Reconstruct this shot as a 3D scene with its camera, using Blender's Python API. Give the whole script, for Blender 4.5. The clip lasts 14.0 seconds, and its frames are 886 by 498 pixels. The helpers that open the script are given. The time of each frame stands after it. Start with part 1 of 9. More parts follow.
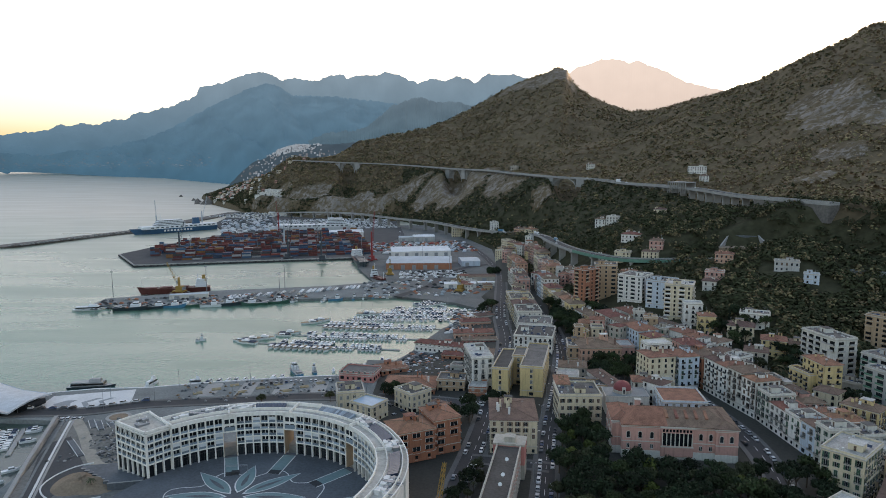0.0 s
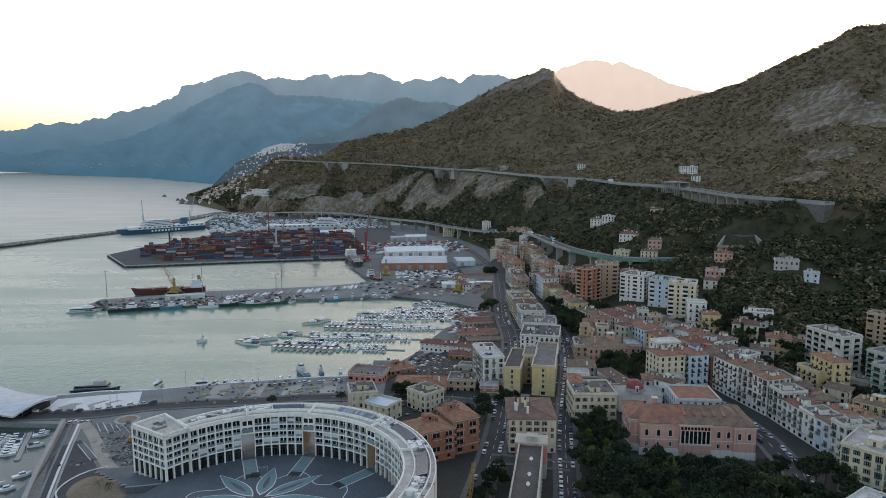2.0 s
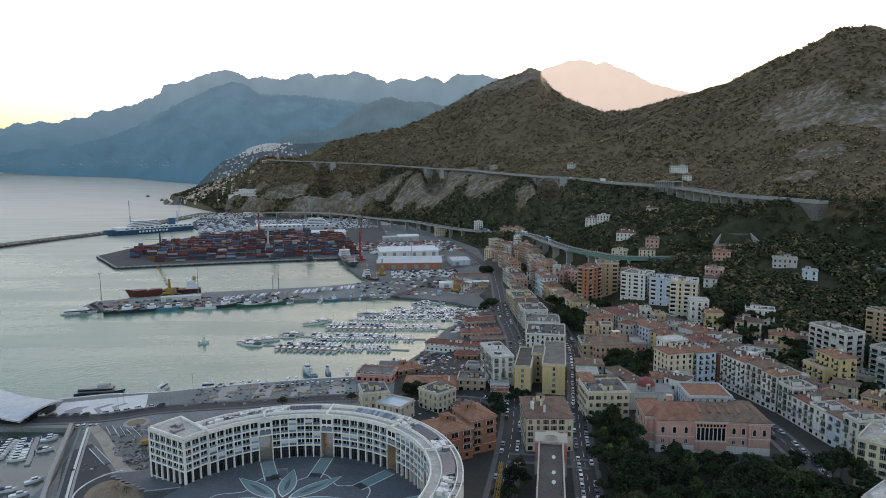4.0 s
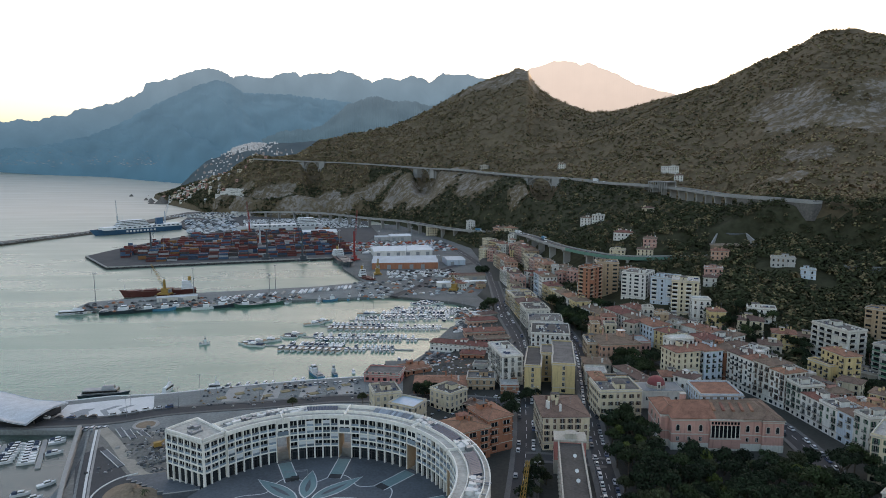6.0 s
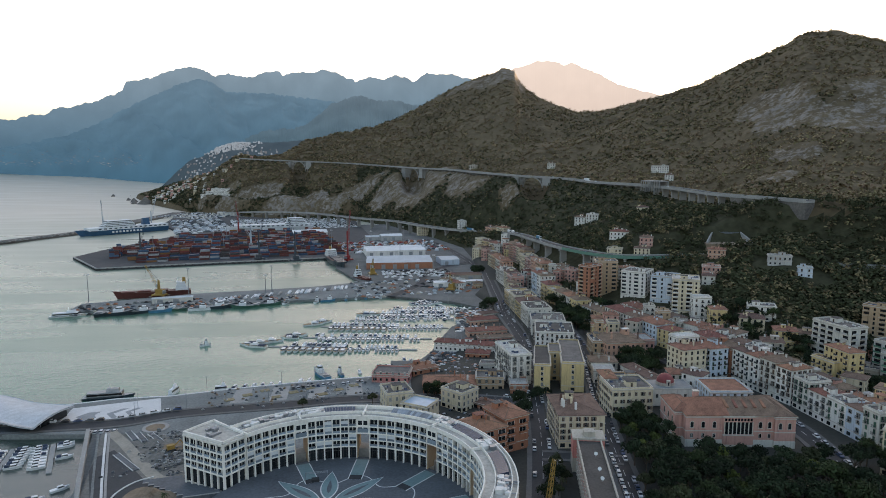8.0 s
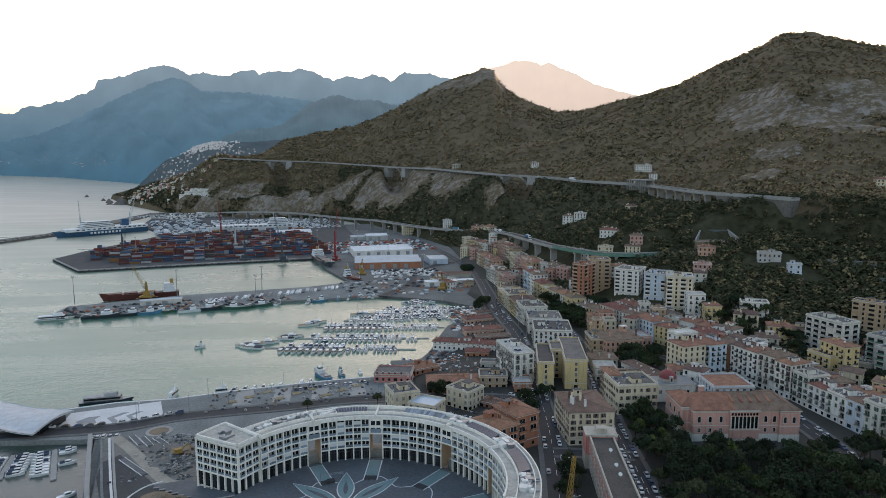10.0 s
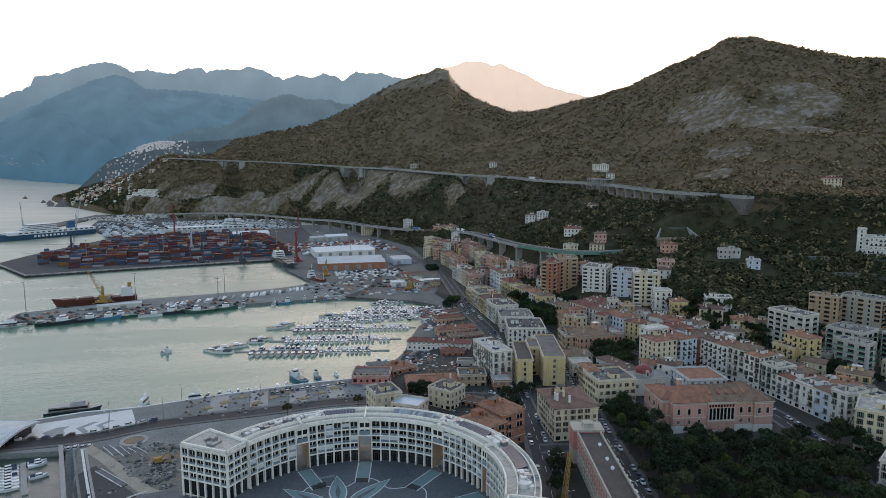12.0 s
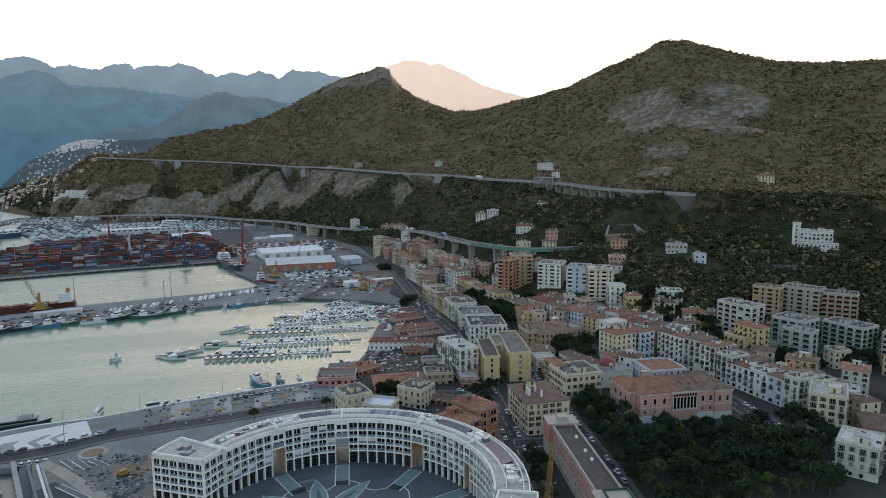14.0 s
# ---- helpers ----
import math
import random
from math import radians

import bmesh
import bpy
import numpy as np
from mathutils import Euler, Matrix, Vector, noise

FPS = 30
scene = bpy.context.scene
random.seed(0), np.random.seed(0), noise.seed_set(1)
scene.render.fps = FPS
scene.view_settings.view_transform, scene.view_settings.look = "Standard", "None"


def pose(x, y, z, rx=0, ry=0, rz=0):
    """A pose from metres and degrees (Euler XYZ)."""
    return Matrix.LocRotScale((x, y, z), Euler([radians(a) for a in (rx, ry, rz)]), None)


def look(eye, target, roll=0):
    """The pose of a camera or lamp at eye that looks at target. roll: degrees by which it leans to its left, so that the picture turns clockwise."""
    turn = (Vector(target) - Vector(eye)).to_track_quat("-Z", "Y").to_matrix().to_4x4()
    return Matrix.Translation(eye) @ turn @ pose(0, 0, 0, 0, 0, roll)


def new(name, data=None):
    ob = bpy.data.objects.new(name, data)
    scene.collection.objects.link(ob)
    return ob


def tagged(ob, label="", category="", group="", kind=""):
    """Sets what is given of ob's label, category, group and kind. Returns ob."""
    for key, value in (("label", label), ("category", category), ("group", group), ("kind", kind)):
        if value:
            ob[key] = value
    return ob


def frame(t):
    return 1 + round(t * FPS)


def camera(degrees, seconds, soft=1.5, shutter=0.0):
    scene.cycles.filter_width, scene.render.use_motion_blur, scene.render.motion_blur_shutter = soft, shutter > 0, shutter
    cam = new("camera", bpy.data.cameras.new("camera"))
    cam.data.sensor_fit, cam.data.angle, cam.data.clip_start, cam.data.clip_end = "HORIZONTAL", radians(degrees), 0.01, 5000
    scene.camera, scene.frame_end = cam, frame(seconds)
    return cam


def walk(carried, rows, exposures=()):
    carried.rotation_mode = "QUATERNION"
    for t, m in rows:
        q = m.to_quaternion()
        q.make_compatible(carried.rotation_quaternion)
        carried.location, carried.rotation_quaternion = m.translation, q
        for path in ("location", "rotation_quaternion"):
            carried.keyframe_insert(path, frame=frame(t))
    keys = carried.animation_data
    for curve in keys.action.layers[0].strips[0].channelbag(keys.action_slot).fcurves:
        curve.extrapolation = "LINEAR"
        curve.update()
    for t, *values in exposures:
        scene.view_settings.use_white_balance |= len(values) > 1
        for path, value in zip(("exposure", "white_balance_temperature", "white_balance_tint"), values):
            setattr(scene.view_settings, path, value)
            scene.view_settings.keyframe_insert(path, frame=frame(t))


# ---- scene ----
cam = camera(68.4, 14.0, soft=0.9)
PATH = [
    (0, (1.293, 1.82, 134.097), (1.243, 3.802, 133.837), -0.3),
    (0.5, (-2.59, 1.828, 134.158), (-2.626, 3.81, 133.898), -0.3),
    (1, (-6.774, 2.29, 134.025), (-6.797, 4.273, 133.764), -0.3),
    (1.5, (-10.768, 2.326, 134.042), (-10.779, 4.309, 133.781), -0.2),
    (2, (-14.805, 2.587, 133.719), (-14.802, 4.57, 133.459), -0.2),
    (2.5, (-18.504, 2.648, 133.73), (-18.488, 4.631, 133.47), -0.2),
    (3, (-22.123, 2.728, 133.77), (-22.095, 4.711, 133.509), -0.2),
    (5.5, (-41.188, 3.571, 133.659), (-41.095, 5.551, 133.398), -0.2),
    (6, (-44.741, 3.83, 133.668), (-44.636, 5.81, 133.406), -0.1),
    (6.5, (-48.679, 4.132, 133.802), (-48.559, 6.111, 133.539), -0.1),
    (7, (-52.435, 4.276, 133.732), (-52.302, 6.254, 133.469), -0.1),
    (7.5, (-56.098, 4.537, 133.732), (-55.953, 6.515, 133.469), -0.1),
    (8, (-59.894, 4.919, 133.635), (-59.735, 6.895, 133.372), -0.1),
    (10.5, (-78.616, 7.017, 133.368), (-78.355, 8.983, 133.103), -0.2),
    (11, (-82.412, 7.571, 133.298), (-82.113, 9.531, 133.033), -0.2),
    (11.5, (-86.212, 8.495, 133.349), (-85.874, 10.449, 133.083), -0.2),
    (12, (-89.82, 9.344, 133.121), (-89.444, 11.29, 132.856), -0.2),
    (12.5, (-93.387, 10.208, 133.104), (-92.971, 12.146, 132.837), -0.2),
    (13, (-96.96, 11.099, 133.012), (-96.503, 13.028, 132.745), -0.2),
    (13.5, (-100.733, 12.302, 132.944), (-100.227, 14.218, 132.677), -0.3),
    (14, (-104.66, 13.327, 132.673), (-104.102, 15.229, 132.405), -0.3),
]
walk(cam, [(t, look(e, g, r)) for t, e, g, r in PATH], [(0, 2.7, 7000, 19), (14, 2.7, 7000, 19)])

# ---- light ----
SUN_AZ, SUN_EL = 26.5, 5.6          # degrees east of the view axis (+y), degrees up
world = bpy.data.worlds.new("sky")
scene.world = world
world.use_nodes = True
wn = world.node_tree.nodes
wl = world.node_tree.links
sky = wn.new("ShaderNodeTexSky")
sky.sky_type = "NISHITA"
sky.sun_disc = False
sky.sun_elevation = radians(SUN_EL)
sky.sun_rotation = radians(SUN_AZ)
sky.altitude = 100
sky.air_density, sky.dust_density, sky.ozone_density = 0.8, 4.0, 1.5
wn["Background"].inputs["Strength"].default_value = 0.15
# evening haze softens the glare round the low sun: above HAZE each channel grows only slowly
HAZE, KNEE, RISE = 1.0, 4.0, 0.4


def sky_math(op, a, b):
    nd = wn.new("ShaderNodeMath")
    nd.operation = op
    for k, q in enumerate((a, b)):
        if isinstance(q, float):
            nd.inputs[k].default_value = q
        else:
            wl.new(q, nd.inputs[k])
    return nd.outputs[0]


sky_in, sky_out = wn.new("ShaderNodeSeparateColor"), wn.new("ShaderNodeCombineColor")
wl.new(sky.outputs[0], sky_in.inputs[0])
for k, top in enumerate((1.0, 0.985, 0.955)):
    level = sky_math("POWER", sky_math("DIVIDE", sky_in.outputs[k], HAZE * top), KNEE)
    wl.new(sky_math("DIVIDE", sky_in.outputs[k], sky_math("POWER", sky_math("ADD", level, 1.0), (1 - RISE) / KNEE)), sky_out.inputs[k])
wl.new(sky_out.outputs[0], wn["Background"].inputs["Color"])

sun_data = bpy.data.lights.new("sun", "SUN")
sun_data.energy, sun_data.angle, sun_data.color = 2.5, radians(0.6), (1.0, 0.72, 0.45)
sun = new("sun", sun_data)
_a, _e = radians(SUN_AZ), radians(SUN_EL)
sun.matrix_world = look((math.sin(_a) * 3000, math.cos(_a) * 3000, math.tan(_e) * 3000), (0, 0, 0))

# ---- materials ----
def mat(name, color, rough=0.8, vary=0.25, scale=0.3, fine=4.0, metal=0.0, bump=0.0, rnd=0.0, hue=0.0, spec=0.4, coat=0.0, island=0.0, stain=0.0):
    """A surface with variation at two scales; rnd: brightness spread from object to object."""
    m = bpy.data.materials.new(name)
    m.use_nodes = True
    nt = m.node_tree
    n, l = nt.nodes, nt.links
    bsdf = n["Principled BSDF"]
    bsdf.inputs["Roughness"].default_value = rough
    bsdf.inputs["Metallic"].default_value = metal
    bsdf.inputs["Specular IOR Level"].default_value = spec
    bsdf.inputs["Coat Weight"].default_value = coat
    geo = n.new("ShaderNodeNewGeometry")
    big = n.new("ShaderNodeTexNoise")
    big.inputs["Scale"].default_value = scale
    big.inputs["Detail"].default_value = 5
    small = n.new("ShaderNodeTexNoise")
    small.inputs["Scale"].default_value = fine
    small.inputs["Detail"].default_value = 3
    l.new(geo.outputs["Position"], big.inputs["Vector"])
    l.new(geo.outputs["Position"], small.inputs["Vector"])
    add = n.new("ShaderNodeMath")
    add.operation = "ADD"
    l.new(big.outputs[0], add.inputs[0])
    l.new(small.outputs[0], add.inputs[1])
    rng = n.new("ShaderNodeMapRange")
    rng.inputs["From Min"].default_value, rng.inputs["From Max"].default_value = 0.6, 1.4
    rng.inputs["To Min"].default_value, rng.inputs["To Max"].default_value = 1 - vary, 1 + vary
    l.new(add.outputs[0], rng.inputs["Value"])
    value = rng.outputs[0]
    info = n.new("ShaderNodeObjectInfo")
    for src, amount in ((info.outputs["Random"], rnd), (geo.outputs["Random Per Island"], island)):
        if amount:
            r2 = n.new("ShaderNodeMapRange")
            r2.inputs["To Min"].default_value, r2.inputs["To Max"].default_value = 1 - amount, 1 + amount
            l.new(src, r2.inputs["Value"])
            mul = n.new("ShaderNodeMath")
            mul.operation = "MULTIPLY"
            l.new(value, mul.inputs[0])
            l.new(r2.outputs[0], mul.inputs[1])
            value = mul.outputs[0]
    if stain:
        mp = n.new("ShaderNodeMapping")
        mp.inputs["Scale"].default_value = (1.2, 1.2, 0.12)
        st = n.new("ShaderNodeTexNoise")
        st.inputs["Scale"].default_value, st.inputs["Detail"].default_value = 0.8, 4
        l.new(geo.outputs["Position"], mp.inputs["Vector"])
        l.new(mp.outputs[0], st.inputs["Vector"])
        r3 = n.new("ShaderNodeMapRange")
        r3.inputs["From Min"].default_value, r3.inputs["From Max"].default_value = 0.5, 0.72
        r3.inputs["To Min"].default_value, r3.inputs["To Max"].default_value = 1.0, 1 - stain
        l.new(st.outputs[0], r3.inputs["Value"])
        mul = n.new("ShaderNodeMath")
        mul.operation = "MULTIPLY"
        l.new(value, mul.inputs[0])
        l.new(r3.outputs[0], mul.inputs[1])
        value = mul.outputs[0]
    hsv = n.new("ShaderNodeHueSaturation")
    hsv.inputs["Color"].default_value = (*color, 1)
    l.new(value, hsv.inputs["Value"])
    if hue:
        hr = n.new("ShaderNodeMapRange")
        hr.inputs["To Min"].default_value, hr.inputs["To Max"].default_value = 0.5 - hue, 0.5 + hue
        l.new((geo.outputs["Random Per Island"] if island else info.outputs["Random"]), hr.inputs["Value"])
        l.new(hr.outputs[0], hsv.inputs["Hue"])
    l.new(hsv.outputs[0], bsdf.inputs["Base Color"])
    if bump:
        b = n.new("ShaderNodeBump")
        b.inputs["Strength"].default_value = 0.6
        b.inputs["Distance"].default_value = bump
        l.new(add.outputs[0], b.inputs["Height"])
        l.new(b.outputs[0], bsdf.inputs["Normal"])
    return m


def palette(name, stops, rough=0.6, island=False):
    """One material whose colour is picked from stops by the object's (or island's) own random number."""
    m = mat(name, (0.5, 0.5, 0.5), rough, 0.18, 0.3, 2.0)
    n, l = m.node_tree.nodes, m.node_tree.links
    ramp = n.new("ShaderNodeValToRGB")
    ramp.color_ramp.interpolation = "CONSTANT"
    e = ramp.color_ramp.elements
    e[0].color = (*stops[0], 1)
    e[1].position, e[1].color = 1 / len(stops), (*stops[1], 1)
    for i, c in enumerate(stops[2:], 2):
        e.new(i / len(stops)).color = (*c, 1)
    src = n.new("ShaderNodeNewGeometry").outputs["Random Per Island"] if island else n.new("ShaderNodeObjectInfo").outputs["Random"]
    l.new(src, ramp.inputs[0])
    hsv = [x for x in n if x.bl_idname == "ShaderNodeHueSaturation"][0]
    l.new(ramp.outputs[0], hsv.inputs["Color"])
    return m


def hill_material():
    """Scrub and woodland over pale limestone, which shows where the slope is steep."""
    m = mat("hillside", (0.120, 0.090, 0.054), 0.95, 0.40, 0.012, 0.12, bump=1.2, spec=0.1)
    n, l = m.node_tree.nodes, m.node_tree.links
    hsv = [x for x in n if x.bl_idname == "ShaderNodeHueSaturation"][0]
    bsdf = n["Principled BSDF"]
    geo = n.new("ShaderNodeNewGeometry")
    sep = n.new("ShaderNodeSeparateXYZ")
    l.new(geo.outputs["Normal"], sep.inputs[0])
    nz = n.new("ShaderNodeTexNoise")
    nz.inputs["Scale"].default_value, nz.inputs["Detail"].default_value = 0.03, 8
    l.new(geo.outputs["Position"], nz.inputs["Vector"])
    sub = n.new("ShaderNodeMath")
    sub.operation = "MULTIPLY_ADD"
    sub.inputs[1].default_value = 0.9
    l.new(nz.outputs[0], sub.inputs[0])
    inv = n.new("ShaderNodeMath")
    inv.operation = "SUBTRACT"
    inv.inputs[0].default_value = 1.0
    l.new(sep.outputs["Z"], inv.inputs[1])
    l.new(inv.outputs[0], sub.inputs[2])
    at = n.new("ShaderNodeAttribute")
    at.attribute_name = "bare_rock"
    fine = n.new("ShaderNodeTexNoise")
    fine.inputs["Scale"].default_value, fine.inputs["Detail"].default_value, fine.inputs["Roughness"].default_value = 0.08, 10, 0.78
    l.new(geo.outputs["Position"], fine.inputs["Vector"])
    both = n.new("ShaderNodeMath")
    both.operation = "ADD"
    broken = n.new("ShaderNodeMapRange")
    broken.clamp = False
    broken.inputs["From Min"].default_value, broken.inputs["From Max"].default_value = 0.36, 0.66
    broken.inputs["To Min"].default_value, broken.inputs["To Max"].default_value = 0.1, 1.0
    l.new(fine.outputs[0], broken.inputs["Value"])
    l.new(broken.outputs[0], both.inputs[0])
    l.new(at.outputs["Fac"], both.inputs[1])
    r = n.new("ShaderNodeMapRange")
    r.inputs["From Min"].default_value, r.inputs["From Max"].default_value = 0.86, 1.10
    l.new(both.outputs[0], r.inputs["Value"])
    stone = n.new("ShaderNodeMix")
    stone.data_type = "RGBA"
    stone.inputs["A"].default_value, stone.inputs["B"].default_value = (0.08, 0.069, 0.061, 1), (0.38, 0.325, 0.275, 1)
    l.new(nz.outputs[0], stone.inputs["Factor"])
    mix = n.new("ShaderNodeMix")
    mix.data_type = "RGBA"
    l.new(stone.outputs["Result"], mix.inputs["B"])
    l.new(r.outputs[0], mix.inputs["Factor"])
    l.new(hsv.outputs[0], mix.inputs["A"])
    l.new(mix.outputs["Result"], bsdf.inputs["Base Color"])
    return m


def painted_haze_material(name, low, high, z0, z1, grain=0.12, glow=0.27, scale=0.012):
    """Far hills and walls as a plain, faintly glowing backdrop with kilometres of evening haze painted in."""
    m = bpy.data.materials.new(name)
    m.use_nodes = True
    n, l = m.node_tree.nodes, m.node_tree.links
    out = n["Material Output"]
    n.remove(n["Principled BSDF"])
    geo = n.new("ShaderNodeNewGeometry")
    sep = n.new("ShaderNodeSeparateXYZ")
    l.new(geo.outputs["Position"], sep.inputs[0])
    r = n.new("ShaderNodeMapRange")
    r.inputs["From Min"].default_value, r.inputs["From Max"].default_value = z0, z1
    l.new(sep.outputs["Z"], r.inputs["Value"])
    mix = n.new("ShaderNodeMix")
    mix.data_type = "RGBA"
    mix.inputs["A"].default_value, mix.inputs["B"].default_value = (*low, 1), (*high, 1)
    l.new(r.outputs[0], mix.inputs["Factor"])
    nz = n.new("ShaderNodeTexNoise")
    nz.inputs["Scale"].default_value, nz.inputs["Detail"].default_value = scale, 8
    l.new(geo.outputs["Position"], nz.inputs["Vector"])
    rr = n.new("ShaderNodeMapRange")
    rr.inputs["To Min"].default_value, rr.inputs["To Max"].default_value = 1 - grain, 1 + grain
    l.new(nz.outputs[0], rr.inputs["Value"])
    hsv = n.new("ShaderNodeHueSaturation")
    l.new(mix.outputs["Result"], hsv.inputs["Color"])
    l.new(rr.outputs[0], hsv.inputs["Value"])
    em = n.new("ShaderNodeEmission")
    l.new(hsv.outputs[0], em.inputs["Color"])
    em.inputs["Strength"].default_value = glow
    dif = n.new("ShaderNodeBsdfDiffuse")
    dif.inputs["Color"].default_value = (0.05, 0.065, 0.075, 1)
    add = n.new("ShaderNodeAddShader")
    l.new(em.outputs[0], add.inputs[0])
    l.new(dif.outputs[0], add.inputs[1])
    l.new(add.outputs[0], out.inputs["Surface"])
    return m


def sea_material():
    m = bpy.data.materials.new("sea_water")
    m.use_nodes = True
    n, l = m.node_tree.nodes, m.node_tree.links
    b = n["Principled BSDF"]
    b.inputs["Base Color"].default_value = (0.036, 0.105, 0.072, 1)
    b.inputs["Roughness"].default_value = 0.12
    b.inputs["IOR"].default_value = 1.5
    geo = n.new("ShaderNodeNewGeometry")
    bump_in = None
    span = n.new("ShaderNodeSeparateXYZ")
    l.new(geo.outputs["Position"], span.inputs[0])
    calm = n.new("ShaderNodeMapRange")
    calm.inputs["From Min"].default_value, calm.inputs["From Max"].default_value = 300, 1100
    calm.inputs["To Min"].default_value, calm.inputs["To Max"].default_value = 0.4, 0.04
    l.new(span.outputs["Y"], calm.inputs["Value"])
    for sc, dist, stretch in ((0.35, 0.45, (1.0, 0.5, 1)), (0.04, 0.9, (0.6, 1.0, 1)), (0.9, 0.24, (1, 0.6, 1))):
        mp = n.new("ShaderNodeMapping")
        mp.inputs["Scale"].default_value = stretch
        mp.inputs["Rotation"].default_value = (0, 0, 0.5)
        l.new(geo.outputs["Position"], mp.inputs["Vector"])
        t = n.new("ShaderNodeTexNoise")
        t.inputs["Scale"].default_value, t.inputs["Detail"].default_value = sc, 4
        l.new(mp.outputs[0], t.inputs["Vector"])
        bp = n.new("ShaderNodeBump")
        bp.inputs["Distance"].default_value = dist
        l.new(calm.outputs[0], bp.inputs["Strength"])
        l.new(t.outputs[0], bp.inputs["Height"])
        if bump_in:
            l.new(bump_in, bp.inputs["Normal"])
        bump_in = bp.outputs[0]
    l.new(bump_in, b.inputs["Normal"])
    # long smooth and ruffled streaks
    mp = n.new("ShaderNodeMapping")
    mp.inputs["Scale"].default_value = (0.3, 1.4, 1)
    mp.inputs["Rotation"].default_value = (0, 0, -0.25)
    l.new(geo.outputs["Position"], mp.inputs["Vector"])
    t = n.new("ShaderNodeTexNoise")
    t.inputs["Scale"].default_value, t.inputs["Detail"].default_value = 0.012, 5
    l.new(mp.outputs[0], t.inputs["Vector"])
    r = n.new("ShaderNodeMapRange")
    r.inputs["From Min"].default_value, r.inputs["From Max"].default_value = 0.35, 0.65
    r.inputs["To Min"].default_value, r.inputs["To Max"].default_value = 0.20, 0.34
    l.new(t.outputs[0], r.inputs["Value"])
    sep = n.new("ShaderNodeSeparateXYZ")
    l.new(geo.outputs["Position"], sep.inputs[0])
    wind = n.new("ShaderNodeMapRange")          # the open bay is more ruffled than the harbour
    wind.inputs["From Min"].default_value, wind.inputs["From Max"].default_value = 600, 1700
    wind.inputs["To Min"].default_value, wind.inputs["To Max"].default_value = 0.0, 0.12
    l.new(sep.outputs["Y"], wind.inputs["Value"])
    total = n.new("ShaderNodeMath")
    total.operation = "ADD"
    l.new(r.outputs[0], total.inputs[0])
    l.new(wind.outputs[0], total.inputs[1])
    l.new(total.outputs[0], b.inputs["Roughness"])
    b.inputs["Specular IOR Level"].default_value = 1.0
    pale = n.new("ShaderNodeMapRange")          # murky inner basin, green harbour; sky sheen and haze painted in, paler offshore
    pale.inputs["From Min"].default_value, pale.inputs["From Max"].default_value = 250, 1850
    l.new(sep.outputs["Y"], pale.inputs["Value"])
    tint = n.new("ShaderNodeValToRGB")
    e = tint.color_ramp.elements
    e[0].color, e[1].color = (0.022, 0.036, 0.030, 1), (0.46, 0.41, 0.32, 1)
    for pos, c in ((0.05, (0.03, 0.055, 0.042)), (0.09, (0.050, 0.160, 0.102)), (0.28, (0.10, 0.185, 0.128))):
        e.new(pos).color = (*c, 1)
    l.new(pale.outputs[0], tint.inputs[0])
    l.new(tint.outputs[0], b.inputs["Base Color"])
    return m


M = dict(
    hill=hill_material(),
    sea=sea_material(),
    soil=mat("town_soil", (0.042, 0.041, 0.034), 0.95, 0.35, 0.05, 0.9, bump=0.1),
    litter=mat("forest_floor", (0.048, 0.046, 0.026), 0.95, 0.5, 0.02, 0.15, bump=1.2, spec=0.1),
    asphalt=mat("asphalt", (0.055, 0.055, 0.056), 0.9, 0.3, 0.08, 1.6, bump=0.02),
    asphalt_dark=mat("new_asphalt", (0.034, 0.035, 0.037), 0.8, 0.35, 0.07, 1.2, bump=0.02),
    concrete=mat("quay_concrete", (0.165, 0.175, 0.168), 0.9, 0.42, 0.06, 0.8, bump=0.03),
    pale=mat("pale_concrete", (0.30, 0.29, 0.27), 0.85, 0.2, 0.08, 0.9, bump=0.02),
    rock=mat("rock", (0.14, 0.125, 0.11), 0.95, 0.45, 0.05, 0.5, bump=0.6),
    white=mat("white_render", (0.68, 0.65, 0.60), 0.8, 0.16, 0.15, 1.5, stain=0.25),
    yard=mat("worn_yard_concrete", (0.115, 0.118, 0.112), 0.9, 0.4, 0.05, 0.7, bump=0.03),
    slate=mat("plaza_slab", (0.085, 0.095, 0.105), 0.65, 0.4, 0.06, 0.9, bump=0.01),
    glass=mat("window_glass", (0.016, 0.019, 0.022), 0.2, 0.3, 0.4, 2.0, spec=0.45, rnd=0.6),
    metal=mat("grey_metal", (0.28, 0.29, 0.30), 0.45, 0.2, 0.5, 3, metal=0.6),
    dirt=mat("bare_earth", (0.21, 0.155, 0.105), 0.95, 0.3, 0.15, 1.2, bump=0.15),
    # far_a to far_d: air haze and sun glow painted into faintly glowing colours
    far_c=painted_haze_material("far_spur", (0.042, 0.150, 0.240), (0.150, 0.272, 0.360), 40, 650, 0.40, 0.100, 0.006),
    far_d=painted_haze_material("far_valley", (0.070, 0.160, 0.210), (0.175, 0.258, 0.305), 150, 560, 0.40, 0.088, 0.008),
    far_b=painted_haze_material("far_range", (0.052, 0.165, 0.260), (0.275, 0.395, 0.475), 110, 820, 0.25, 0.112, 0.006),
    far_a=painted_haze_material("pale_range", (0.70, 0.60, 0.51), (0.81, 0.71, 0.61), 450, 900, 0.06, 0.155),
)

# ---- mesh helpers ----
def mesh_object(name, verts, faces, material, smooth=False):
    me = bpy.data.meshes.new(name)
    me.from_pydata([tuple(v) for v in verts], [], faces)
    me.materials.append(material)
    if smooth:
        me.polygons.foreach_set("use_smooth", [True] * len(me.polygons))
    me.update()
    return me


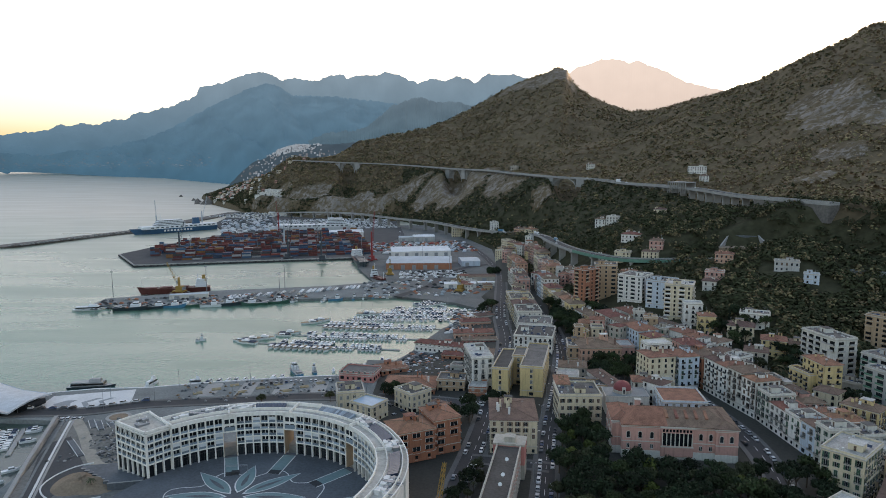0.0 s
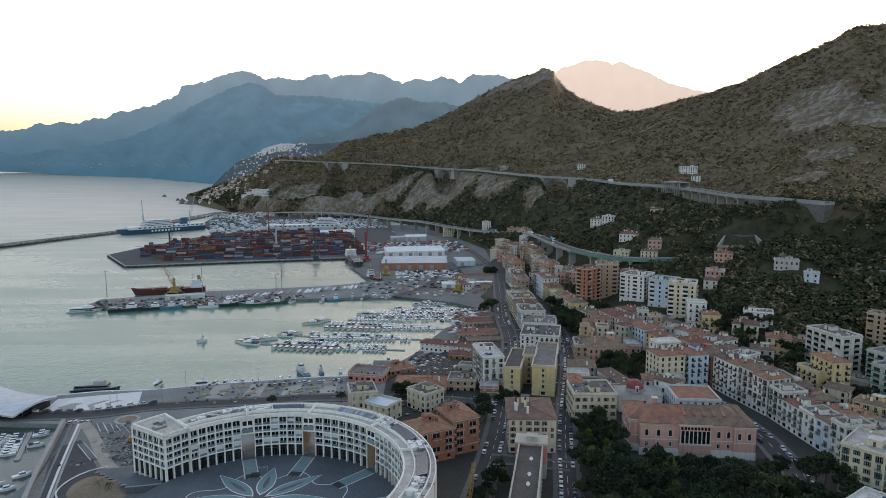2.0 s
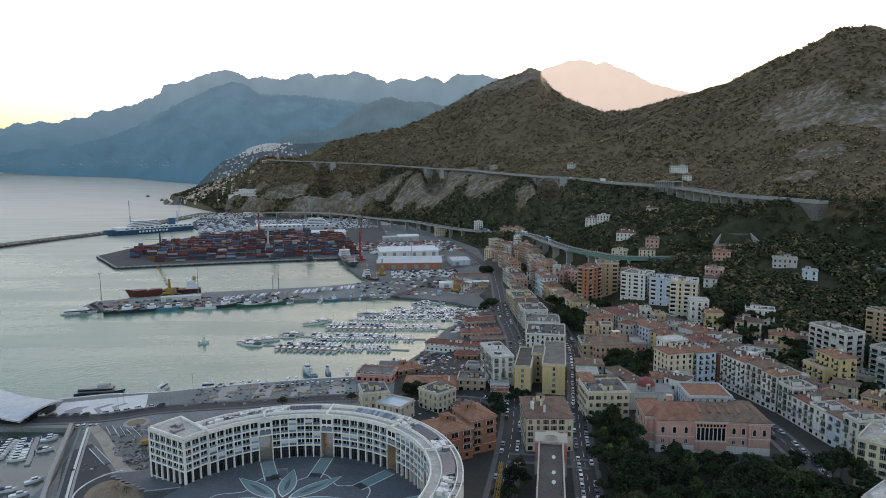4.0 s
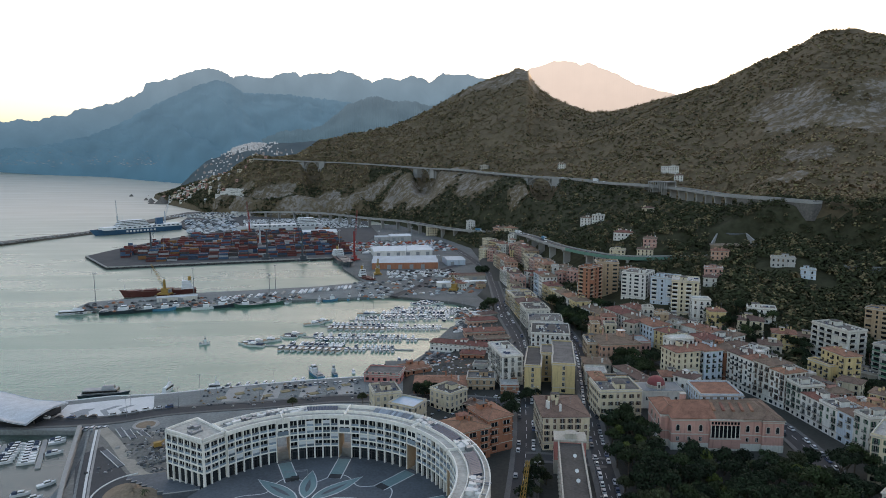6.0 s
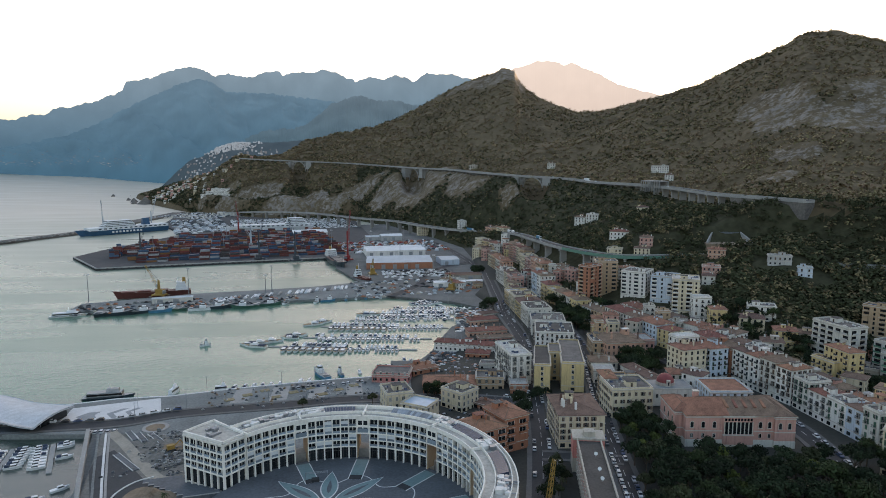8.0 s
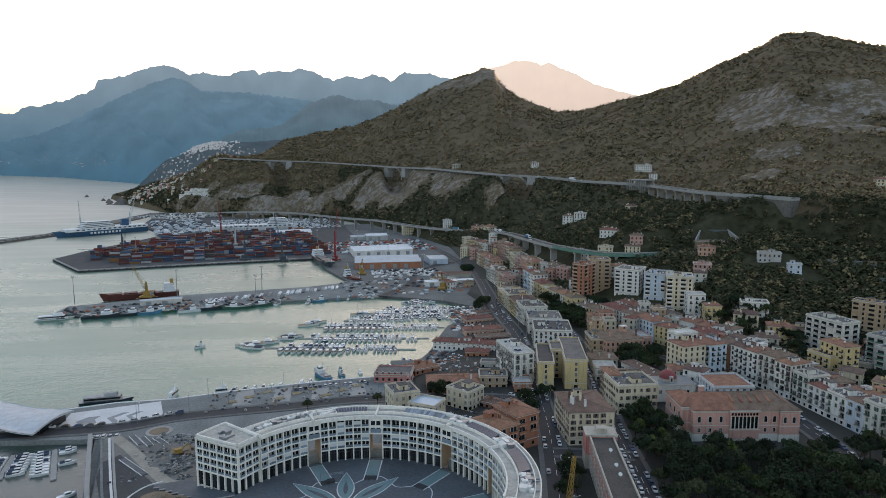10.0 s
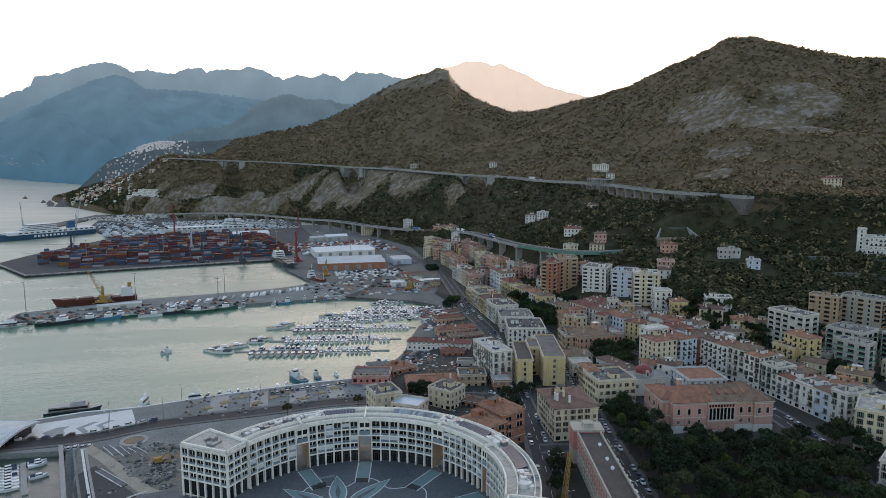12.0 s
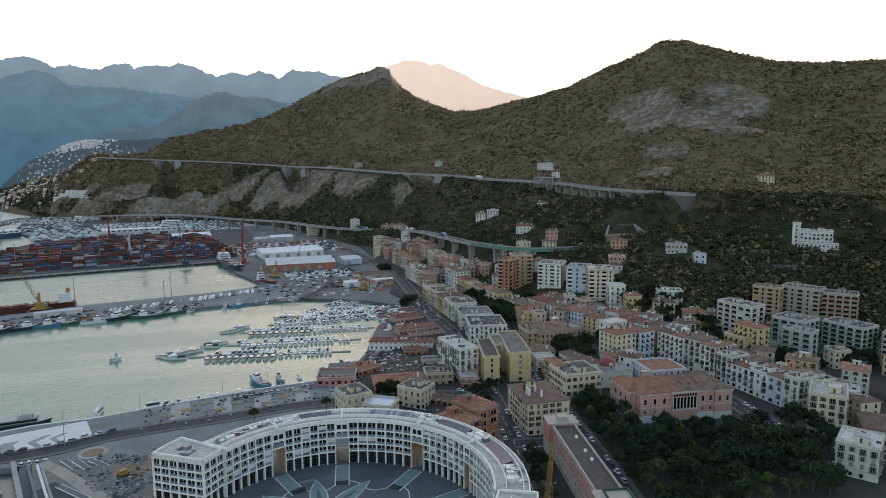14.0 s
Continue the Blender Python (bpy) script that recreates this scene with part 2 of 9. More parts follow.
def part(name, me, parent, label="", m=None):
    """Links mesh data as ONE part under a thing or a part."""
    ob = new(name, me)
    ob.parent = parent
    if m is not None:
        ob.matrix_basis = m
    if label:
        ob["label"] = label
    return ob


def thing(name, label, category, group="", m=None, me=None, kind=""):
    ob = new(name, me)
    if m is not None:
        ob.matrix_basis = m
    return tagged(ob, label, category, group, kind)


class Geo:
    """Collects boxes, prisms and tubes into one mesh."""

    def __init__(self):
        self.v, self.f, self.mi, self.mats = [], [], [], []

    def _m(self, material):
        if material not in self.mats:
            self.mats.append(material)
        return self.mats.index(material)

    def add(self, verts, faces, material):
        o, k = len(self.v), self._m(material)
        self.v += [tuple(p) for p in verts]
        self.f += [tuple(i + o for i in f) for f in faces]
        self.mi += [k] * len(faces)

    def box(self, x0, x1, y0, y1, z0, z1, material, taper=0.0):
        t = taper
        self.add([(x0, y0, z0), (x1, y0, z0), (x1, y1, z0), (x0, y1, z0), (x0 + t, y0 + t, z1), (x1 - t, y0 + t, z1), (x1 - t, y1 - t, z1), (x0 + t, y1 - t, z1)],
                 [(3, 2, 1, 0), (4, 5, 6, 7), (0, 1, 5, 4), (1, 2, 6, 5), (2, 3, 7, 6), (3, 0, 4, 7)], material)

    def prism(self, pts, z0, z1, material, inset=0.0):
        """pts: an anticlockwise outline."""
        n = len(pts)
        cx, cy = sum(p[0] for p in pts) / n, sum(p[1] for p in pts) / n
        top = [(cx + (x - cx) * (1 - inset), cy + (y - cy) * (1 - inset)) for x, y in pts]
        self.add([(x, y, z0) for x, y in pts] + [(x, y, z1) for x, y in top],
                 [tuple(range(n))[::-1], tuple(range(n, 2 * n))] + [(i, (i + 1) % n, n + (i + 1) % n, n + i) for i in range(n)], material)

    def tube(self, a, b, r0, r1, material, n=6):
        a, b = Vector(a), Vector(b)
        q = (b - a).to_track_quat("Z", "Y")
        ring = [q @ Vector((math.cos(i * math.tau / n), math.sin(i * math.tau / n), 0)) for i in range(n)]
        self.add([a + r * r0 for r in ring] + [b + r * r1 for r in ring],
                 [(i, (i + 1) % n, n + (i + 1) % n, n + i) for i in range(n)] + [tuple(range(n))[::-1], tuple(range(n, 2 * n))], material)

    def mesh(self, name, smooth=False):
        me = bpy.data.meshes.new(name)
        me.from_pydata(self.v, [], self.f)
        for m in self.mats:
            me.materials.append(m)
        me.polygons.foreach_set("material_index", self.mi)
        if smooth:
            me.polygons.foreach_set("use_smooth", [True] * len(me.polygons))
        me.update()
        return me


def fbm(x, y, octaves=5, seed=0.0):
    s, a, f = 0.0, 1.0, 1.0
    for _ in range(octaves):
        s += a * noise.noise((x * f + seed, y * f - seed, seed))
        a *= 0.5
        f *= 2.03
    return s


# ---- the lie of the land: shaped to fit the camera's view, by bearing from its mid-path ----
CX, CY = -56.0, 4.0
BEARING = [-24, -20, -15, -9, -3, 1, 4, 8, 14, 20, 26, 32, 38, 46, 60]
FOOT_R = [2500, 2180, 1760, 1630, 1515, 1300, 1110, 930, 560, 440, 410, 425, 495, 520, 540]
FOOT_Z = [3, 3, 4, 4, 4, 5, 6, 9, 9, 6, 6, 6, 7, 8, 9]
HIGH_PTS = [(-480, 1900, 146), (-331, 1834, 139), (-204, 1778, 134), (-100, 1680, 128), (-14, 1574, 122), (66, 1399, 119), (109, 1264, 115), (161, 1134, 111), (219, 1049, 108), (240, 939, 105), (257, 848, 105), (281, 779, 103), (298, 700, 99), (317, 644, 98), (336, 592, 97), (372, 540, 96), (430, 500, 96)]
LOW_PTS = [(-470, 1650, 12), (-370, 1610, 16), (-250, 1530, 19), (-125, 1350, 21), (-56, 1279, 21), (-5, 1182, 21), (39, 1098, 22), (84, 1030, 25), (108, 960, 31), (112, 850, 39), (110, 760, 44), (121, 660, 46), (150, 594, 47), (202, 580, 48), (257, 580, 49), (306, 560, 50), (330, 500, 50), (380, 450, 51), (460, 410, 53)]
ROAD_B = [-24, -20, -15] + [math.degrees(math.atan2(x - CX, y - CY)) for x, y, z in HIGH_PTS] + [60]
ROAD_R = [2700, 2380, 2080] + [math.hypot(x - CX, y - CY) for x, y, z in HIGH_PTS] + [620]
ROAD_Z = [30, 45, 100] + [z - (13 if 275 < x < 312 else 2.5) for x, y, z in HIGH_PTS] + [90]
LOW_A = np.array([(a[0] + (b[0] - a[0]) * t, a[1] + (b[1] - a[1]) * t, a[2] + (b[2] - a[2]) * t) for a, b in zip(LOW_PTS, LOW_PTS[1:]) for t in np.linspace(0, 1, 9)[:-1]])
RIDGE_R = [2900, 2650, 2350, 2200, 2280, 2340, 2380, 2380, 2120, 1900, 1760, 1680, 1660, 1640, 1640]
CREST_B = [-24, -18, -13, -9.2, -7.2, -4.4, -1.4, 0.9, 3.3, 4.4, 6.1, 7.9, 9.7, 10.6, 11.2, 12.5, 14.4, 16.1, 18, 20.6, 23.7, 25.8, 28.9, 31.2, 32.9, 35, 37.6, 40.7, 44, 50, 60]
CREST_E = [-2.0, -1.2, 0.0, 0.7, 1.9, 2.5, 3.1, 4.0, 5.15, 5.75, 6.6, 7.36, 7.94, 7.66, 6.54, 5.6, 4.8, 4.27, 4.35, 4.95, 5.68, 6.35, 7.85, 8.72, 9.58, 9.46, 8.6, 7.75, 7.3, 7.0, 6.5]
COAST_Y = [-400, 390, 440, 500, 580, 640, 700, 900, 1000, 1150, 1350, 1520, 1620, 1700, 1800, 1900, 2208, 2600, 3200]
COAST_X = [-60, -60, -28, -6, 24, 14, 34, 44, 44, 4, -56, -136, -366, -476, -600, -660, -850, -1040, -1190]


def smooth(t):
    t = min(1.0, max(0.0, t))
    return t * t * (3 - 2 * t)


def ground_z(x, y, rough=True):
    """Height of the land at a place."""
    dx, dy = x - CX, y - CY
    r, b = math.hypot(dx, dy), math.degrees(math.atan2(dx, dy))
    fr, fz = np.interp(b, BEARING, FOOT_R), np.interp(b, BEARING, FOOT_Z)
    mr, mz = np.interp(b, ROAD_B, ROAD_R), np.interp(b, ROAD_B, ROAD_Z)
    rr = np.interp(b, BEARING, RIDGE_R)
    rz = 134 + rr * math.tan(radians(np.interp(b, CREST_B, CREST_E)))
    if r < fr:
        z = 3.2 + (fz - 3.2) * (r / fr) ** 2.2
    elif r < mr:
        t = (r - fr) / (mr - fr)
        z = fz + (mz - fz) * (0.55 * t + 0.45 * smooth(t))
    elif r < rr:
        t = (r - mr) / (rr - mr)
        z = mz + (rz - mz) * (0.75 * t ** 1.25 + 0.25 * smooth(t))
    else:
        z = rz - (r - rr) * 0.45
    for gb, gw in ((-7.8, 0.8), (1.9, 1.0), (12.3, 1.25)):
        z -= 46 * math.exp(-((b - gb) / gw) ** 4) * math.exp(-((r - mr + 30) / 85) ** 2)
    z = max(z, min(4.0, fz)) if r > fr else z
    if -18 < b < -1 and fr < r < mr:          # the sea cliff that carries the corniche
        z = max(z, fz + 40 * smooth((b + 18) / 2) * smooth((-1 - b) / 3) * smooth((r - fr - 14) / 30) * (1 + 0.25 * fbm(x / 70, y / 70, 3, 5.1)))
    if rough and r > fr:
        k = smooth((r - fr - 130) / 160) * (1 - 0.75 * math.exp(-((r - rr) / 120) ** 2)) * (1 - 0.85 * math.exp(-((r - mr) / (130 if r < mr else 40)) ** 2))
        z += 5 * rockiness(x, y) * abs(fbm(x / 14, y / 14, 3, 2.9)) * 2
        z += k * (26 * fbm(x / 330, y / 330, 5, 3.1) + 7 * abs(fbm(x / 60, y / 60, 3, 8.7)) - 4)
        z += 5 * math.exp(-((r - rr) / 120) ** 2) * fbm(x / 90, y / 90, 4, 1.7)
    if fr < r < mr + 9:
        z = min(z, mz + 1.0 - max(0, mr - r) * 0.05)
    if x > -480 and r > 380:
        q = LOW_A[((LOW_A[:, 0] - x) ** 2 + (LOW_A[:, 1] - y) ** 2).argmin()]
        away = math.hypot(q[0] - x, q[1] - y)
        if away < 90:
            z = min(z, q[2] - 3.0 + max(0, away - 9) * 0.62 + max(0, away - 30) * 1.0)
    inland = x - np.interp(y, COAST_Y, COAST_X)
    if y > 1560:          # the cape runs down to a low rocky shore
        z = min(z, 5 + 9 * smooth(inland / 12) + max(0.0, inland - 10) * (0.9 - 0.5 * smooth((y - 1900) / 250)))
    edge = smooth(inland / 14.0)
    return -4 + (z + 4) * edge


CRAGS = ((590, 1100, 60, 80, 0.0), (565, 1000, 60, 70, 0.0), (600, 925, 60, 80, 0.0), (680, 950, 70, 80, 0.02), (600, 845, 45, 55, 0.03), (485, 850, 35, 50, 0.06), (415, 752, 25, 45, 0.08), (400, 785, 30, 40, 0.1), (300, 2150, 52, 120, 0.0), (258, 2200, 52, 100, 0.0), (215, 2245, 45, 85, 0.02), (342, 2130, 34, 110, 0.0), (100, 1290, 60, 120, 0.02), (20, 1440, 90, 110, 0.04), (-40, 1520, 80, 70, 0.02), (172, 2295, 42, 55, 0.05),
         (-180, 1606, 130, 42, 0.0), (-311, 1652, 120, 42, 0.0), (-430, 1735, 110, 45, 0.0), (-520, 1800, 70, 40, 0.05), (150, 1075, 35, 50, 0.1), (-560, 1900, 90, 60, 0.2))


def rockiness(x, y):
    """How much limestone shows here: patches within the crags."""
    best = 0.0
    for cx, cy, rx, ry, need in CRAGS:
        k = 1 - ((x - cx) / rx) ** 2 - ((y - cy) / ry) ** 2
        if k > 0:
            best = max(best, min(0.41, k * 0.9) - need)
    return best + 0.14 * fbm(x / 40, y / 30, 3, 6.6) if best > 0 else 0.0


def bare(x, y):
    return rockiness(x, y) > 0.30


def build_land():
    v, f = [], []
    bs = np.concatenate([np.linspace(-26, 44, 420), np.linspace(44.4, 75, 60)])
    rs = np.concatenate([np.linspace(60, 520, 90), np.linspace(526, 1300, 130), np.linspace(1307, 3000, 170)])
    for b in bs:
        s, c = math.sin(radians(b)), math.cos(radians(b))
        for r in rs:
            x, y = CX + s * r, CY + c * r
            v.append((x, y, ground_z(x, y)))
    w = len(rs)
    for i in range(len(bs) - 1):
        for j in range(w - 1):
            a = i * w + j
            q = (a, a + 1, a + w + 1, a + w)
            if max(v[k][2] for k in q) > -3.5:
                f.append(q[::-1])
    me = mesh_object("ground", v, f, M["hill"], True)
    me.materials.append(M["soil"])
    me.materials.append(M["litter"])
    at = me.attributes.new("bare_rock", "FLOAT", "POINT")
    at.data.foreach_set("value", [rockiness(p[0], p[1]) if p[2] > 5 else 0.0 for p in v])
    for p in me.polygons:
        c = p.center
        dx, dy = c.x - CX, c.y - CY
        if math.hypot(dx, dy) < np.interp(math.degrees(math.atan2(dx, dy)), BEARING, FOOT_R) * 0.98:
            p.material_index = 1
        elif c.z < 118 and math.degrees(math.atan2(dx, dy)) > -3 and math.hypot(dx, dy) < np.interp(math.degrees(math.atan2(dx, dy)), ROAD_B, ROAD_R) and rockiness(c.x, c.y) < 0.1:
            p.material_index = 2
    tagged(new("ground", me), "green and brown hillside rising from the town to rocky peaks", "hillside", kind="structure")


build_land()


def build_sea():
    v, f = [], []
    n = 144
    rs = [0.0] + list(np.linspace(60, 2400, 30)) + list(np.linspace(2500, 4870, 40))
    for r in rs:
        z = 0.0 if r < 2500 else 100 * ((r - 2500) / 2370) ** 2
        for i in range(n):
            a = math.tau * i / n
            v.append((CX + r * math.sin(a), CY + r * math.cos(a), z))
    for j in range(len(rs) - 1):
        for i in range(n):
            k = (i + 1) % n
            f.append((j * n + i, j * n + k, (j + 1) * n + k, (j + 1) * n + i)[::-1])
    tagged(new("water", mesh_object("water", v, f, M["sea"], True)), "calm grey-green sea water reflecting the evening sky, paler offshore with painted-in sheen", "sea", kind="structure")


build_sea()


def far_range(name, label, crest_line, r, foot_r, foot_e, material, jag, seed, relief=110):
    """A mountain range a long way off: crest by bearing and elevation angle, falling to its foot in gullies and ribs."""
    bearings, elevations = [c[0] for c in crest_line], [c[1] for c in crest_line]
    v, f = [], []
    bs = np.linspace(bearings[0], bearings[-1], 420)
    rows = 44
    for b in bs:
        e = np.interp(b, bearings, elevations)
        crest = 134 + r * math.tan(radians(e)) + jag * (fbm(b * 2.1, seed, 4, seed) - 1.2 * abs(fbm(b * 5.5, seed, 3, seed + 3)))
        fr = np.interp(b, *foot_r)
        foot = 134 + fr * math.tan(radians(np.interp(b, *foot_e)))
        for j in range(rows):
            t = j / (rows - 1)
            rr = fr + (r - fr) * t
            k = (t * (1 - t) * 4) ** 0.8
            rib = 0.5 - 1.1 * abs(fbm(b * 0.22 + 0.9 * t, t * 1.3, 5, seed)) + 0.1 * fbm(b * 1.6, t * 6, 3, seed + 5)
            v.append((CX + rr * math.sin(radians(b)), CY + rr * math.cos(radians(b)), foot + (crest - foot) * t ** 0.9 + k * relief * rib))
    for i in range(len(bs) - 1):
        for j in range(rows - 1):
            a = i * rows + j
            f.append((a, a + rows, a + rows + 1, a + 1))
    tagged(new(name, mesh_object(name, v, f, material, True)), label, "mountains", kind="structure")


far_range("backdrop_far_range", "blue mountain range with painted-in haze and a jagged crest across the bay",
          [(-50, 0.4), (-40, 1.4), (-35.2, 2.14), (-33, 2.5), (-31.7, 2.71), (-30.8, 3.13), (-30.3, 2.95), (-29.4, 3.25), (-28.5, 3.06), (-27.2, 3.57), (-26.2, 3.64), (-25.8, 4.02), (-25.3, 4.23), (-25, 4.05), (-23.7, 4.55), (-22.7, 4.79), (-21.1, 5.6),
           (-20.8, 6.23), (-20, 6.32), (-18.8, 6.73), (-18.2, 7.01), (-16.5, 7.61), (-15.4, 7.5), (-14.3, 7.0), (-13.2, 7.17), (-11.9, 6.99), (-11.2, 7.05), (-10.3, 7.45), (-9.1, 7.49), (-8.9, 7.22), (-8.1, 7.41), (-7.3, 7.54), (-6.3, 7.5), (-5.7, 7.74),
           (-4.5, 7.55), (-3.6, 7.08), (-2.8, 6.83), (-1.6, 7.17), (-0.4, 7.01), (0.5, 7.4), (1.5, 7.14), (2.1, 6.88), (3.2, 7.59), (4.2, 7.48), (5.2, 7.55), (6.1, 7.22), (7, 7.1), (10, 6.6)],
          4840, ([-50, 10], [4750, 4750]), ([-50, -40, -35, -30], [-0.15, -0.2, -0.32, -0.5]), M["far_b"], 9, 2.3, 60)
far_range("backdrop_spur", "darker mountain spur with painted-in haze above the coast villages",
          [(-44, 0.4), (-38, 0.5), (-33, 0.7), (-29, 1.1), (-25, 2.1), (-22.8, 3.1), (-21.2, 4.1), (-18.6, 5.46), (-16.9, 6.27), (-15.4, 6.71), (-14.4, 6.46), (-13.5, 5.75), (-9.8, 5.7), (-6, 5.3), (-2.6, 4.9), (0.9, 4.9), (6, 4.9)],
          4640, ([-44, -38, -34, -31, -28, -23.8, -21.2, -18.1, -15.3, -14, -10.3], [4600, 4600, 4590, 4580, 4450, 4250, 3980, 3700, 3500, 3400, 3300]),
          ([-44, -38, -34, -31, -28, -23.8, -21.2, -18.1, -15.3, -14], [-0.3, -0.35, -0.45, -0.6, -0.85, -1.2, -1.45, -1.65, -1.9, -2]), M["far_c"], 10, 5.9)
far_range("backdrop_valley_hill", "green hill with painted-in haze closing the side valley", [(-13, 1.6), (-10.4, 2.73), (-7.8, 2.99), (-7.1, 3.22), (-5, 4.94), (-2.7, 5.75), (-1.1, 5.32), (0.5, 5.33), (2, 4.89), (5, 4.2)],
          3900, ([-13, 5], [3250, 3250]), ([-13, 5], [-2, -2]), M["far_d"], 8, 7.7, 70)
far_range("backdrop_pale_range", "pale mountain with painted-in sun glow far behind the saddle", [(6, 5.5), (9.4, 7.0), (10.6, 7.89), (11.6, 8.09), (12.5, 8.45), (13.7, 8.42), (14.4, 8.32), (14.8, 8.02), (15.5, 8.29), (16.2, 7.88), (17.6, 7.34), (19.3, 6.38), (21.4, 5.76), (26, 4.6)],
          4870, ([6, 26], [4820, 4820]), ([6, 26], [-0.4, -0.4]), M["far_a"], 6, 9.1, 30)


# ---- quays and piers ----
def slab(name, pts, z, material, label, category="quay", z0=-4.0):
    g = Geo()
    g.prism(pts, z0, z, material)
    return tagged(new(name, g.mesh(name)), label, category, kind="structure")


slab("pavement_seafront", [(-186, 200), (0, 200), (-20, 300), (-20, 398), (-61, 398), (-92, 395), (-118, 390), (-150, 383), (-186, 373), (-214, 371), (-243, 362), (-330, 372), (-330, 330), (-206, 321), (-188, 262)],
     2.5, M["concrete"], "grey concrete seafront quay")
slab("pavement_marina", [(-20, 380), (-61, 398), (-61, 428), (-42, 427), (-33, 446), (-23, 482), (-12, 515), (14, 552), (20, 584), (-3, 611), (-57, 640), (-57, 644), (-94, 719), (-127, 817), (-143, 911), (-143, 1400), (-70, 1400), (60, 1000), (70, 640), (60, 450), (20, 380)][::-1], 2.5, M["yard"], "harbour yard of worn dark grey concrete")
slab("pavement_pier", [(-350, 597), (-290, 603), (-211, 618), (-132, 634), (-57, 643), (-94, 722), (-141, 699), (-262, 670), (-300, 653), (-350, 632)], 2.4, M["concrete"], "long stone fishing pier with grey paving")
slab("pavement_container_quay", [(-504, 948), (-428, 842), (-282, 881), (-140, 911), (-100, 1200), (-140, 1490), (-370, 1600), (-480, 1660), (-620, 1800), (-614, 1793), (-541, 1408), (-529, 1406), (-442, 1235), (-492, 1038)], 3.0, M["asphalt"], "dark container quay with pale kerb stones")
slab("pavement_breakwater", [(-780, 1035), (-740, 1040), (-640, 1275), (-600, 1790), (-640, 1795), (-670, 1300)], 3.0, M["rock"], "long stone breakwater")

# ---- roads ----
def spline(pts, step=5.0):
    """Points at even steps along a smooth line through pts (any number of coordinates)."""
    P = [np.array(p, float) for p in pts]
    P = [2 * P[0] - P[1]] + P + [2 * P[-1] - P[-2]]
    out = []
    for i in range(1, len(P) - 2):
        a, b, c, d = P[i - 1:i + 3]
        n = max(2, int(np.linalg.norm(c - b) / step))
        for k in range(n):
            t = k / n
            out.append(0.5 * (2 * b + (c - a) * t + (2 * a - 5 * b + 4 * c - d) * t * t + (3 * b - a - 3 * c + d) * t ** 3))
    out.append(P[-2])
    return out


def sides(line):
    """The unit vector to the left of the line at each of its points."""
    out = []
    for i in range(len(line)):
        d = line[min(i + 1, len(line) - 1)][:2] - line[max(i - 1, 0)][:2]
        d = d / np.linalg.norm(d)
        out.append((-d[1], d[0]))
    return out


def ribbon(g, line, o0, o1, z_off, thick, material):
    """A strip between two offsets from the line."""
    nrm = sides(line)
    n0 = len(line)
    v = []
    for p, s in zip(line, nrm):
        for o, dz in ((o0, 0), (o1, 0), (o1, -thick), (o0, -thick)):
            v.append((p[0] + s[0] * o, p[1] + s[1] * o, p[2] + z_off + dz))
    f = []
    for i in range(n0 - 1):
        a = i * 4
        for k in range(4):
            f.append((a + k, a + (k + 1) % 4, a + 4 + (k + 1) % 4, a + 4 + k))
    f += [(0, 3, 2, 1), (4 * n0 - 4, 4 * n0 - 3, 4 * n0 - 2, 4 * n0 - 1)]
    # o0 < o1 means the strip's left edge comes second
    g.add(v, [q if o0 > o1 else q[::-1] for q in f], material)


PAINT = mat("road_paint", (0.62, 0.62, 0.60), 0.7, 0.3, 0.6, 4)
PAVE = mat("pavement_slabs", (0.11, 0.108, 0.103), 0.9, 0.25, 0.2, 2.0)


def street(name, pts, width, label, walk_w=2.2, lines=True):
    line = [np.array((p[0], p[1], max(2.5, ground_z(p[0], p[1], False)) + 0.12)) for p in spline(pts, 5)]
    g = Geo()
    ribbon(g, line, width / 2, -width / 2, 0.06, 1.2, M["asphalt_dark"])
    tagged(new("road_" + name, g.mesh("road_" + name)), label, "road", kind="structure")
    for k, (a, b) in enumerate(((width / 2 + walk_w, width / 2), (-width / 2, -width / 2 - walk_w))):
        g = Geo()
        ribbon(g, line, a, b, 0.2, 1.3, PAVE)
        tagged(new("pavement_" + name, g.mesh("pavement_" + name)), "grey slab pavement with a raised kerb", "pavement", kind="structure")
    if lines:
        g = Geo()
        for i in range(0, len(line) - 1, 2):
            ribbon(g, line[i:i + 2], 0.09, -0.09, 0.075, 0.01, PAINT)
        tagged(new("road_marking", g.mesh("road_marking")), "white dashed centre line", "road marking", kind="structure")
    return line


LONG_STREET = street("long_street", [(24, 196), (33, 236), (44, 301), (57, 362), (67, 410), (72, 452), (73, 520), (70, 600), (69, 660), (75, 740), (78, 820)], 7.5, "straight town street with parked cars")
COAST_ROAD = street("coast_road", [(-14, 196), (-2, 240), (9, 290), (16, 330), (29, 414), (35, 470), (36, 540), (40, 600), (46, 690), (50, 773), (46, 842), (28, 986), (0, 1120)], 9, "coast road curving along the harbour")
PARK_STREET = street("park_street", [(118, 214), (128, 240), (134, 270), (136, 300), (132, 335), (126, 378), (116, 402)], 9, "street between the park and a white terrace")
CROSS_STREET = street("cross_street", [(6, 276), (24, 272), (40, 268)], 6, "short cross street", lines=False)
QUAY_ROAD = street("quay_road", [(-330, 326), (-240, 331), (-200, 334), (-170, 345), (-120, 352), (-80, 358), (-30, 353), (0, 345), (14, 330)], 8, "seafront road by the quay", lines=False)
YARD_ROAD = street("yard_road", [(-60, 640), (-30, 700), (-20, 760), (10, 820), (42, 850)], 9, "road into the working port", lines=False)


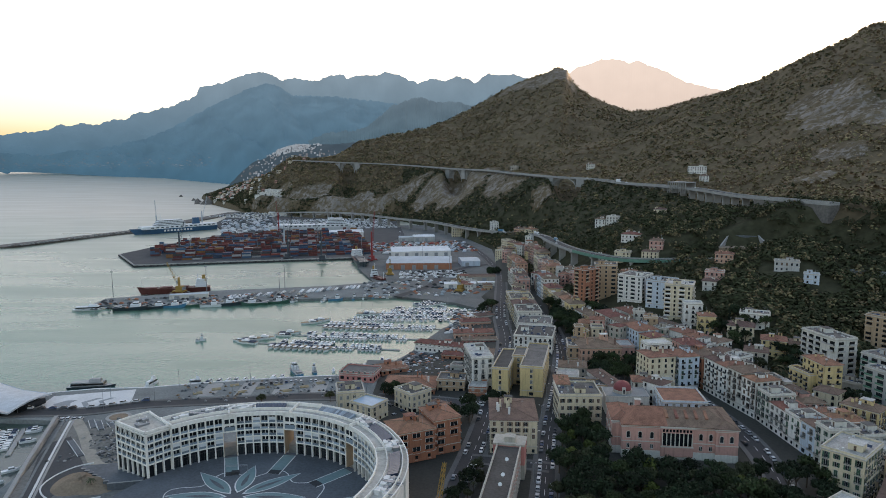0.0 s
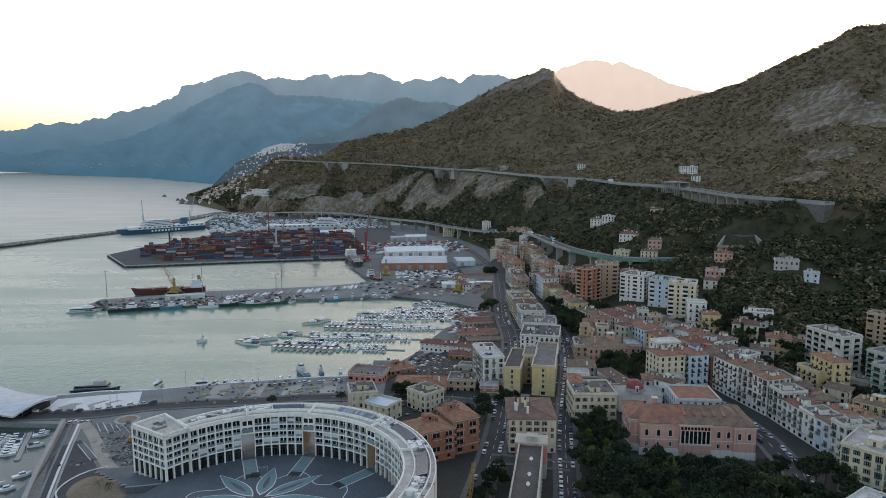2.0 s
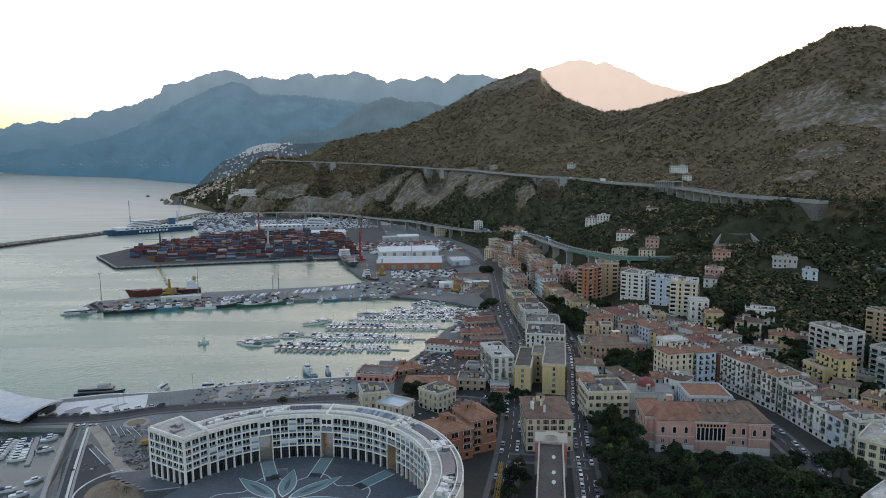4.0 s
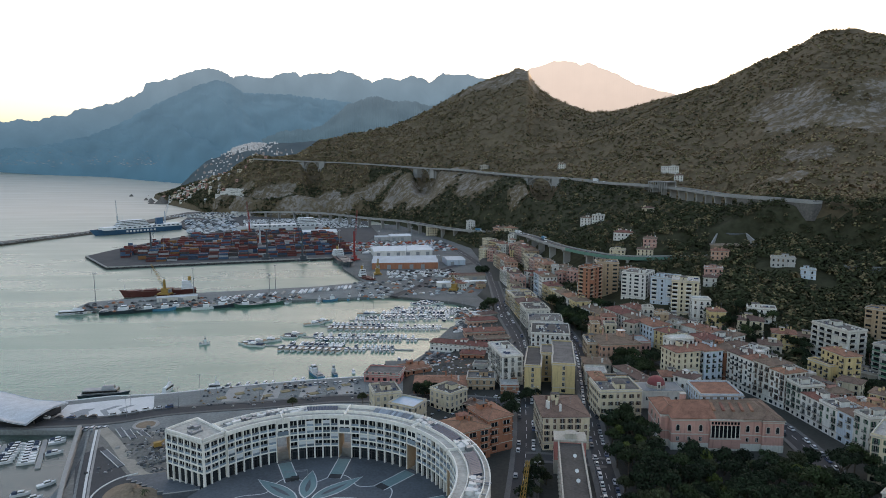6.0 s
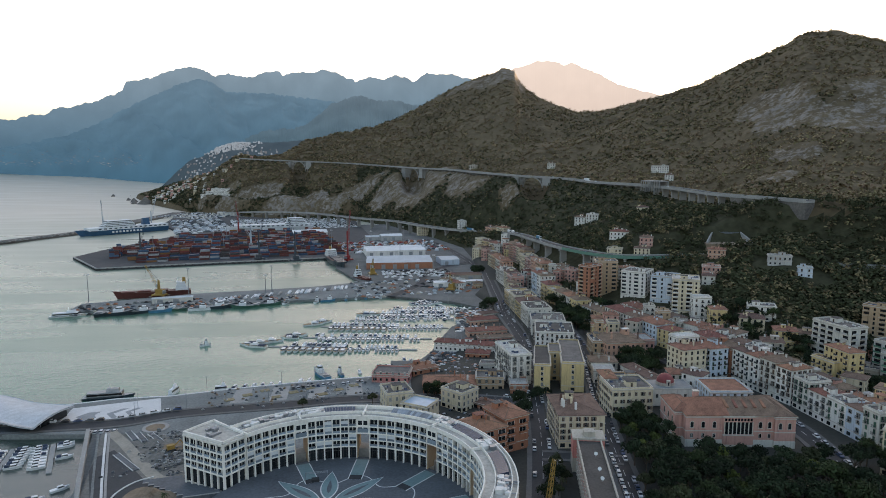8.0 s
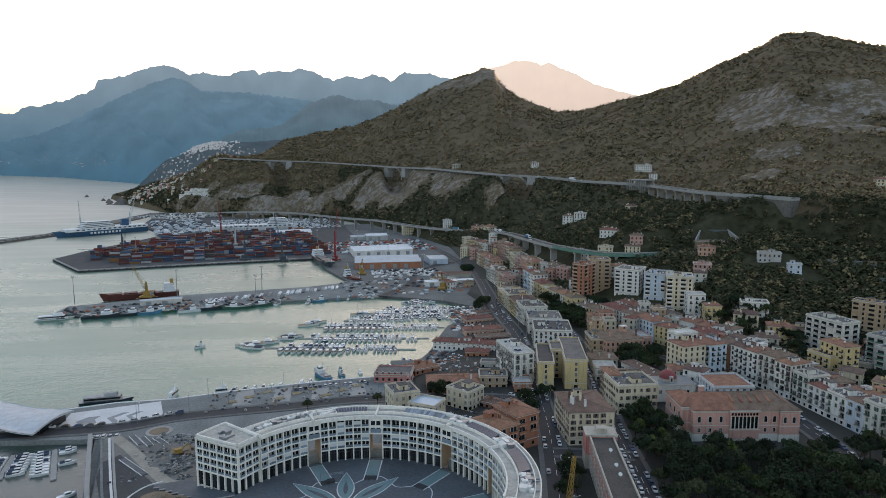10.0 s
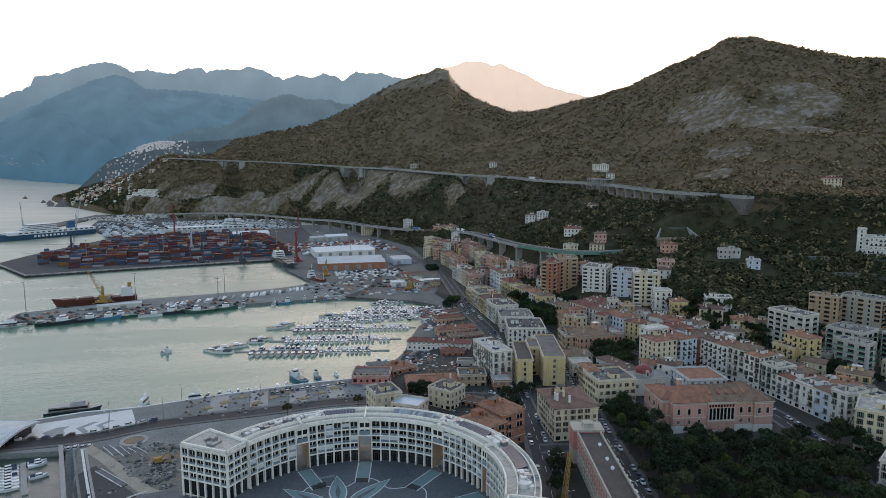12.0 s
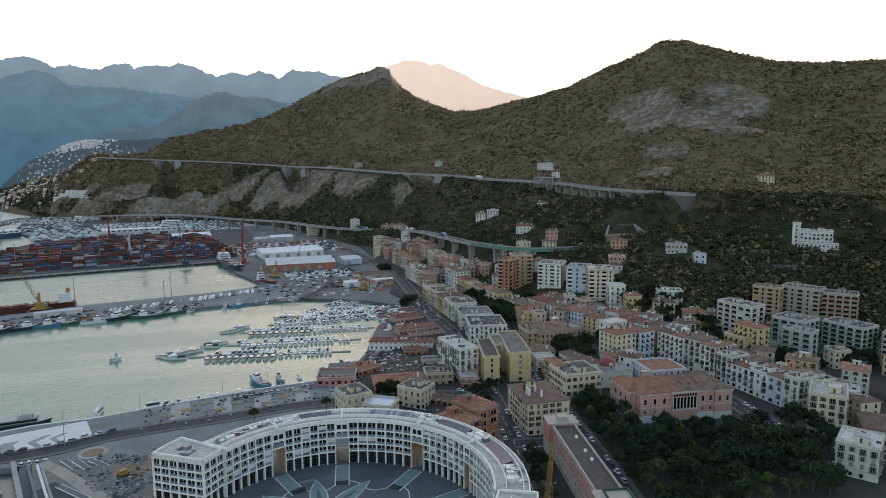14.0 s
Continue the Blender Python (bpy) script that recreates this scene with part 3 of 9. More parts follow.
def viaduct(name, pts, width, label, span=30, pier_w=2.0, barrier=None, deck_h=1.8, min_h=3.0, clear=()):
    line = [np.array(p) for p in spline(pts, 8)]
    g = Geo()
    ribbon(g, line, width / 2, -width / 2, 0, deck_h, M["pale"])
    ob = tagged(new("road_" + name, g.mesh("road_" + name)), label, "viaduct", kind="structure")
    g = Geo()
    ribbon(g, line, width / 2 - 0.6, -width / 2 + 0.6, 0.06, 0.05, M["asphalt"])
    part("carriageway", g.mesh("carriageway"), ob)
    for a, b in ((width / 2, width / 2 - 0.4), (-width / 2 + 0.4, -width / 2)):
        g = Geo()
        ribbon(g, line, a, b, 1.05, 1.0, barrier or M["pale"])
        part("barrier", g.mesh("barrier"), ob)
    acc, nrm = 0.0, sides(line)
    for i in range(1, len(line)):
        acc += np.linalg.norm(line[i] - line[i - 1])
        if acc < span:
            continue
        acc = 0
        x, y, z = line[i]
        gz = min(ground_z(x + o * nrm[i][0], y + o * nrm[i][1]) for o in (-width / 2, 0, width / 2))
        if z - deck_h - gz < min_h or (name == "highway" and x > 312) or any(math.dist((x, y), c) < 44 for c in clear):
            continue
        rz = math.degrees(math.atan2(nrm[i][1], nrm[i][0]))
        g = Geo()
        hh = z - deck_h - gz + 4
        g.box(-width * 0.32, width * 0.32, -pier_w / 2, pier_w / 2, -hh, 0, M["pale"])
        g.box(-width * 0.45, width * 0.45, -pier_w / 2 - 0.2, pier_w / 2 + 0.2, -1.6, 0, M["pale"])
        part("pier", g.mesh("pier"), ob, m=pose(x, y, z - deck_h, 0, 0, rz))
    return ob, line


ARCHES = ((-305, 1823, 44, 26), (-6, 1556, 62, 28), (183, 1101, 50, 17))
high_road, HIGH_LINE = viaduct("highway", HIGH_PTS[:15], 13, "concrete motorway viaduct running along the hillside", span=15, pier_w=1.8, clear=[a[:2] for a in ARCHES])
low_road, LOW_LINE = viaduct("port_viaduct", LOW_PTS, 11, "grey viaduct road curving from the port up to the hill", span=38, pier_w=2.2)
GREEN_PAINT = mat("green_painted_steel", (0.09, 0.20, 0.15), 0.5, 0.2, 0.3, 2)
g = Geo()
ribbon(g, [p for p in LOW_LINE if 118 < p[0] < 300 and p[1] < 665], 5.75, 5.55, 1.2, 3.0, GREEN_PAINT)
ribbon(g, [p for p in LOW_LINE if 118 < p[0] < 300 and p[1] < 665], -5.55, -5.75, 1.2, 3.0, GREEN_PAINT)
part("side_plate", g.mesh("side_plate"), low_road, "green painted steel side plates")


def arch(x, y, z, rot, span, rise, width, name="arch"):
    """A concrete arch under the motorway with its spandrel walls."""
    g = Geo()
    n = 20
    for side in (-width / 2, width / 2 - 0.8):
        lo = [(-span / 2 * math.cos(math.pi * i / n), rise * math.sin(math.pi * i / n) - rise) for i in range(n + 1)]
        hi = [(-(span / 2 + 1.4) * math.cos(math.pi * i / n), min(0.0, (rise + 1.5) * math.sin(math.pi * i / n) - rise)) for i in range(n + 1)]
        v = [(a, side, b) for a, b in lo] + [(a, side, b) for a, b in hi] + [(a, side + 0.8, b) for a, b in lo] + [(a, side + 0.8, b) for a, b in hi]
        m = n + 1
        f = []
        for i in range(n):
            f += [(i, i + 1, m + i + 1, m + i), (2 * m + i + 1, 2 * m + i, 3 * m + i, 3 * m + i + 1), (i + 1, i, 2 * m + i, 2 * m + i + 1), (m + i, m + i + 1, 3 * m + i + 1, 3 * m + i)]
        g.add(v, f, M["pale"])
    for k in range(7):
        u = -span / 2 + span * (k + 0.5) / 7
        zz = (rise + 0.7) * math.sqrt(max(0, 1 - (2 * u / span) ** 2)) - rise
        if zz < -0.5:
            g.box(u - 0.4, u + 0.4, -width / 2, width / 2, zz, 0, M["pale"])
    part(name, g.mesh(name), high_road, "concrete arch", pose(x, y, z, 0, 0, rot))


for ax, ay, span, rise in ARCHES:
    i = min(range(1, len(HIGH_LINE) - 1), key=lambda k: (HIGH_LINE[k][0] - ax) ** 2 + (HIGH_LINE[k][1] - ay) ** 2)
    d = HIGH_LINE[i + 1] - HIGH_LINE[i - 1]
    rot = math.degrees(math.atan2(d[1], d[0]))
    x, y, z = HIGH_LINE[i]
    arch(x, y, z - 1.7, rot, span, rise, 12)
    for s in (-1, 1):
        g = Geo()
        o = s * (span / 2 + 9)
        g.box(o - 8, o + 8, -6, 6, -rise * 0.75, 0, M["pale"])
        part("abutment", g.mesh("abutment"), high_road, m=pose(x, y, z - 1.9, 0, 0, rot))
# the last stretch runs on a walled embankment into the slope
g = Geo()
ribbon(g, [p for p in HIGH_LINE if p[0] > 306], 6.2, -6.2, -1.85, 16, M["rock"])
part("embankment", g.mesh("embankment"), high_road, "weathered stone embankment wall")
# gallery over the motorway
gal = thing("road_gallery", "pale concrete gallery roof over the motorway", "tunnel gallery", m=pose(272, 806, 103, 0, 0, -70))
g = Geo()
g.box(-16, 16, -8, 8, 6.5, 7.6, M["pale"])
part("roof", g.mesh("roof"), gal)
for k in range(9):
    g = Geo()
    g.box(-16 + k * 4, -15.2 + k * 4, -8, -7, -6, 6.5, M["pale"])
    part("column", g.mesh("column"), gal)
g = Geo()
g.box(-16, 16, 7.2, 8, -6, 6.5, M["pale"])
part("back_wall", g.mesh("back_wall"), gal)

# tunnel portal terrace on the slope
PORTAL = (264, 606)
gz = ground_z(*PORTAL) + 1.5
po = thing("tunnel_portal", "concrete retaining walls around a tunnel portal building site", "tunnel portal", m=pose(*PORTAL, gz, 0, 0, -18))
for nm, b in (("forecourt", (-22, 22, -22, 6, -9, -1.5)), ("head_wall", (-12, 12, 6, 8, -7, 7.5))):
    g = Geo()
    g.box(*b, M["dirt"] if nm == "forecourt" else M["slate"], 0.4 if nm != "forecourt" else 0)
    part(nm, g.mesh(nm), po)
for s in (-1, 1):
    g = Geo()
    v = [(s * 12, 7, 8), (s * 20, -14, 0), (s * 21.2, -14, 0), (s * 13.2, 7, 8), (s * 12, 7, -6), (s * 20, -14, -8), (s * 21.2, -14, -8), (s * 13.2, 7, -6)]
    g.add(v, [(0, 1, 2, 3), (0, 4, 5, 1), (3, 2, 6, 7), (1, 5, 6, 2), (0, 3, 7, 4)], M["pale"])
    part("wing_wall", g.mesh("wing_wall"), po, "pale sloping wing wall")
# retaining walls along the hill road
for x, y, ln, rot, hh in ((352, 478, 60, -42, 4), (300, 476, 44, -30, 3.5), (330, 440, 46, -30, 4)):
    z = ground_z(x, y)
    g = Geo()
    g.box(-ln / 2, ln / 2, -0.6, 0.6, -4, hh, M["concrete"], 0.15)
    thing("retaining_wall", "weathered concrete retaining wall on the slope", "wall", "retaining walls", pose(x, y, z, 0, 0, rot), g.mesh("retaining_wall"))

# ---- town houses ----
WALLS = dict(
    white=(0.70, 0.67, 0.62), cream=(0.60, 0.51, 0.36), yellow=(0.55, 0.42, 0.21), ochre=(0.50, 0.37, 0.20), pink=(0.50, 0.20, 0.17),
    salmon=(0.52, 0.30, 0.21), grey=(0.42, 0.41, 0.39), blue=(0.50, 0.56, 0.62), brick=(0.36, 0.15, 0.085), tan=(0.42, 0.29, 0.18),
    pale=(0.58, 0.55, 0.49), rose=(0.50, 0.275, 0.225), stone=(0.40, 0.36, 0.30))
W = {k: mat(k + "_render", c, 0.85, 0.14, 0.12, 1.2, stain=0.28, bump=0.02) for k, c in WALLS.items()}
TILE = mat("terracotta_tiles", (0.225, 0.098, 0.066), 0.9, 0.5, 0.35, 2.2, bump=0.12, rnd=0.25, hue=0.015)
TILE_BROWN = mat("weathered_tiles", (0.150, 0.094, 0.070), 0.92, 0.5, 0.35, 2.2, bump=0.12, rnd=0.25, hue=0.02)
DECK = mat("roof_felt", (0.105, 0.096, 0.088), 0.9, 0.5, 0.25, 1.5, rnd=0.35, bump=0.02)
DECK_PALE = mat("pale_roof_coating", (0.40, 0.385, 0.355), 0.8, 0.5, 0.25, 1.5, rnd=0.3)
STONE_TRIM = mat("pale_stone_trim", (0.47, 0.43, 0.37), 0.8, 0.15, 0.3, 2)
FRAME_BROWN = mat("brown_shutter", (0.085, 0.052, 0.035), 0.6, 0.2, 0.5, 4, rnd=0.4)
FRAME_GREEN = mat("green_shutter", (0.035, 0.085, 0.055), 0.6, 0.2, 0.5, 4, rnd=0.4)
FRAME_GREY = mat("grey_shutter", (0.22, 0.22, 0.21), 0.6, 0.2, 0.5, 4, rnd=0.4)
FRAME_WHITE = mat("white_frame", (0.62, 0.61, 0.58), 0.5, 0.1, 0.5, 4)
IRON = mat("dark_iron", (0.03, 0.03, 0.032), 0.5, 0.2, 1, 5)
AWNING = palette("awning_cloth", [(0.05, 0.17, 0.11), (0.45, 0.42, 0.36), (0.38, 0.16, 0.06), (0.10, 0.16, 0.24)], 0.8)
AWN_GREEN = mat("green_balcony_cloth", (0.07, 0.18, 0.12), 0.7, 0.25, 0.5, 3, rnd=0.3)
PANEL = mat("solar_glass", (0.022, 0.035, 0.065), 0.15, 0.2, 0.4, 2, spec=0.8)


def window_mesh(kind, shutter, pane=None, closed=False):
    """A window piece seen from outside: faces -y, stands on its sill at the origin."""
    g = Geo()
    pane = pane or M["glass"]
    w, h = (1.2, 1.9) if kind == "window" else (1.3, 2.45)
    if kind == "wide":
        w, h = 2.3, 1.5
    g.box(-w / 2, w / 2, -0.03, 0.05, 0, h, pane)
    for x0, x1, z0, z1 in ((-w / 2 - 0.16, -w / 2, -0.05, h + 0.16), (w / 2, w / 2 + 0.16, -0.05, h + 0.16), (-w / 2, w / 2, h, h + 0.16)):
        g.box(x0, x1, -0.11, 0.05, z0, z1, STONE_TRIM if kind != "wide" else FRAME_WHITE)
    g.box(-0.04, 0.04, -0.07, 0.0, 0, h, FRAME_WHITE)
    if kind == "window":
        g.box(-w / 2 - 0.22, w / 2 + 0.22, -0.2, 0.05, -0.14, 0, STONE_TRIM)
    if closed:
        for x0, x1 in ((-w / 2 + 0.02, -0.02), (0.02, w / 2 - 0.02)):
            g.box(x0, x1, -0.1, -0.03, 0.02, h - 0.02, shutter)
            for k in range(5):
                g.box(x0 + 0.06, x1 - 0.06, -0.125, -0.1, 0.15 + k * h / 5.3, 0.15 + (k + 0.55) * h / 5.3, shutter)
    elif shutter is not None and kind != "wide":
        g.box(-w / 2 - 0.62, -w / 2 - 0.06, -0.17, -0.1, 0.02, h - 0.02, shutter)
        g.box(w / 2 + 0.06, w / 2 + 0.62, -0.17, -0.1, 0.02, h - 0.02, shutter)
    if kind == "balcony":
        g.box(-1.15, 1.15, -1.05, 0.05, -0.2, -0.02, STONE_TRIM)
        for x0, x1, y0, y1 in ((-1.12, 1.12, -1.02, -0.97), (-1.12, -1.07, -1.0, 0), (1.07, 1.12, -1.0, 0)):
            g.box(x0, x1, y0, y1, 0.92, 1.0, IRON)
            g.box(x0, x1, y0, y1, 0.08, 0.12, IRON)
        for i in range(12):
            x = -1.08 + i * 2.16 / 11
            g.box(x - 0.025, x + 0.025, -1.01, -0.98, 0, 0.95, IRON)
    return g.mesh(kind)


def loggia_mesh(front):
    """A wide balcony of a block of flats with dark glazing behind it."""
    g = Geo()
    g.box(-1.7, 1.7, -0.04, 0.05, 0.0, 2.35, M["glass"])
    g.box(-0.06, 0.06, -0.08, 0, 0, 2.35, FRAME_WHITE)
    g.box(-1.85, -1.7, -0.1, 0.05, 0, 2.5, FRAME_WHITE)
    g.box(1.7, 1.85, -0.1, 0.05, 0, 2.5, FRAME_WHITE)
    g.box(-2.0, 2.0, -1.25, 0.05, -0.22, -0.02, STONE_TRIM)
    g.box(-2.0, 2.0, -1.25, -1.17, 0.0, 0.95, front)
    g.box(-2.0, -1.93, -1.2, 0, 0.0, 0.95, front)
    g.box(1.93, 2.0, -1.2, 0, 0.0, 0.95, front)
    return g.mesh("balcony")


WIN = {
    "brown": window_mesh("window", FRAME_BROWN), "green": window_mesh("window", FRAME_GREEN), "grey": window_mesh("window", FRAME_GREY),
    "plain": window_mesh("window", None), "b_brown": window_mesh("balcony", FRAME_BROWN), "b_green": window_mesh("balcony", FRAME_GREEN),
    "b_grey": window_mesh("balcony", FRAME_GREY), "b_plain": window_mesh("balcony", None), "wide": window_mesh("wide", None),
    "l_white": loggia_mesh(W["white"]), "l_grey": loggia_mesh(W["grey"]), "l_green": loggia_mesh(AWN_GREEN), "l_brick": loggia_mesh(W["brick"]), "l_tan": loggia_mesh(W["tan"]),
}
for k_, sh_ in (("brown", FRAME_BROWN), ("green", FRAME_GREEN), ("grey", FRAME_GREY), ("plain", FRAME_GREY)):
    WIN["c_" + k_] = window_mesh("window", sh_, None, True)
    WIN["c_b_" + k_] = window_mesh("balcony", sh_, None, True)
SHUT = {"brown": FRAME_BROWN, "green": FRAME_GREEN, "grey": FRAME_GREY, "plain": FRAME_GREY}
LOOK = Vector((-52, 5, 0))          # the camera's mid-path position; facades turned to it get more detail


def sweep(g, w, d, profile, materials, close=False, cap=False):
    """A moulding swept round a rectangle: profile of (offset outwards, height)."""
    n = len(profile)
    v = []
    for o, z in profile:
        v += [(-w / 2 - o, -d / 2 - o, z), (w / 2 + o, -d / 2 - o, z), (w / 2 + o, d / 2 + o, z), (-w / 2 - o, d / 2 + o, z)]
    base = len(g.v)
    g.v += v
    for k in range(n if close else n - 1):
        a, b = k * 4, ((k + 1) % n) * 4
        mi = g._m(materials[k % len(materials)])
        for i in range(4):
            j = (i + 1) % 4
            g.f.append((base + a + i, base + a + j, base + b + j, base + b + i))
            g.mi.append(mi)
    if cap:
        g.f.append(tuple(base + (n - 1) * 4 + i for i in range(4)))
        g.mi.append(g._m(materials[0]))


FOOTPRINTS = []


def hip_roof(w, d, rise, over, material, ridge=None):
    a, b = w / 2 + over, d / 2 + over
    k = min(a, b) * (0.98 if ridge is None else ridge)
    v = [(-a, -b, 0), (a, -b, 0), (a, b, 0), (-a, b, 0), (-a, -b, 0.22), (a, -b, 0.22), (a, b, 0.22), (-a, b, 0.22)]
    if a >= b:
        v += [(-a + k, 0, rise), (a - k, 0, rise)]
        top = [(4, 5, 9, 8), (5, 6, 9), (6, 7, 8, 9), (7, 4, 8)]
    else:
        v += [(0, -b + k, rise), (0, b - k, rise)]
        top = [(4, 5, 8), (5, 6, 9, 8), (6, 7, 9), (7, 4, 8, 9)]
    g = Geo()
    g.add(v, [(3, 2, 1, 0), (0, 1, 5, 4), (1, 2, 6, 5), (2, 3, 7, 6), (3, 0, 4, 7)] + top, material)
    # ridge and hip cappings
    e = [(8, 9)] + [(4, 8), (7, 8), (5, 9), (6, 9)] if a >= b else [(8, 9), (4, 8), (5, 8), (6, 9), (7, 9)]
    for i, j in e:
        g.tube(v[i], v[j], 0.16, 0.16, TILE_BROWN, 4)
    return g.mesh("roof")


def house(cx, cy, w, d, rot, z1, wall="white", roof="flat", win="brown", label="", floors=None, near=True, name="house", category="house", group="", ground=None, tiles=None, deck=None, bay=3.1, seed=None, z0=None, extra=True):
    """A town house: z1 is the height of its eaves. Facades turned to the camera's path get single window pieces."""
    rnd = random.Random(seed if seed is not None else int(cx * 31 + cy * 17))
    a = radians(rot)
    c, s = math.cos(a), math.sin(a)
    near = near and math.hypot(cx + 56, cy) < 400
    if z0 is None:
        z0 = min(ground_z(cx + c * x - s * y, cy + s * x + c * y, False) for x in (-w / 2, w / 2) for y in (-d / 2, d / 2))
        z0 = max(z0, 2.0) - 0.6
    h = z1 - z0
    root = thing(name, label, category, group, pose(cx, cy, z0, 0, 0, rot))
    base = ground if ground is not None else 4.2
    floors = floors or max(1, round((h - 0.6 - base + 3.1) / 3.2))
    fh = (h - 0.5 - base) / max(1, floors - 1) if floors > 1 else 3.2
    wm = W[wall]
    FOOTPRINTS.append((cx, cy, w, d, rot))
    g = Geo()
    sweep(g, w, d, [(0.08, 0), (0.08, 1.3), (0, 1.3), (0, base - 0.35), (0.16, base - 0.35), (0.16, base - 0.05), (0, base - 0.05), (0, h)], [wm, wm, wm, STONE_TRIM, STONE_TRIM, STONE_TRIM, wm], cap=True)
    part("wall", g.mesh("wall"), root)
    g = Geo()
    sweep(g, w, d, [(-0.1, h - 0.45), (0.25, h - 0.45), (0.25, h - 0.15), (0.5, h - 0.15), (0.5, h + 0.1), (-0.1, h + 0.1)], [STONE_TRIM], close=True)
    part("cornice", g.mesh("cornice"), root)
    # roof
    if roof == "flat":
        g = Geo()
        g.box(-w / 2 + 0.28, w / 2 - 0.28, -d / 2 + 0.28, d / 2 - 0.28, h - 0.2, h + 0.13, deck or rnd.choice((DECK, DECK, DECK_PALE)))
        part("roof", g.mesh("roof"), root)
        g = Geo()
        sweep(g, w, d, [(0, h + 0.1), (0, h + 0.9), (0.06, h + 0.9), (0.06, h + 1.0), (-0.34, h + 1.0), (-0.34, h + 0.9), (-0.28, h + 0.9), (-0.28, h + 0.1)], [wm, STONE_TRIM, STONE_TRIM, STONE_TRIM, STONE_TRIM, STONE_TRIM, wm, wm], close=True)
        part("parapet", g.mesh("parapet"), root)
        if extra:
            hw, hd = min(w * 0.35, 5), min(d * 0.35, 5)
            hx, hy = rnd.uniform(-w / 2 + hw, w / 2 - hw), rnd.uniform(-d / 2 + hd, d / 2 - hd)
            g = Geo()
            g.box(hx - hw / 2, hx + hw / 2, hy - hd / 2, hy + hd / 2, h + 0.1, h + 2.7, wm)
            g.box(hx - hw / 2 - 0.2, hx + hw / 2 + 0.2, hy - hd / 2 - 0.2, hy + hd / 2 + 0.2, h + 2.7, h + 2.9, deck or DECK)
            g.box(hx - 0.45, hx + 0.45, hy - hd / 2 - 0.04, hy - hd / 2, h + 0.15, h + 2.1, FRAME_BROWN)
            part("roof_hut", g.mesh("roof_hut"), root)
    else:
        part("roof", hip_roof(w, d, (roof if isinstance(roof, (int, float)) else min(w, d) * 0.2), 0.6, tiles or (TILE if rnd.random() < 0.45 else TILE_BROWN)), root, m=pose(0, 0, h + 0.08))
        for _ in range(2):
            g = Geo()
            x, y = rnd.uniform(-w * 0.3, w * 0.3), rnd.uniform(-d * 0.25, d * 0.25)
            g.box(x - 0.4, x + 0.4, y - 0.3, y + 0.3, h + 0.2, h + min(w, d) * 0.2 + 0.9, wm)
            g.box(x - 0.5, x + 0.5, y - 0.4, y + 0.4, h + min(w, d) * 0.2 + 0.9, h + min(w, d) * 0.2 + 1.1, TILE_BROWN)
            part("chimney", g.mesh("chimney"), root)
        if extra and min(w, d) > 9 and rnd.random() < 0.65:
            # a small roof room with its terrace, cut into the tiles
            g = Geo()
            x, y, q = rnd.uniform(-w * 0.22, w * 0.22), rnd.uniform(-d * 0.2, d * 0.2), rnd.uniform(1.4, 2.6)
            top = h + min(w, d) * 0.16 + 1.4
            g.box(x - q, x + q, y - q * 0.8, y + q * 0.8, h, top, wm)
            g.box(x - q - 0.25, x + q + 0.25, y - q * 0.8 - 0.25, y + q * 0.8 + 0.25, top, top + 0.18, rnd.choice((DECK_PALE, TILE, DECK)))
            g.box(x - 0.45, x + 0.45, y - q * 0.8 - 0.04, y - q * 0.8, top - 1.6, top - 0.3, M["glass"])
            part("roof_room", g.mesh("roof_room"), root)
        if extra:
            g = Geo()
            for _ in range(int(3 + w * d / 70)):
                x, y = rnd.uniform(-w * 0.4, w * 0.4), rnd.uniform(-d * 0.4, d * 0.4)
                if rnd.random() < 0.6:
                    g.tube((x, y, h), (x, y, h + 5.2), 0.04, 0.03, M["metal"], 4)
                    for q in (4.9, 4.5, 4.1):
                        g.tube((x - 0.55, y, h + q), (x + 0.55, y, h + q), 0.025, 0.025, M["metal"], 4)
                else:
                    g.box(x - 0.5, x + 0.5, y - 0.35, y + 0.35, h + 0.2, h + min(w, d) * 0.2 + 0.3, rnd.choice((wm, FRAME_WHITE, TILE_BROWN)))
            tagged(part("roof_fittings", g.mesh("roof_fittings"), root), kind="stuff")
    if roof == "flat" and extra:
        g = Geo()
        for _ in range(int(4 + w * d / 32)):
            x, y = rnd.uniform(-w / 2 + 1, w / 2 - 1), rnd.uniform(-d / 2 + 1, d / 2 - 1)
            k = rnd.random()
            if k < 0.4:
                g.box(x - 0.45, x + 0.45, y - 0.25, y + 0.25, h + 0.12, h + 0.85, FRAME_WHITE)
            elif k < 0.6:
                g.tube((x, y, h + 0.1), (x, y, h + 3.2), 0.035, 0.03, M["metal"], 4)
                g.tube((x - 0.6, y, h + 2.9), (x + 0.6, y, h + 2.9), 0.025, 0.025, M["metal"], 4)
                g.tube((x - 0.4, y, h + 2.5), (x + 0.4, y, h + 2.5), 0.025, 0.025, M["metal"], 4)
            elif k < 0.8:
                g.tube((x, y, h + 0.12), (x, y, h + 1.35), 0.5, 0.5, M["pale"], 8)
            else:
                g.add([(x - 0.9, y - 0.6, h + 0.2), (x + 0.9, y - 0.6, h + 0.2), (x + 0.9, y + 0.5, h + 0.9), (x - 0.9, y + 0.5, h + 0.9)], [(0, 1, 2, 3)], PANEL)
                g.box(x - 0.9, x + 0.9, y + 0.45, y + 0.5, h + 0.12, h + 0.85, M["metal"])
        part("roof_fittings", g.mesh("roof_fittings"), root)
    # windows
    rest = Geo()
    pane_far = M["glass"]
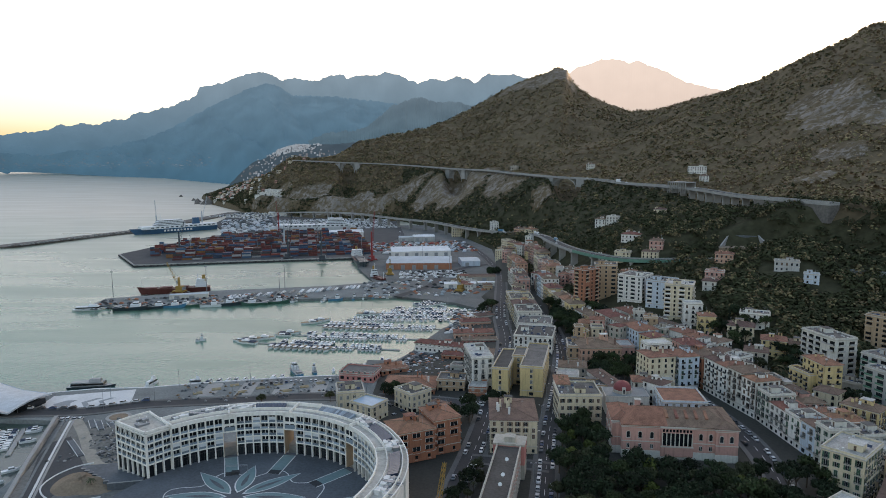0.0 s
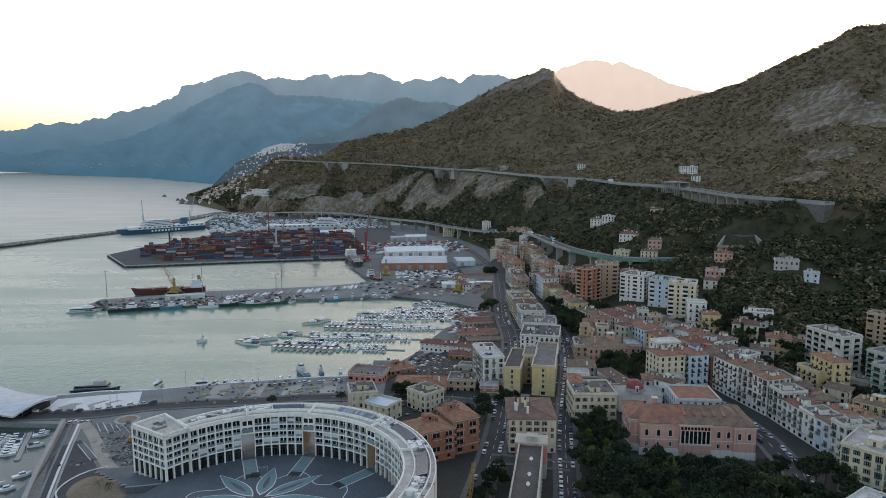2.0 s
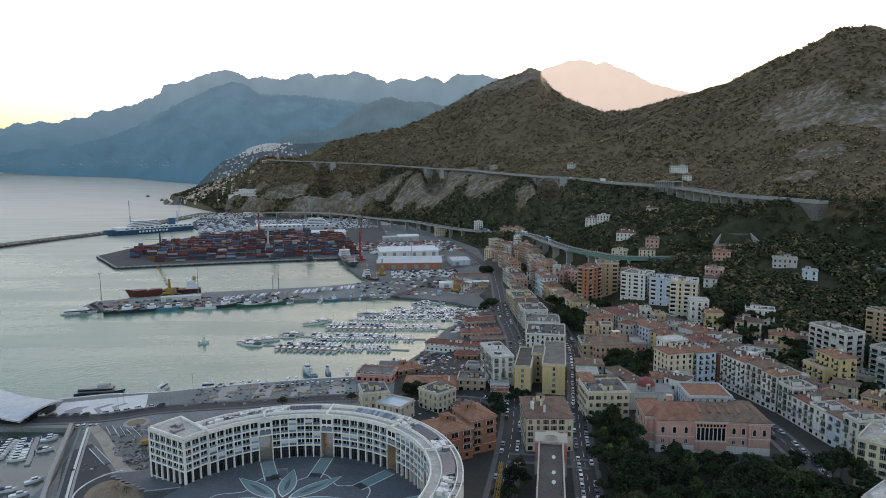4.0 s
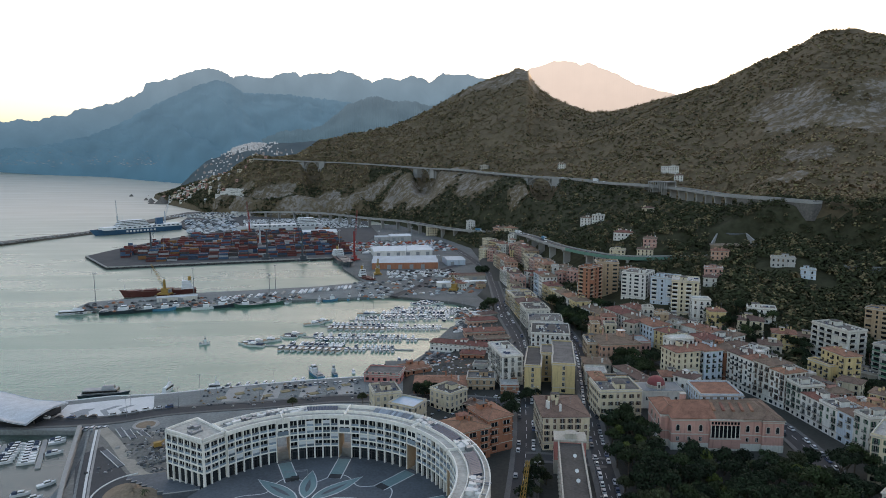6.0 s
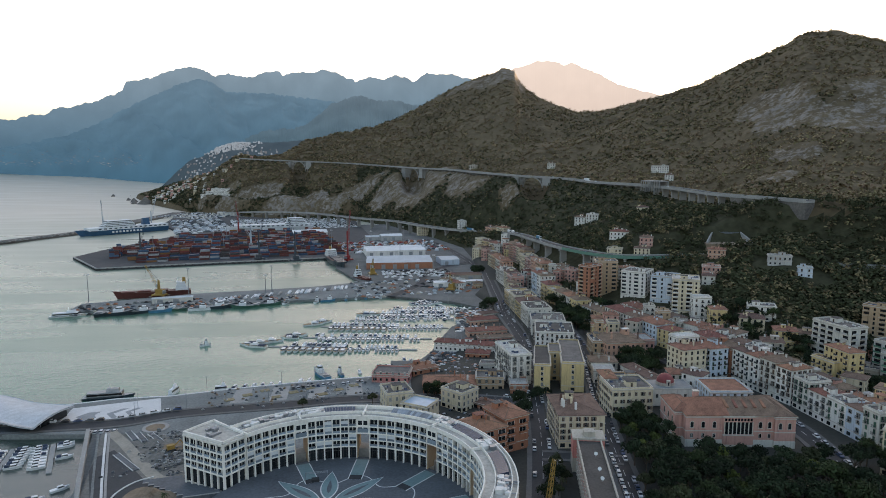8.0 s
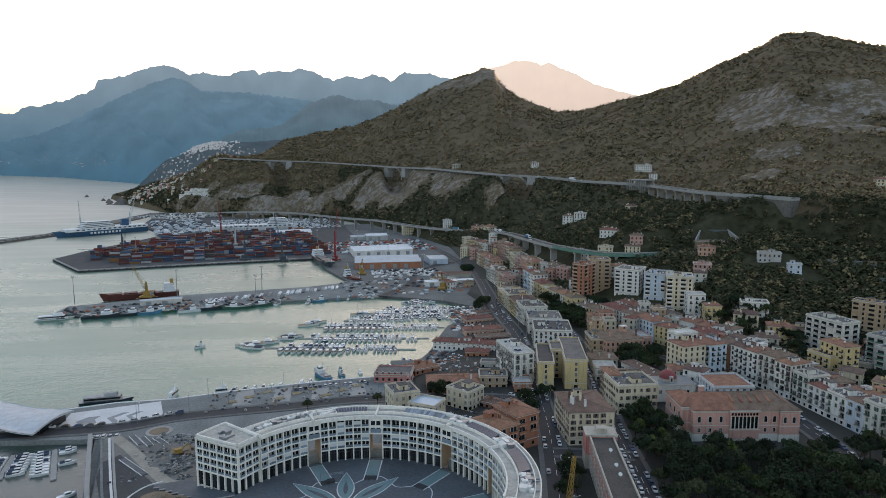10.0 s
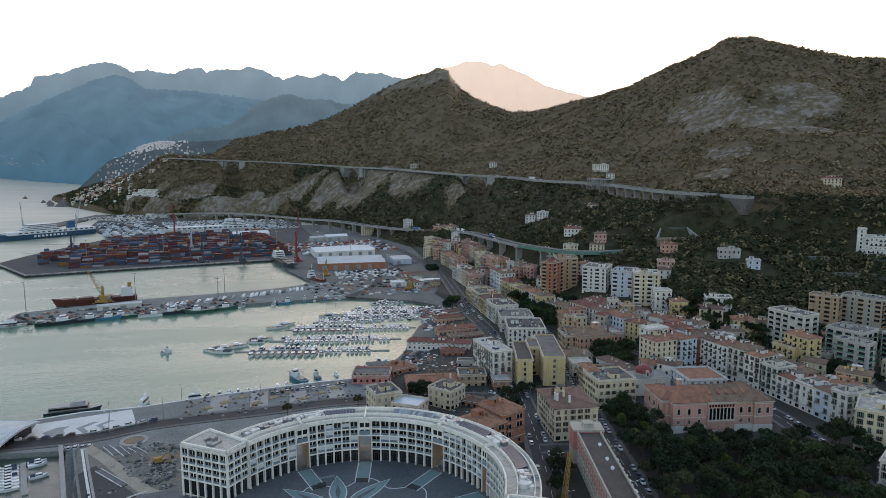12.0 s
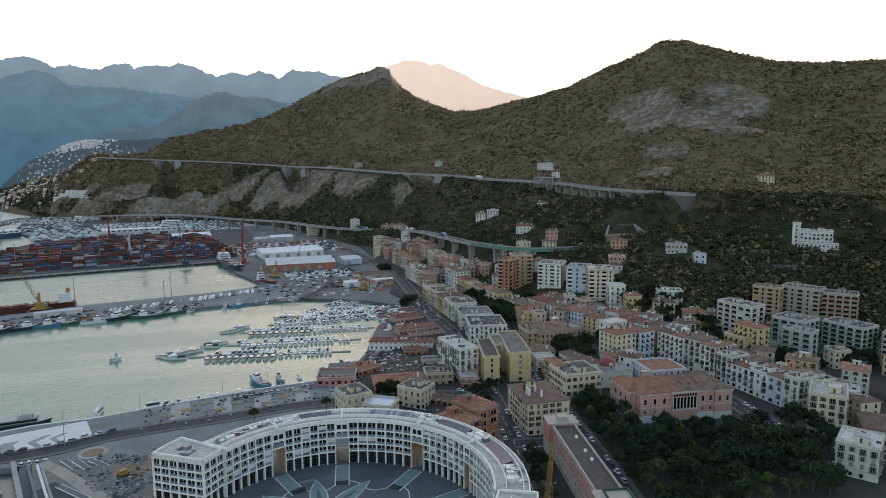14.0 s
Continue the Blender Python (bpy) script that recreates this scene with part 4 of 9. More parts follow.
    for fi, (nx, ny, length, off, fr) in enumerate(((0, -1, w, d / 2, 0), (1, 0, d, w / 2, 90), (0, 1, w, d / 2, 180), (-1, 0, d, w / 2, -90))):
        wn_ = Vector((c * nx - s * ny, s * nx + c * ny, 0))
        seen = wn_.dot(LOOK - Vector((cx, cy, 0))) > 0
        n = max(1, int((length - 1.0) / (bay if not win.startswith("l_") else 4.4)))
        step = length / n
        turn = pose(0, 0, 0, 0, 0, fr)
        for fl in range(floors):
            z = 0.9 if fl == 0 else base + (fl - 1) * fh + 0.75
            for k in range(n):
                u = -length / 2 + step * (k + 0.5)
                kind = win
                if win.startswith("b_"):
                    kind = win if fl and rnd.random() < 0.72 else win[2:]
                if fl == 0:
                    kind = "plain" if not near or k % 3 else "wide"
                if win.startswith("l_") and fl:
                    kind = win if k % 2 == 0 or n == 1 or win not in ("l_white", "l_tan") else "plain"
                if rnd.random() < 0.03:
                    continue
                zz = z - 0.55 if kind.startswith(("b_", "l_")) else z
                m = turn @ pose(u, -off, zz)
                if near and seen and fl:
                    part("window", WIN["c_" + kind if "c_" + kind in WIN and rnd.random() < 0.3 else kind], root, m=m)
                else:
                    ww, hh = (1.7, 2.3) if kind.startswith("l_") else (0.62, 1.9)
                    if kind == "wide":
                        ww, hh = 1.1, 2.2
                    q = [m @ Vector(p) for p in ((-ww, -0.05, 0), (ww, -0.05, 0), (ww, -0.05, hh), (-ww, -0.05, hh), (-ww, 0.05, 0), (ww, 0.05, 0), (ww, 0.05, hh), (-ww, 0.05, hh))]
                    rest.add(q, [(0, 1, 2, 3), (1, 5, 6, 2), (3, 2, 6, 7), (4, 0, 3, 7)], SHUT[win.replace("b_", "")] if fl and win.replace("b_", "") in SHUT and rnd.random() < 0.35 else pane_far)
                    if kind.startswith(("b_", "l_")):
                        ww += 0.4
                        q = [m @ Vector(p) for p in ((-ww, -1.1, -0.2), (ww, -1.1, -0.2), (ww, -1.1, 0.0), (-ww, -1.1, 0.0), (-ww, 0, -0.2), (ww, 0, -0.2), (ww, 0, 0.0), (-ww, 0, 0.0), (-ww, -1.1, 0.95), (ww, -1.1, 0.95), (ww, -1.04, 0.95), (-ww, -1.04, 0.95), (-ww, -1.04, 0), (ww, -1.04, 0))]
                        rest.add(q, [(0, 1, 2, 3), (3, 2, 6, 7), (1, 5, 6, 2), (4, 0, 3, 7), (0, 4, 5, 1)], STONE_TRIM)
                        rest.add(q, [(3, 2, 9, 8), (8, 9, 10, 11), (13, 12, 11, 10)], {"l_green": AWN_GREEN, "l_brick": W["brick"], "l_tan": W["tan"], "l_grey": W["grey"]}.get(kind, IRON if kind.startswith("b_") else W["white"]))
                    elif near or rnd.random() < 0.6:
                        q = [m @ Vector(p) for p in ((-ww - 0.2, -0.18, -0.14), (ww + 0.2, -0.18, -0.14), (ww + 0.2, -0.18, 0), (-ww - 0.2, -0.18, 0), (-ww - 0.2, 0, -0.14), (ww + 0.2, 0, -0.14), (ww + 0.2, 0, 0), (-ww - 0.2, 0, 0))]
                        rest.add(q, [(0, 1, 2, 3), (3, 2, 6, 7), (0, 4, 5, 1)], STONE_TRIM)
    if rest.v:
        tagged(part("glazing", rest.mesh("glazing"), root), kind="stuff")
    return root


def row(ax, ay, bx, by, depth, n, z1, walls, label, roof="mix", near=True, drop=1.2, group="", win=None, seed=1, bay=3.1):
    """A terrace of houses whose fronts run from a to b, each with a height and colour of its own."""
    rnd = random.Random(seed)
    length, rot = math.dist((ax, ay), (bx, by)), math.degrees(math.atan2(by - ay, bx - ax))
    ux, uy = (bx - ax) / length, (by - ay) / length
    cuts = [0.0]
    for _ in range(n):
        cuts.append(cuts[-1] + rnd.uniform(0.8, 1.2))
    cuts = [c / cuts[-1] * length for c in cuts]
    for i in range(n):
        w, mid = cuts[i + 1] - cuts[i] - 0.05, (cuts[i] + cuts[i + 1]) / 2
        dd = depth * rnd.uniform(0.92, 1.06)
        wall = walls[i % len(walls)]
        kind = roof if roof != "mix" else ("flat" if rnd.random() < 0.45 else "hip")
        cx, cy = ax + ux * mid - uy * dd / 2, ay + uy * mid + ux * dd / 2
        flat = kind == "flat"
        house(cx, cy, w, dd, rot, z1 + rnd.uniform(-drop, drop), wall, kind, win or rnd.choice(("b_brown", "b_green", "brown", "b_grey")),
              f"{wall} rendered terrace house with {'a flat roof terrace' if flat else 'a tiled roof'} and shuttered windows", near=near, group=group, seed=seed * 100 + i, bay=bay)

# ---- the crescent and its square ----
PC = (-80.5, 220.5)
Z_SQ, Z_CR = 8.0, 26.6
R_IN, R_OUT = 52.0, 63.5


def ring(r, a0, a1, n, c=PC):
    return [(c[0] + r * math.cos(radians(a0 + (a1 - a0) * i / n)), c[1] + r * math.sin(radians(a0 + (a1 - a0) * i / n))) for i in range(n + 1)]


def sector(g, r0, r1, a0, a1, z0, z1, material, n=None):
    n = n or max(1, round(abs(a1 - a0) / 3))
    inner, outer = ring(r0, a0, a1, n), ring(r1, a0, a1, n)
    g.add([(x, y, z) for z in (z0, z1) for p in (inner, outer) for x, y in p], [], material)
    o, m = len(g.v) - 4 * (n + 1), n + 1
    k = g._m(material)
    f = []
    for i in range(n):
        f += [(i, i + 1, m + i + 1, m + i), (2 * m + i, 3 * m + i, 3 * m + i + 1, 2 * m + i + 1), (i, 2 * m + i, 2 * m + i + 1, i + 1), (m + i, m + i + 1, 3 * m + i + 1, 3 * m + i)]
    f += [(0, m, 3 * m, 2 * m), (n, 2 * m + n, 3 * m + n, m + n)]
    g.f += [tuple(i + o for i in q) for q in f]
    g.mi += [k] * len(f)


CREAM = mat("cream_travertine", (0.77, 0.73, 0.66), 0.75, 0.12, 0.1, 1.0, stain=0.15, bump=0.01)
CREAM_ROOF = mat("cream_roof_screed", (0.42, 0.39, 0.34), 0.85, 0.35, 0.12, 0.8)
OCHRE_IN = mat("ochre_reveal", (0.45, 0.33, 0.22), 0.8, 0.15, 0.3, 2)
SHADE = mat("recess_shade_paint", (0.05, 0.052, 0.056), 0.5, 0.3, 0.3, 2)
RAILGLASS = mat("balcony_panel", (0.20, 0.245, 0.28), 0.25, 0.2, 0.6, 3, rnd=0.45)
BLIND = mat("white_blind", (0.62, 0.63, 0.64), 0.6, 0.1, 0.6, 3)


def build_crescent():
    root = thing("crescent_building", "long curved cream apartment building with arcade and rows of windows", "apartment building", m=pose(0, 0, 0))
    floors = [(Z_SQ + 5.5 + i * 2.95, 2.95) for i in range(4)]
    bays = [(-24, -9, 6), (-6, 14.5, 7), (18.5, 43, 7), (49, 78.5, 7), (84.5, 107, 6), (113, 136, 6)]
    gaps = [(14.5, 18.5), (43, 49), (78.5, 84.5), (107, 113)]
    # the body stands a metre and a half behind the frame
    for a0, a1, nb in bays:
        g = Geo()
        sector(g, R_IN + 1.5, R_OUT, a0, a1, Z_SQ - 5, Z_CR - 0.3, CREAM)
        part("body", g.mesh("body"), root)
        # dark sheet on the body paints in the shade behind the frame
        g = Geo()
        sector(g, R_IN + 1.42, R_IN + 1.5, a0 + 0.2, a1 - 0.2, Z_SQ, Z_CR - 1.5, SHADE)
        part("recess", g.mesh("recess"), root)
        step = (a1 - a0) / nb
        for k in range(nb + 1):
            a = a0 + step * k
            g = Geo()
            sector(g, R_IN, R_IN + 1.5, max(a0, a - 0.3), min(a1, a + 0.3), Z_SQ, Z_CR - 0.6, CREAM, 1)
            part("pier", g.mesh("pier"), root)
        for i, (z, fh) in enumerate(floors):
            g = Geo()
            sector(g, R_IN - 0.12, R_IN + 1.5, a0, a1, z - 0.35, z + 0.1, CREAM)
            part("band", g.mesh("band"), root)
        g = Geo()
        sector(g, R_IN - 0.35, R_IN + 1.5, a0, a1, Z_CR - 0.9, Z_CR, CREAM)
        part("cornice", g.mesh("cornice"), root)
        for k in range(nb):
            am = a0 + step * (k + 0.5)
            half = step / 2 - 0.3
            for i, (z, fh) in enumerate(floors):
                rnd = random.Random(k * 7 + i * 31 + int(a0 * 3))
                g = Geo()
                sector(g, R_IN + 0.9, R_IN + 1.4, am - 0.1, am + 0.1, z + 0.12, z + fh - 0.45, CREAM, 1)      # mullion pier
                for sgn in (-1, 1):
                    b0, b1 = sorted((am + sgn * 0.1, am + sgn * half))
                    sector(g, R_IN + 1.3, R_IN + 1.4, b0, b1, z + 0.12, z + fh - 0.45, M["glass"], 1)
                    sector(g, R_IN + 1.2, R_IN + 1.3, b0, b0 + 0.08, z + 0.25, z + fh - 0.55, FRAME_WHITE, 1)
                part("window", g.mesh("window"), root)
                g = Geo()
                sector(g, R_IN + 0.12, R_IN + 0.2, am - half, am + half, z + 0.14, z + 0.98, RAILGLASS, 2)
                sector(g, R_IN + 0.08, R_IN + 0.24, am - half, am + half, z + 0.98, z + 1.06, M["metal"], 2)
                part("balustrade", g.mesh("balustrade"), root)
                if rnd.random() < 0.16:
                    g = Geo()
                    sector(g, R_IN + 0.5, R_IN + 0.6, am - half, am + half, z + 0.95, z + fh - 0.55, BLIND, 2)
                    part("blind", g.mesh("blind"), root, "white roller blind")
            g = Geo()
            sector(g, R_IN + 1.1, R_IN + 1.4, am - half, am + half, Z_SQ + 0.05, Z_SQ + 4.9, M["glass"], 2)
            for u in (-0.5, 0.5):
                sector(g, R_IN + 1.0, R_IN + 1.1, am + u * half - 0.1, am + u * half + 0.1, Z_SQ, Z_SQ + 4.9, IRON, 1)
            sector(g, R_IN + 1.0, R_IN + 1.1, am - half, am + half, Z_SQ + 3.3, Z_SQ + 3.5, IRON, 2)
            part("shopfront", g.mesh("shopfront"), root, "dark glazed arcade front")
    for a0, a1 in gaps:
        g = Geo()
        sector(g, R_IN + 0.2, R_OUT, a0, a1, Z_SQ + 10.9, Z_CR, CREAM)
        sector(g, R_IN + 0.05, R_IN + 0.2, a0 + 0.5, a1 - 0.5, Z_SQ + 11.6, Z_SQ + 13.4, RAILGLASS)
        for zz in (11.6, 14.6):
            sector(g, R_IN + 0.1, R_IN + 0.2, a0 + 0.8, (a0 + a1) / 2 - 0.3, Z_SQ + zz + 0.3, Z_SQ + zz + 2.2, M["glass"], 1)
            sector(g, R_IN + 0.1, R_IN + 0.2, (a0 + a1) / 2 + 0.3, a1 - 0.8, Z_SQ + zz + 0.3, Z_SQ + zz + 2.2, M["glass"], 1)
        part("bridge", g.mesh("bridge"), root, "bridge block above a tall passage")
        g = Geo()
        sector(g, R_IN + 0.3, R_OUT - 0.2, a0, a0 + 0.25, Z_SQ, Z_SQ + 10.9, OCHRE_IN, 1)
        sector(g, R_IN + 0.3, R_OUT - 0.2, a1 - 0.25, a1, Z_SQ, Z_SQ + 10.9, OCHRE_IN, 1)
        sector(g, R_IN + 5, R_OUT - 0.4, a0, a1, Z_SQ - 4, Z_SQ + 2.2, M["pale"], 2)
        part("passage", g.mesh("passage"), root, "ochre passage walls")
    # roof deck, parapets and plant
    g = Geo()
    sector(g, R_IN + 0.3, R_OUT - 0.3, -24, 136, Z_CR - 0.3, Z_CR + 0.05, CREAM_ROOF, 60)
    part("roof", g.mesh("roof"), root)
    for r0, r1, hgt in ((R_IN - 0.3, R_IN + 0.2, 0.75), (R_OUT - 0.4, R_OUT, 0.9), (R_IN + 3.6, R_IN + 3.9, 1.2), (R_OUT - 2.3, R_OUT - 2.0, 1.4)):
        for a0, a1 in ((-24, 16), (17, 45.5), (46.5, 81), (82, 109.5), (110.5, 136)):
            g = Geo()
            sector(g, r0, r1, a0, a1, Z_CR, Z_CR + hgt, CREAM)
            part("parapet", g.mesh("parapet"), root)
    for a in (16.5, 46, 81.5, 110, 136):
        g = Geo()
        sector(g, R_IN, R_OUT, a - 0.3, a + 0.3, Z_CR, Z_CR + 1.1, CREAM, 1)
        part("parapet", g.mesh("parapet"), root)
    rnd = random.Random(5)
    for a0, a1, kind in ((-5, 12, "solar"), (24, 40, "solar"), (52, 70, "blue"), (86, 104, "solar"), (113, 132, "ducts"), (-18, -7, "ducts"), (14, 22, "ducts"), (98, 112, "ducts"), (40, 48, "ducts")):
        if kind != "ducts":
            n = int((a1 - a0) / 1.2)
            for k in range(n):
                a = a0 + (a1 - a0) * k / n
                g = Geo()
                o, i = ring(R_OUT - 3.0, a, a + 1.05, 1), ring(R_IN + 4.6, a, a + 1.05, 1)
                zz = 0.35
                g.add([(*i[0], Z_CR + zz), (*i[1], Z_CR + zz), (*o[1], Z_CR + 1.3), (*o[0], Z_CR + 1.3), (*i[0], Z_CR + 0.06), (*i[1], Z_CR + 0.06), (*o[1], Z_CR + 0.06), (*o[0], Z_CR + 0.06)],
                      [(0, 3, 2, 1), (0, 1, 5, 4), (1, 2, 6, 5), (2, 3, 7, 6), (3, 0, 4, 7)], PANEL if kind == "solar" else RAILGLASS)
                part("roof_panel", g.mesh("roof_panel"), root, "dark glass roof panel" if kind == "solar" else "pale blue glass roof panel")
        else:
            for _ in range(34):
                a, r = rnd.uniform(a0, a1), rnd.uniform(R_IN + 4.5, R_OUT - 2.8)
                x, y = PC[0] + r * math.cos(radians(a)), PC[1] + r * math.sin(radians(a))
                sx, sy, sz = rnd.uniform(0.4, 1.5), rnd.uniform(0.4, 1.0), rnd.uniform(0.6, 1.7)
                g = Geo()
                g.box(-sx, sx, -sy, sy, 0, sz, FRAME_WHITE if rnd.random() < 0.6 else M["metal"])
                if rnd.random() < 0.5:
                    g.tube((sx, 0, 0.5), (sx + rnd.uniform(1, 3), 0, 0.5), 0.25, 0.25, M["metal"], 8)
                part("roof_plant", g.mesh("roof_plant"), root, "metal roof plant", pose(x, y, Z_CR + 0.05, 0, 0, a + rnd.choice((0, 90))))
    # end pavilions
    for a0, a1, rin, rout in ((136, 147.5, 53.0, 75.0), (-40, -24, 53.0, 66.0)):
        pav = part("pavilion", None, root)
        g = Geo()
        sector(g, rin + 0.6, rout - 0.6, a0, a1 - (0.7 if a1 > 0 else 0), Z_SQ - 5, Z_CR, CREAM, 3)
        part("body", g.mesh("body"), pav)
        g = Geo()
        for r0, r1 in ((rin, rin + 0.5), (rout - 0.5, rout)):
            sector(g, r0, r1, a0, a1, Z_CR, Z_CR + 0.9, CREAM, 3)
        for b in (a0 + 0.3, a1 - 0.3):
            sector(g, rin, rout, b - 0.3, b + 0.3, Z_CR, Z_CR + 0.9, CREAM, 1)
        sector(g, rin + 0.5, rout - 0.5, a0 + 0.6, a1 - 0.6, Z_CR - 0.1, Z_CR + 0.1, CREAM_ROOF, 3)
        part("roof", g.mesh("roof"), pav)
        am, rm = (a0 + a1) / 2, (rin + rout) / 2
        for da, dr, sx, sy, sz in ((1.5, -2, 2.6, 0.5, 0.8), (3, -1, 0.6, 1.8, 1.0), (-1, 2, 1.2, 1.2, 1.3), (0.5, 4, 0.8, 0.6, 0.9)):
            g = Geo()
            g.box(-sx, sx, -sy, sy, 0, sz, M["metal"])
            g.tube((-sx * 0.6, 0, sz), (-sx * 0.6, 0, sz + 0.7), 0.22, 0.22, FRAME_WHITE, 8)
            x, y = PC[0] + (rm + dr) * math.cos(radians(am + da)), PC[1] + (rm + dr) * math.sin(radians(am + da))
            part("roof_plant", g.mesh("roof_plant"), pav, "metal roof plant", pose(x, y, Z_CR + 0.1, 0, 0, am + 90))
        # the radial end wall and the inner front with their piers and bands
        ae = a1 if a1 > 0 else a0
        ex, ey = math.cos(radians(ae)), math.sin(radians(ae))
        p0 = Vector((PC[0] + ex * rin, PC[1] + ey * rin, 0))
        p1 = Vector((PC[0] + ex * rout, PC[1] + ey * rout, 0))
        fronts = [(p1, p0)] if a1 > 0 else [(p0, p1)]
        q0, q1 = ring(rin, a0, a1, 1)
        fronts.append((Vector((*q1, 0)), Vector((*q0, 0))))
        o0, o1 = ring(rout, a0, a1, 1)
        fronts.append((Vector((*o0, 0)), Vector((*o1, 0))))
        for a_, b_ in fronts:
            ln = (b_ - a_).length
            rz = math.degrees(math.atan2(b_.y - a_.y, b_.x - a_.x))
            base_m = pose(a_.x, a_.y, 0, 0, 0, rz)
            n = max(2, round(ln / 3.6))
            for k in range(n + 1):
                g = Geo()
                u = ln * k / n
                g.box(max(0, u - 0.28), min(ln, u + 0.28), -0.05, 0.9, Z_SQ - (4 if a1 > 0 else 0), Z_CR - 0.5, CREAM)
                part("pier", g.mesh("pier"), pav, m=base_m)
            for z, fh in floors + [(Z_CR - 0.35, 1)]:
                g = Geo()
                g.box(0, ln, -0.15, 0.9, z - 0.45, z + 0.15, CREAM)
                part("band", g.mesh("band"), pav, m=base_m)
            for k in range(n):
                for z, fh in floors:
                    g = Geo()
                    u0, u1 = ln * k / n + 0.28, ln * (k + 1) / n - 0.28
                    g.box(u0, u1, 0.5, 0.6, z + 0.15, z + fh - 0.45, M["glass"])
                    g.box((u0 + u1) / 2 - 0.07, (u0 + u1) / 2 + 0.07, 0.3, 0.5, z + 0.3, z + fh - 0.55, CREAM)
                    g.box(u0, u1, 0.08, 0.16, z + 0.17, z + 1.0, RAILGLASS)
                    part("window", g.mesh("window"), pav, m=base_m)
                g = Geo()
                g.box(ln * k / n + 0.5, ln * (k + 1) / n - 0.5, 0.5, 0.6, Z_SQ - 1, Z_SQ + 4.9, M["glass"])
                part("shopfront", g.mesh("shopfront"), pav, m=base_m)


build_crescent()
PETAL = mat("pale_green_stone", (0.135, 0.215, 0.215), 0.6, 0.2, 0.1, 1.2)
LINE = mat("white_stone_line", (0.58, 0.58, 0.56), 0.7, 0.15, 0.2, 1.5)


def build_square():
    g = Geo()
    g.prism(ring(R_IN + 1.4, 0, 360, 96)[:-1], 1.0, Z_SQ - 0.02, M["slate"])
    tagged(new("pavement_square", g.mesh("pavement_square")), "dark slate paving of the crescent square", "square", kind="structure")

    def inlay(name, label, pts, z, material):
        g = Geo()
        g.prism(pts, Z_SQ - 0.03, z, material)
        return thing(name, label, "paving", "stone inlays of the square", me=g.mesh(name))

    # a flower of petals, each with a dark seam and a pale edge
    fc = (-85.0, 235.0)
    for a, ln in ((43, 28), (90, 25.5), (137, 28), (0, 27), (180, 27), (-40, 27), (220, 27)):
        c, s = math.cos(radians(a)), math.sin(radians(a))

        def petal(k, start, end, wide):
            side = [(start + (end - start) * i / 10, wide * math.sin(math.pi * (i / 10) ** 0.8)) for i in range(11)]
            o = side + [(x, -y) for x, y in side[::-1][1:-1]]
            return [(fc[0] + x * c - y * s, fc[1] + x * s + y * c) for x, y in o][::-1]
        inlay("petal_edge", "pale stone edging of a petal inlay", petal(0, 3, ln + 0.6, 3.5), Z_SQ + 0.01, LINE)
        inlay("petal", "pale green stone petal set in the paving", petal(0, 4, ln, 3.1), Z_SQ + 0.03, PETAL)
        inlay("petal_seam", "dark strip in the middle of a petal", petal(0, 8, ln - 7, 0.9), Z_SQ + 0.05, M["slate"])
    # runners from the passages
    for a in (16.5, 46, 81.5, 110):
        for nm, lb, h0, h1, mm, zz in (("runner_edge", "pale edge of a stone runner", 2.9, 0.0, LINE, 0.01), ("runner", "pale green stone runner leading to a passage", 2.5, 0.0, PETAL, 0.03)):
            c, s = math.cos(radians(a)), math.sin(radians(a))
            pts = [(PC[0] + r * c - w * s, PC[1] + r * s + w * c) for r, w in ((51, -h0), (51, h0), (33.5, h0), (33.5, -h0))]
            inlay(nm, lb, pts, Z_SQ + zz, mm)
        pts = [(PC[0] + r * c - w * s, PC[1] + r * s + w * c) for r, w in ((37, -2.5), (37, 2.5), (33.5, 2.5), (33.5, -2.5))]
        inlay("grating", "dark grating at the end of a runner", pts, Z_SQ + 0.05, M["asphalt_dark"])
    # the wavy line
    g = Geo()
    pts = []
    for i in range(160):
        a = -10 + 175 * i / 159
        r = 33.5 + 3.2 * math.sin(radians(a) * 10 + 0.6)
        pts.append((PC[0] + r * math.cos(radians(a)), PC[1] + r * math.sin(radians(a)), r, a))
    for p, q in zip(pts, pts[1:]):
        d = Vector((q[0] - p[0], q[1] - p[1], 0)).normalized() * 0.22
        g.add([(p[0] - d.y, p[1] + d.x, Z_SQ + 0.02), (p[0] + d.y, p[1] - d.x, Z_SQ + 0.02), (q[0] + d.y, q[1] - d.x, Z_SQ + 0.02), (q[0] - d.y, q[1] + d.x, Z_SQ + 0.02)], [(0, 1, 2, 3)], LINE)
    thing("wavy_line", "thin white wavy stone line across the square", "paving", "stone inlays of the square", me=g.mesh("wavy_line"))
    # a low stage frame beside the petals
    st = thing("stage_frame", "small grey metal stage frame on the square", "stage", m=pose(-91, 253.5, Z_SQ, 0, 0, 8))
    g = Geo()
    for k in range(9):
        x = -4 + k
        g.tube((x, 0, 3.2), (x + 0.5, 0, 3.8), 0.07, 0.07, M["metal"], 4)
        g.tube((x + 0.5, 0, 3.8), (x + 1, 0, 3.2), 0.07, 0.07, M["metal"], 4)
    g.tube((-4, 0, 3.2), (5, 0, 3.2), 0.08, 0.08, M["metal"], 4)
    g.tube((-4, 0, 3.8), (5, 0, 3.8), 0.08, 0.08, M["metal"], 4)
    part("truss", g.mesh("truss"), st)
    for x in (-3.9, 4.9):
        g = Geo()
        g.tube((x, 0, 0), (x, 0, 3.9), 0.1, 0.1, M["metal"], 6)
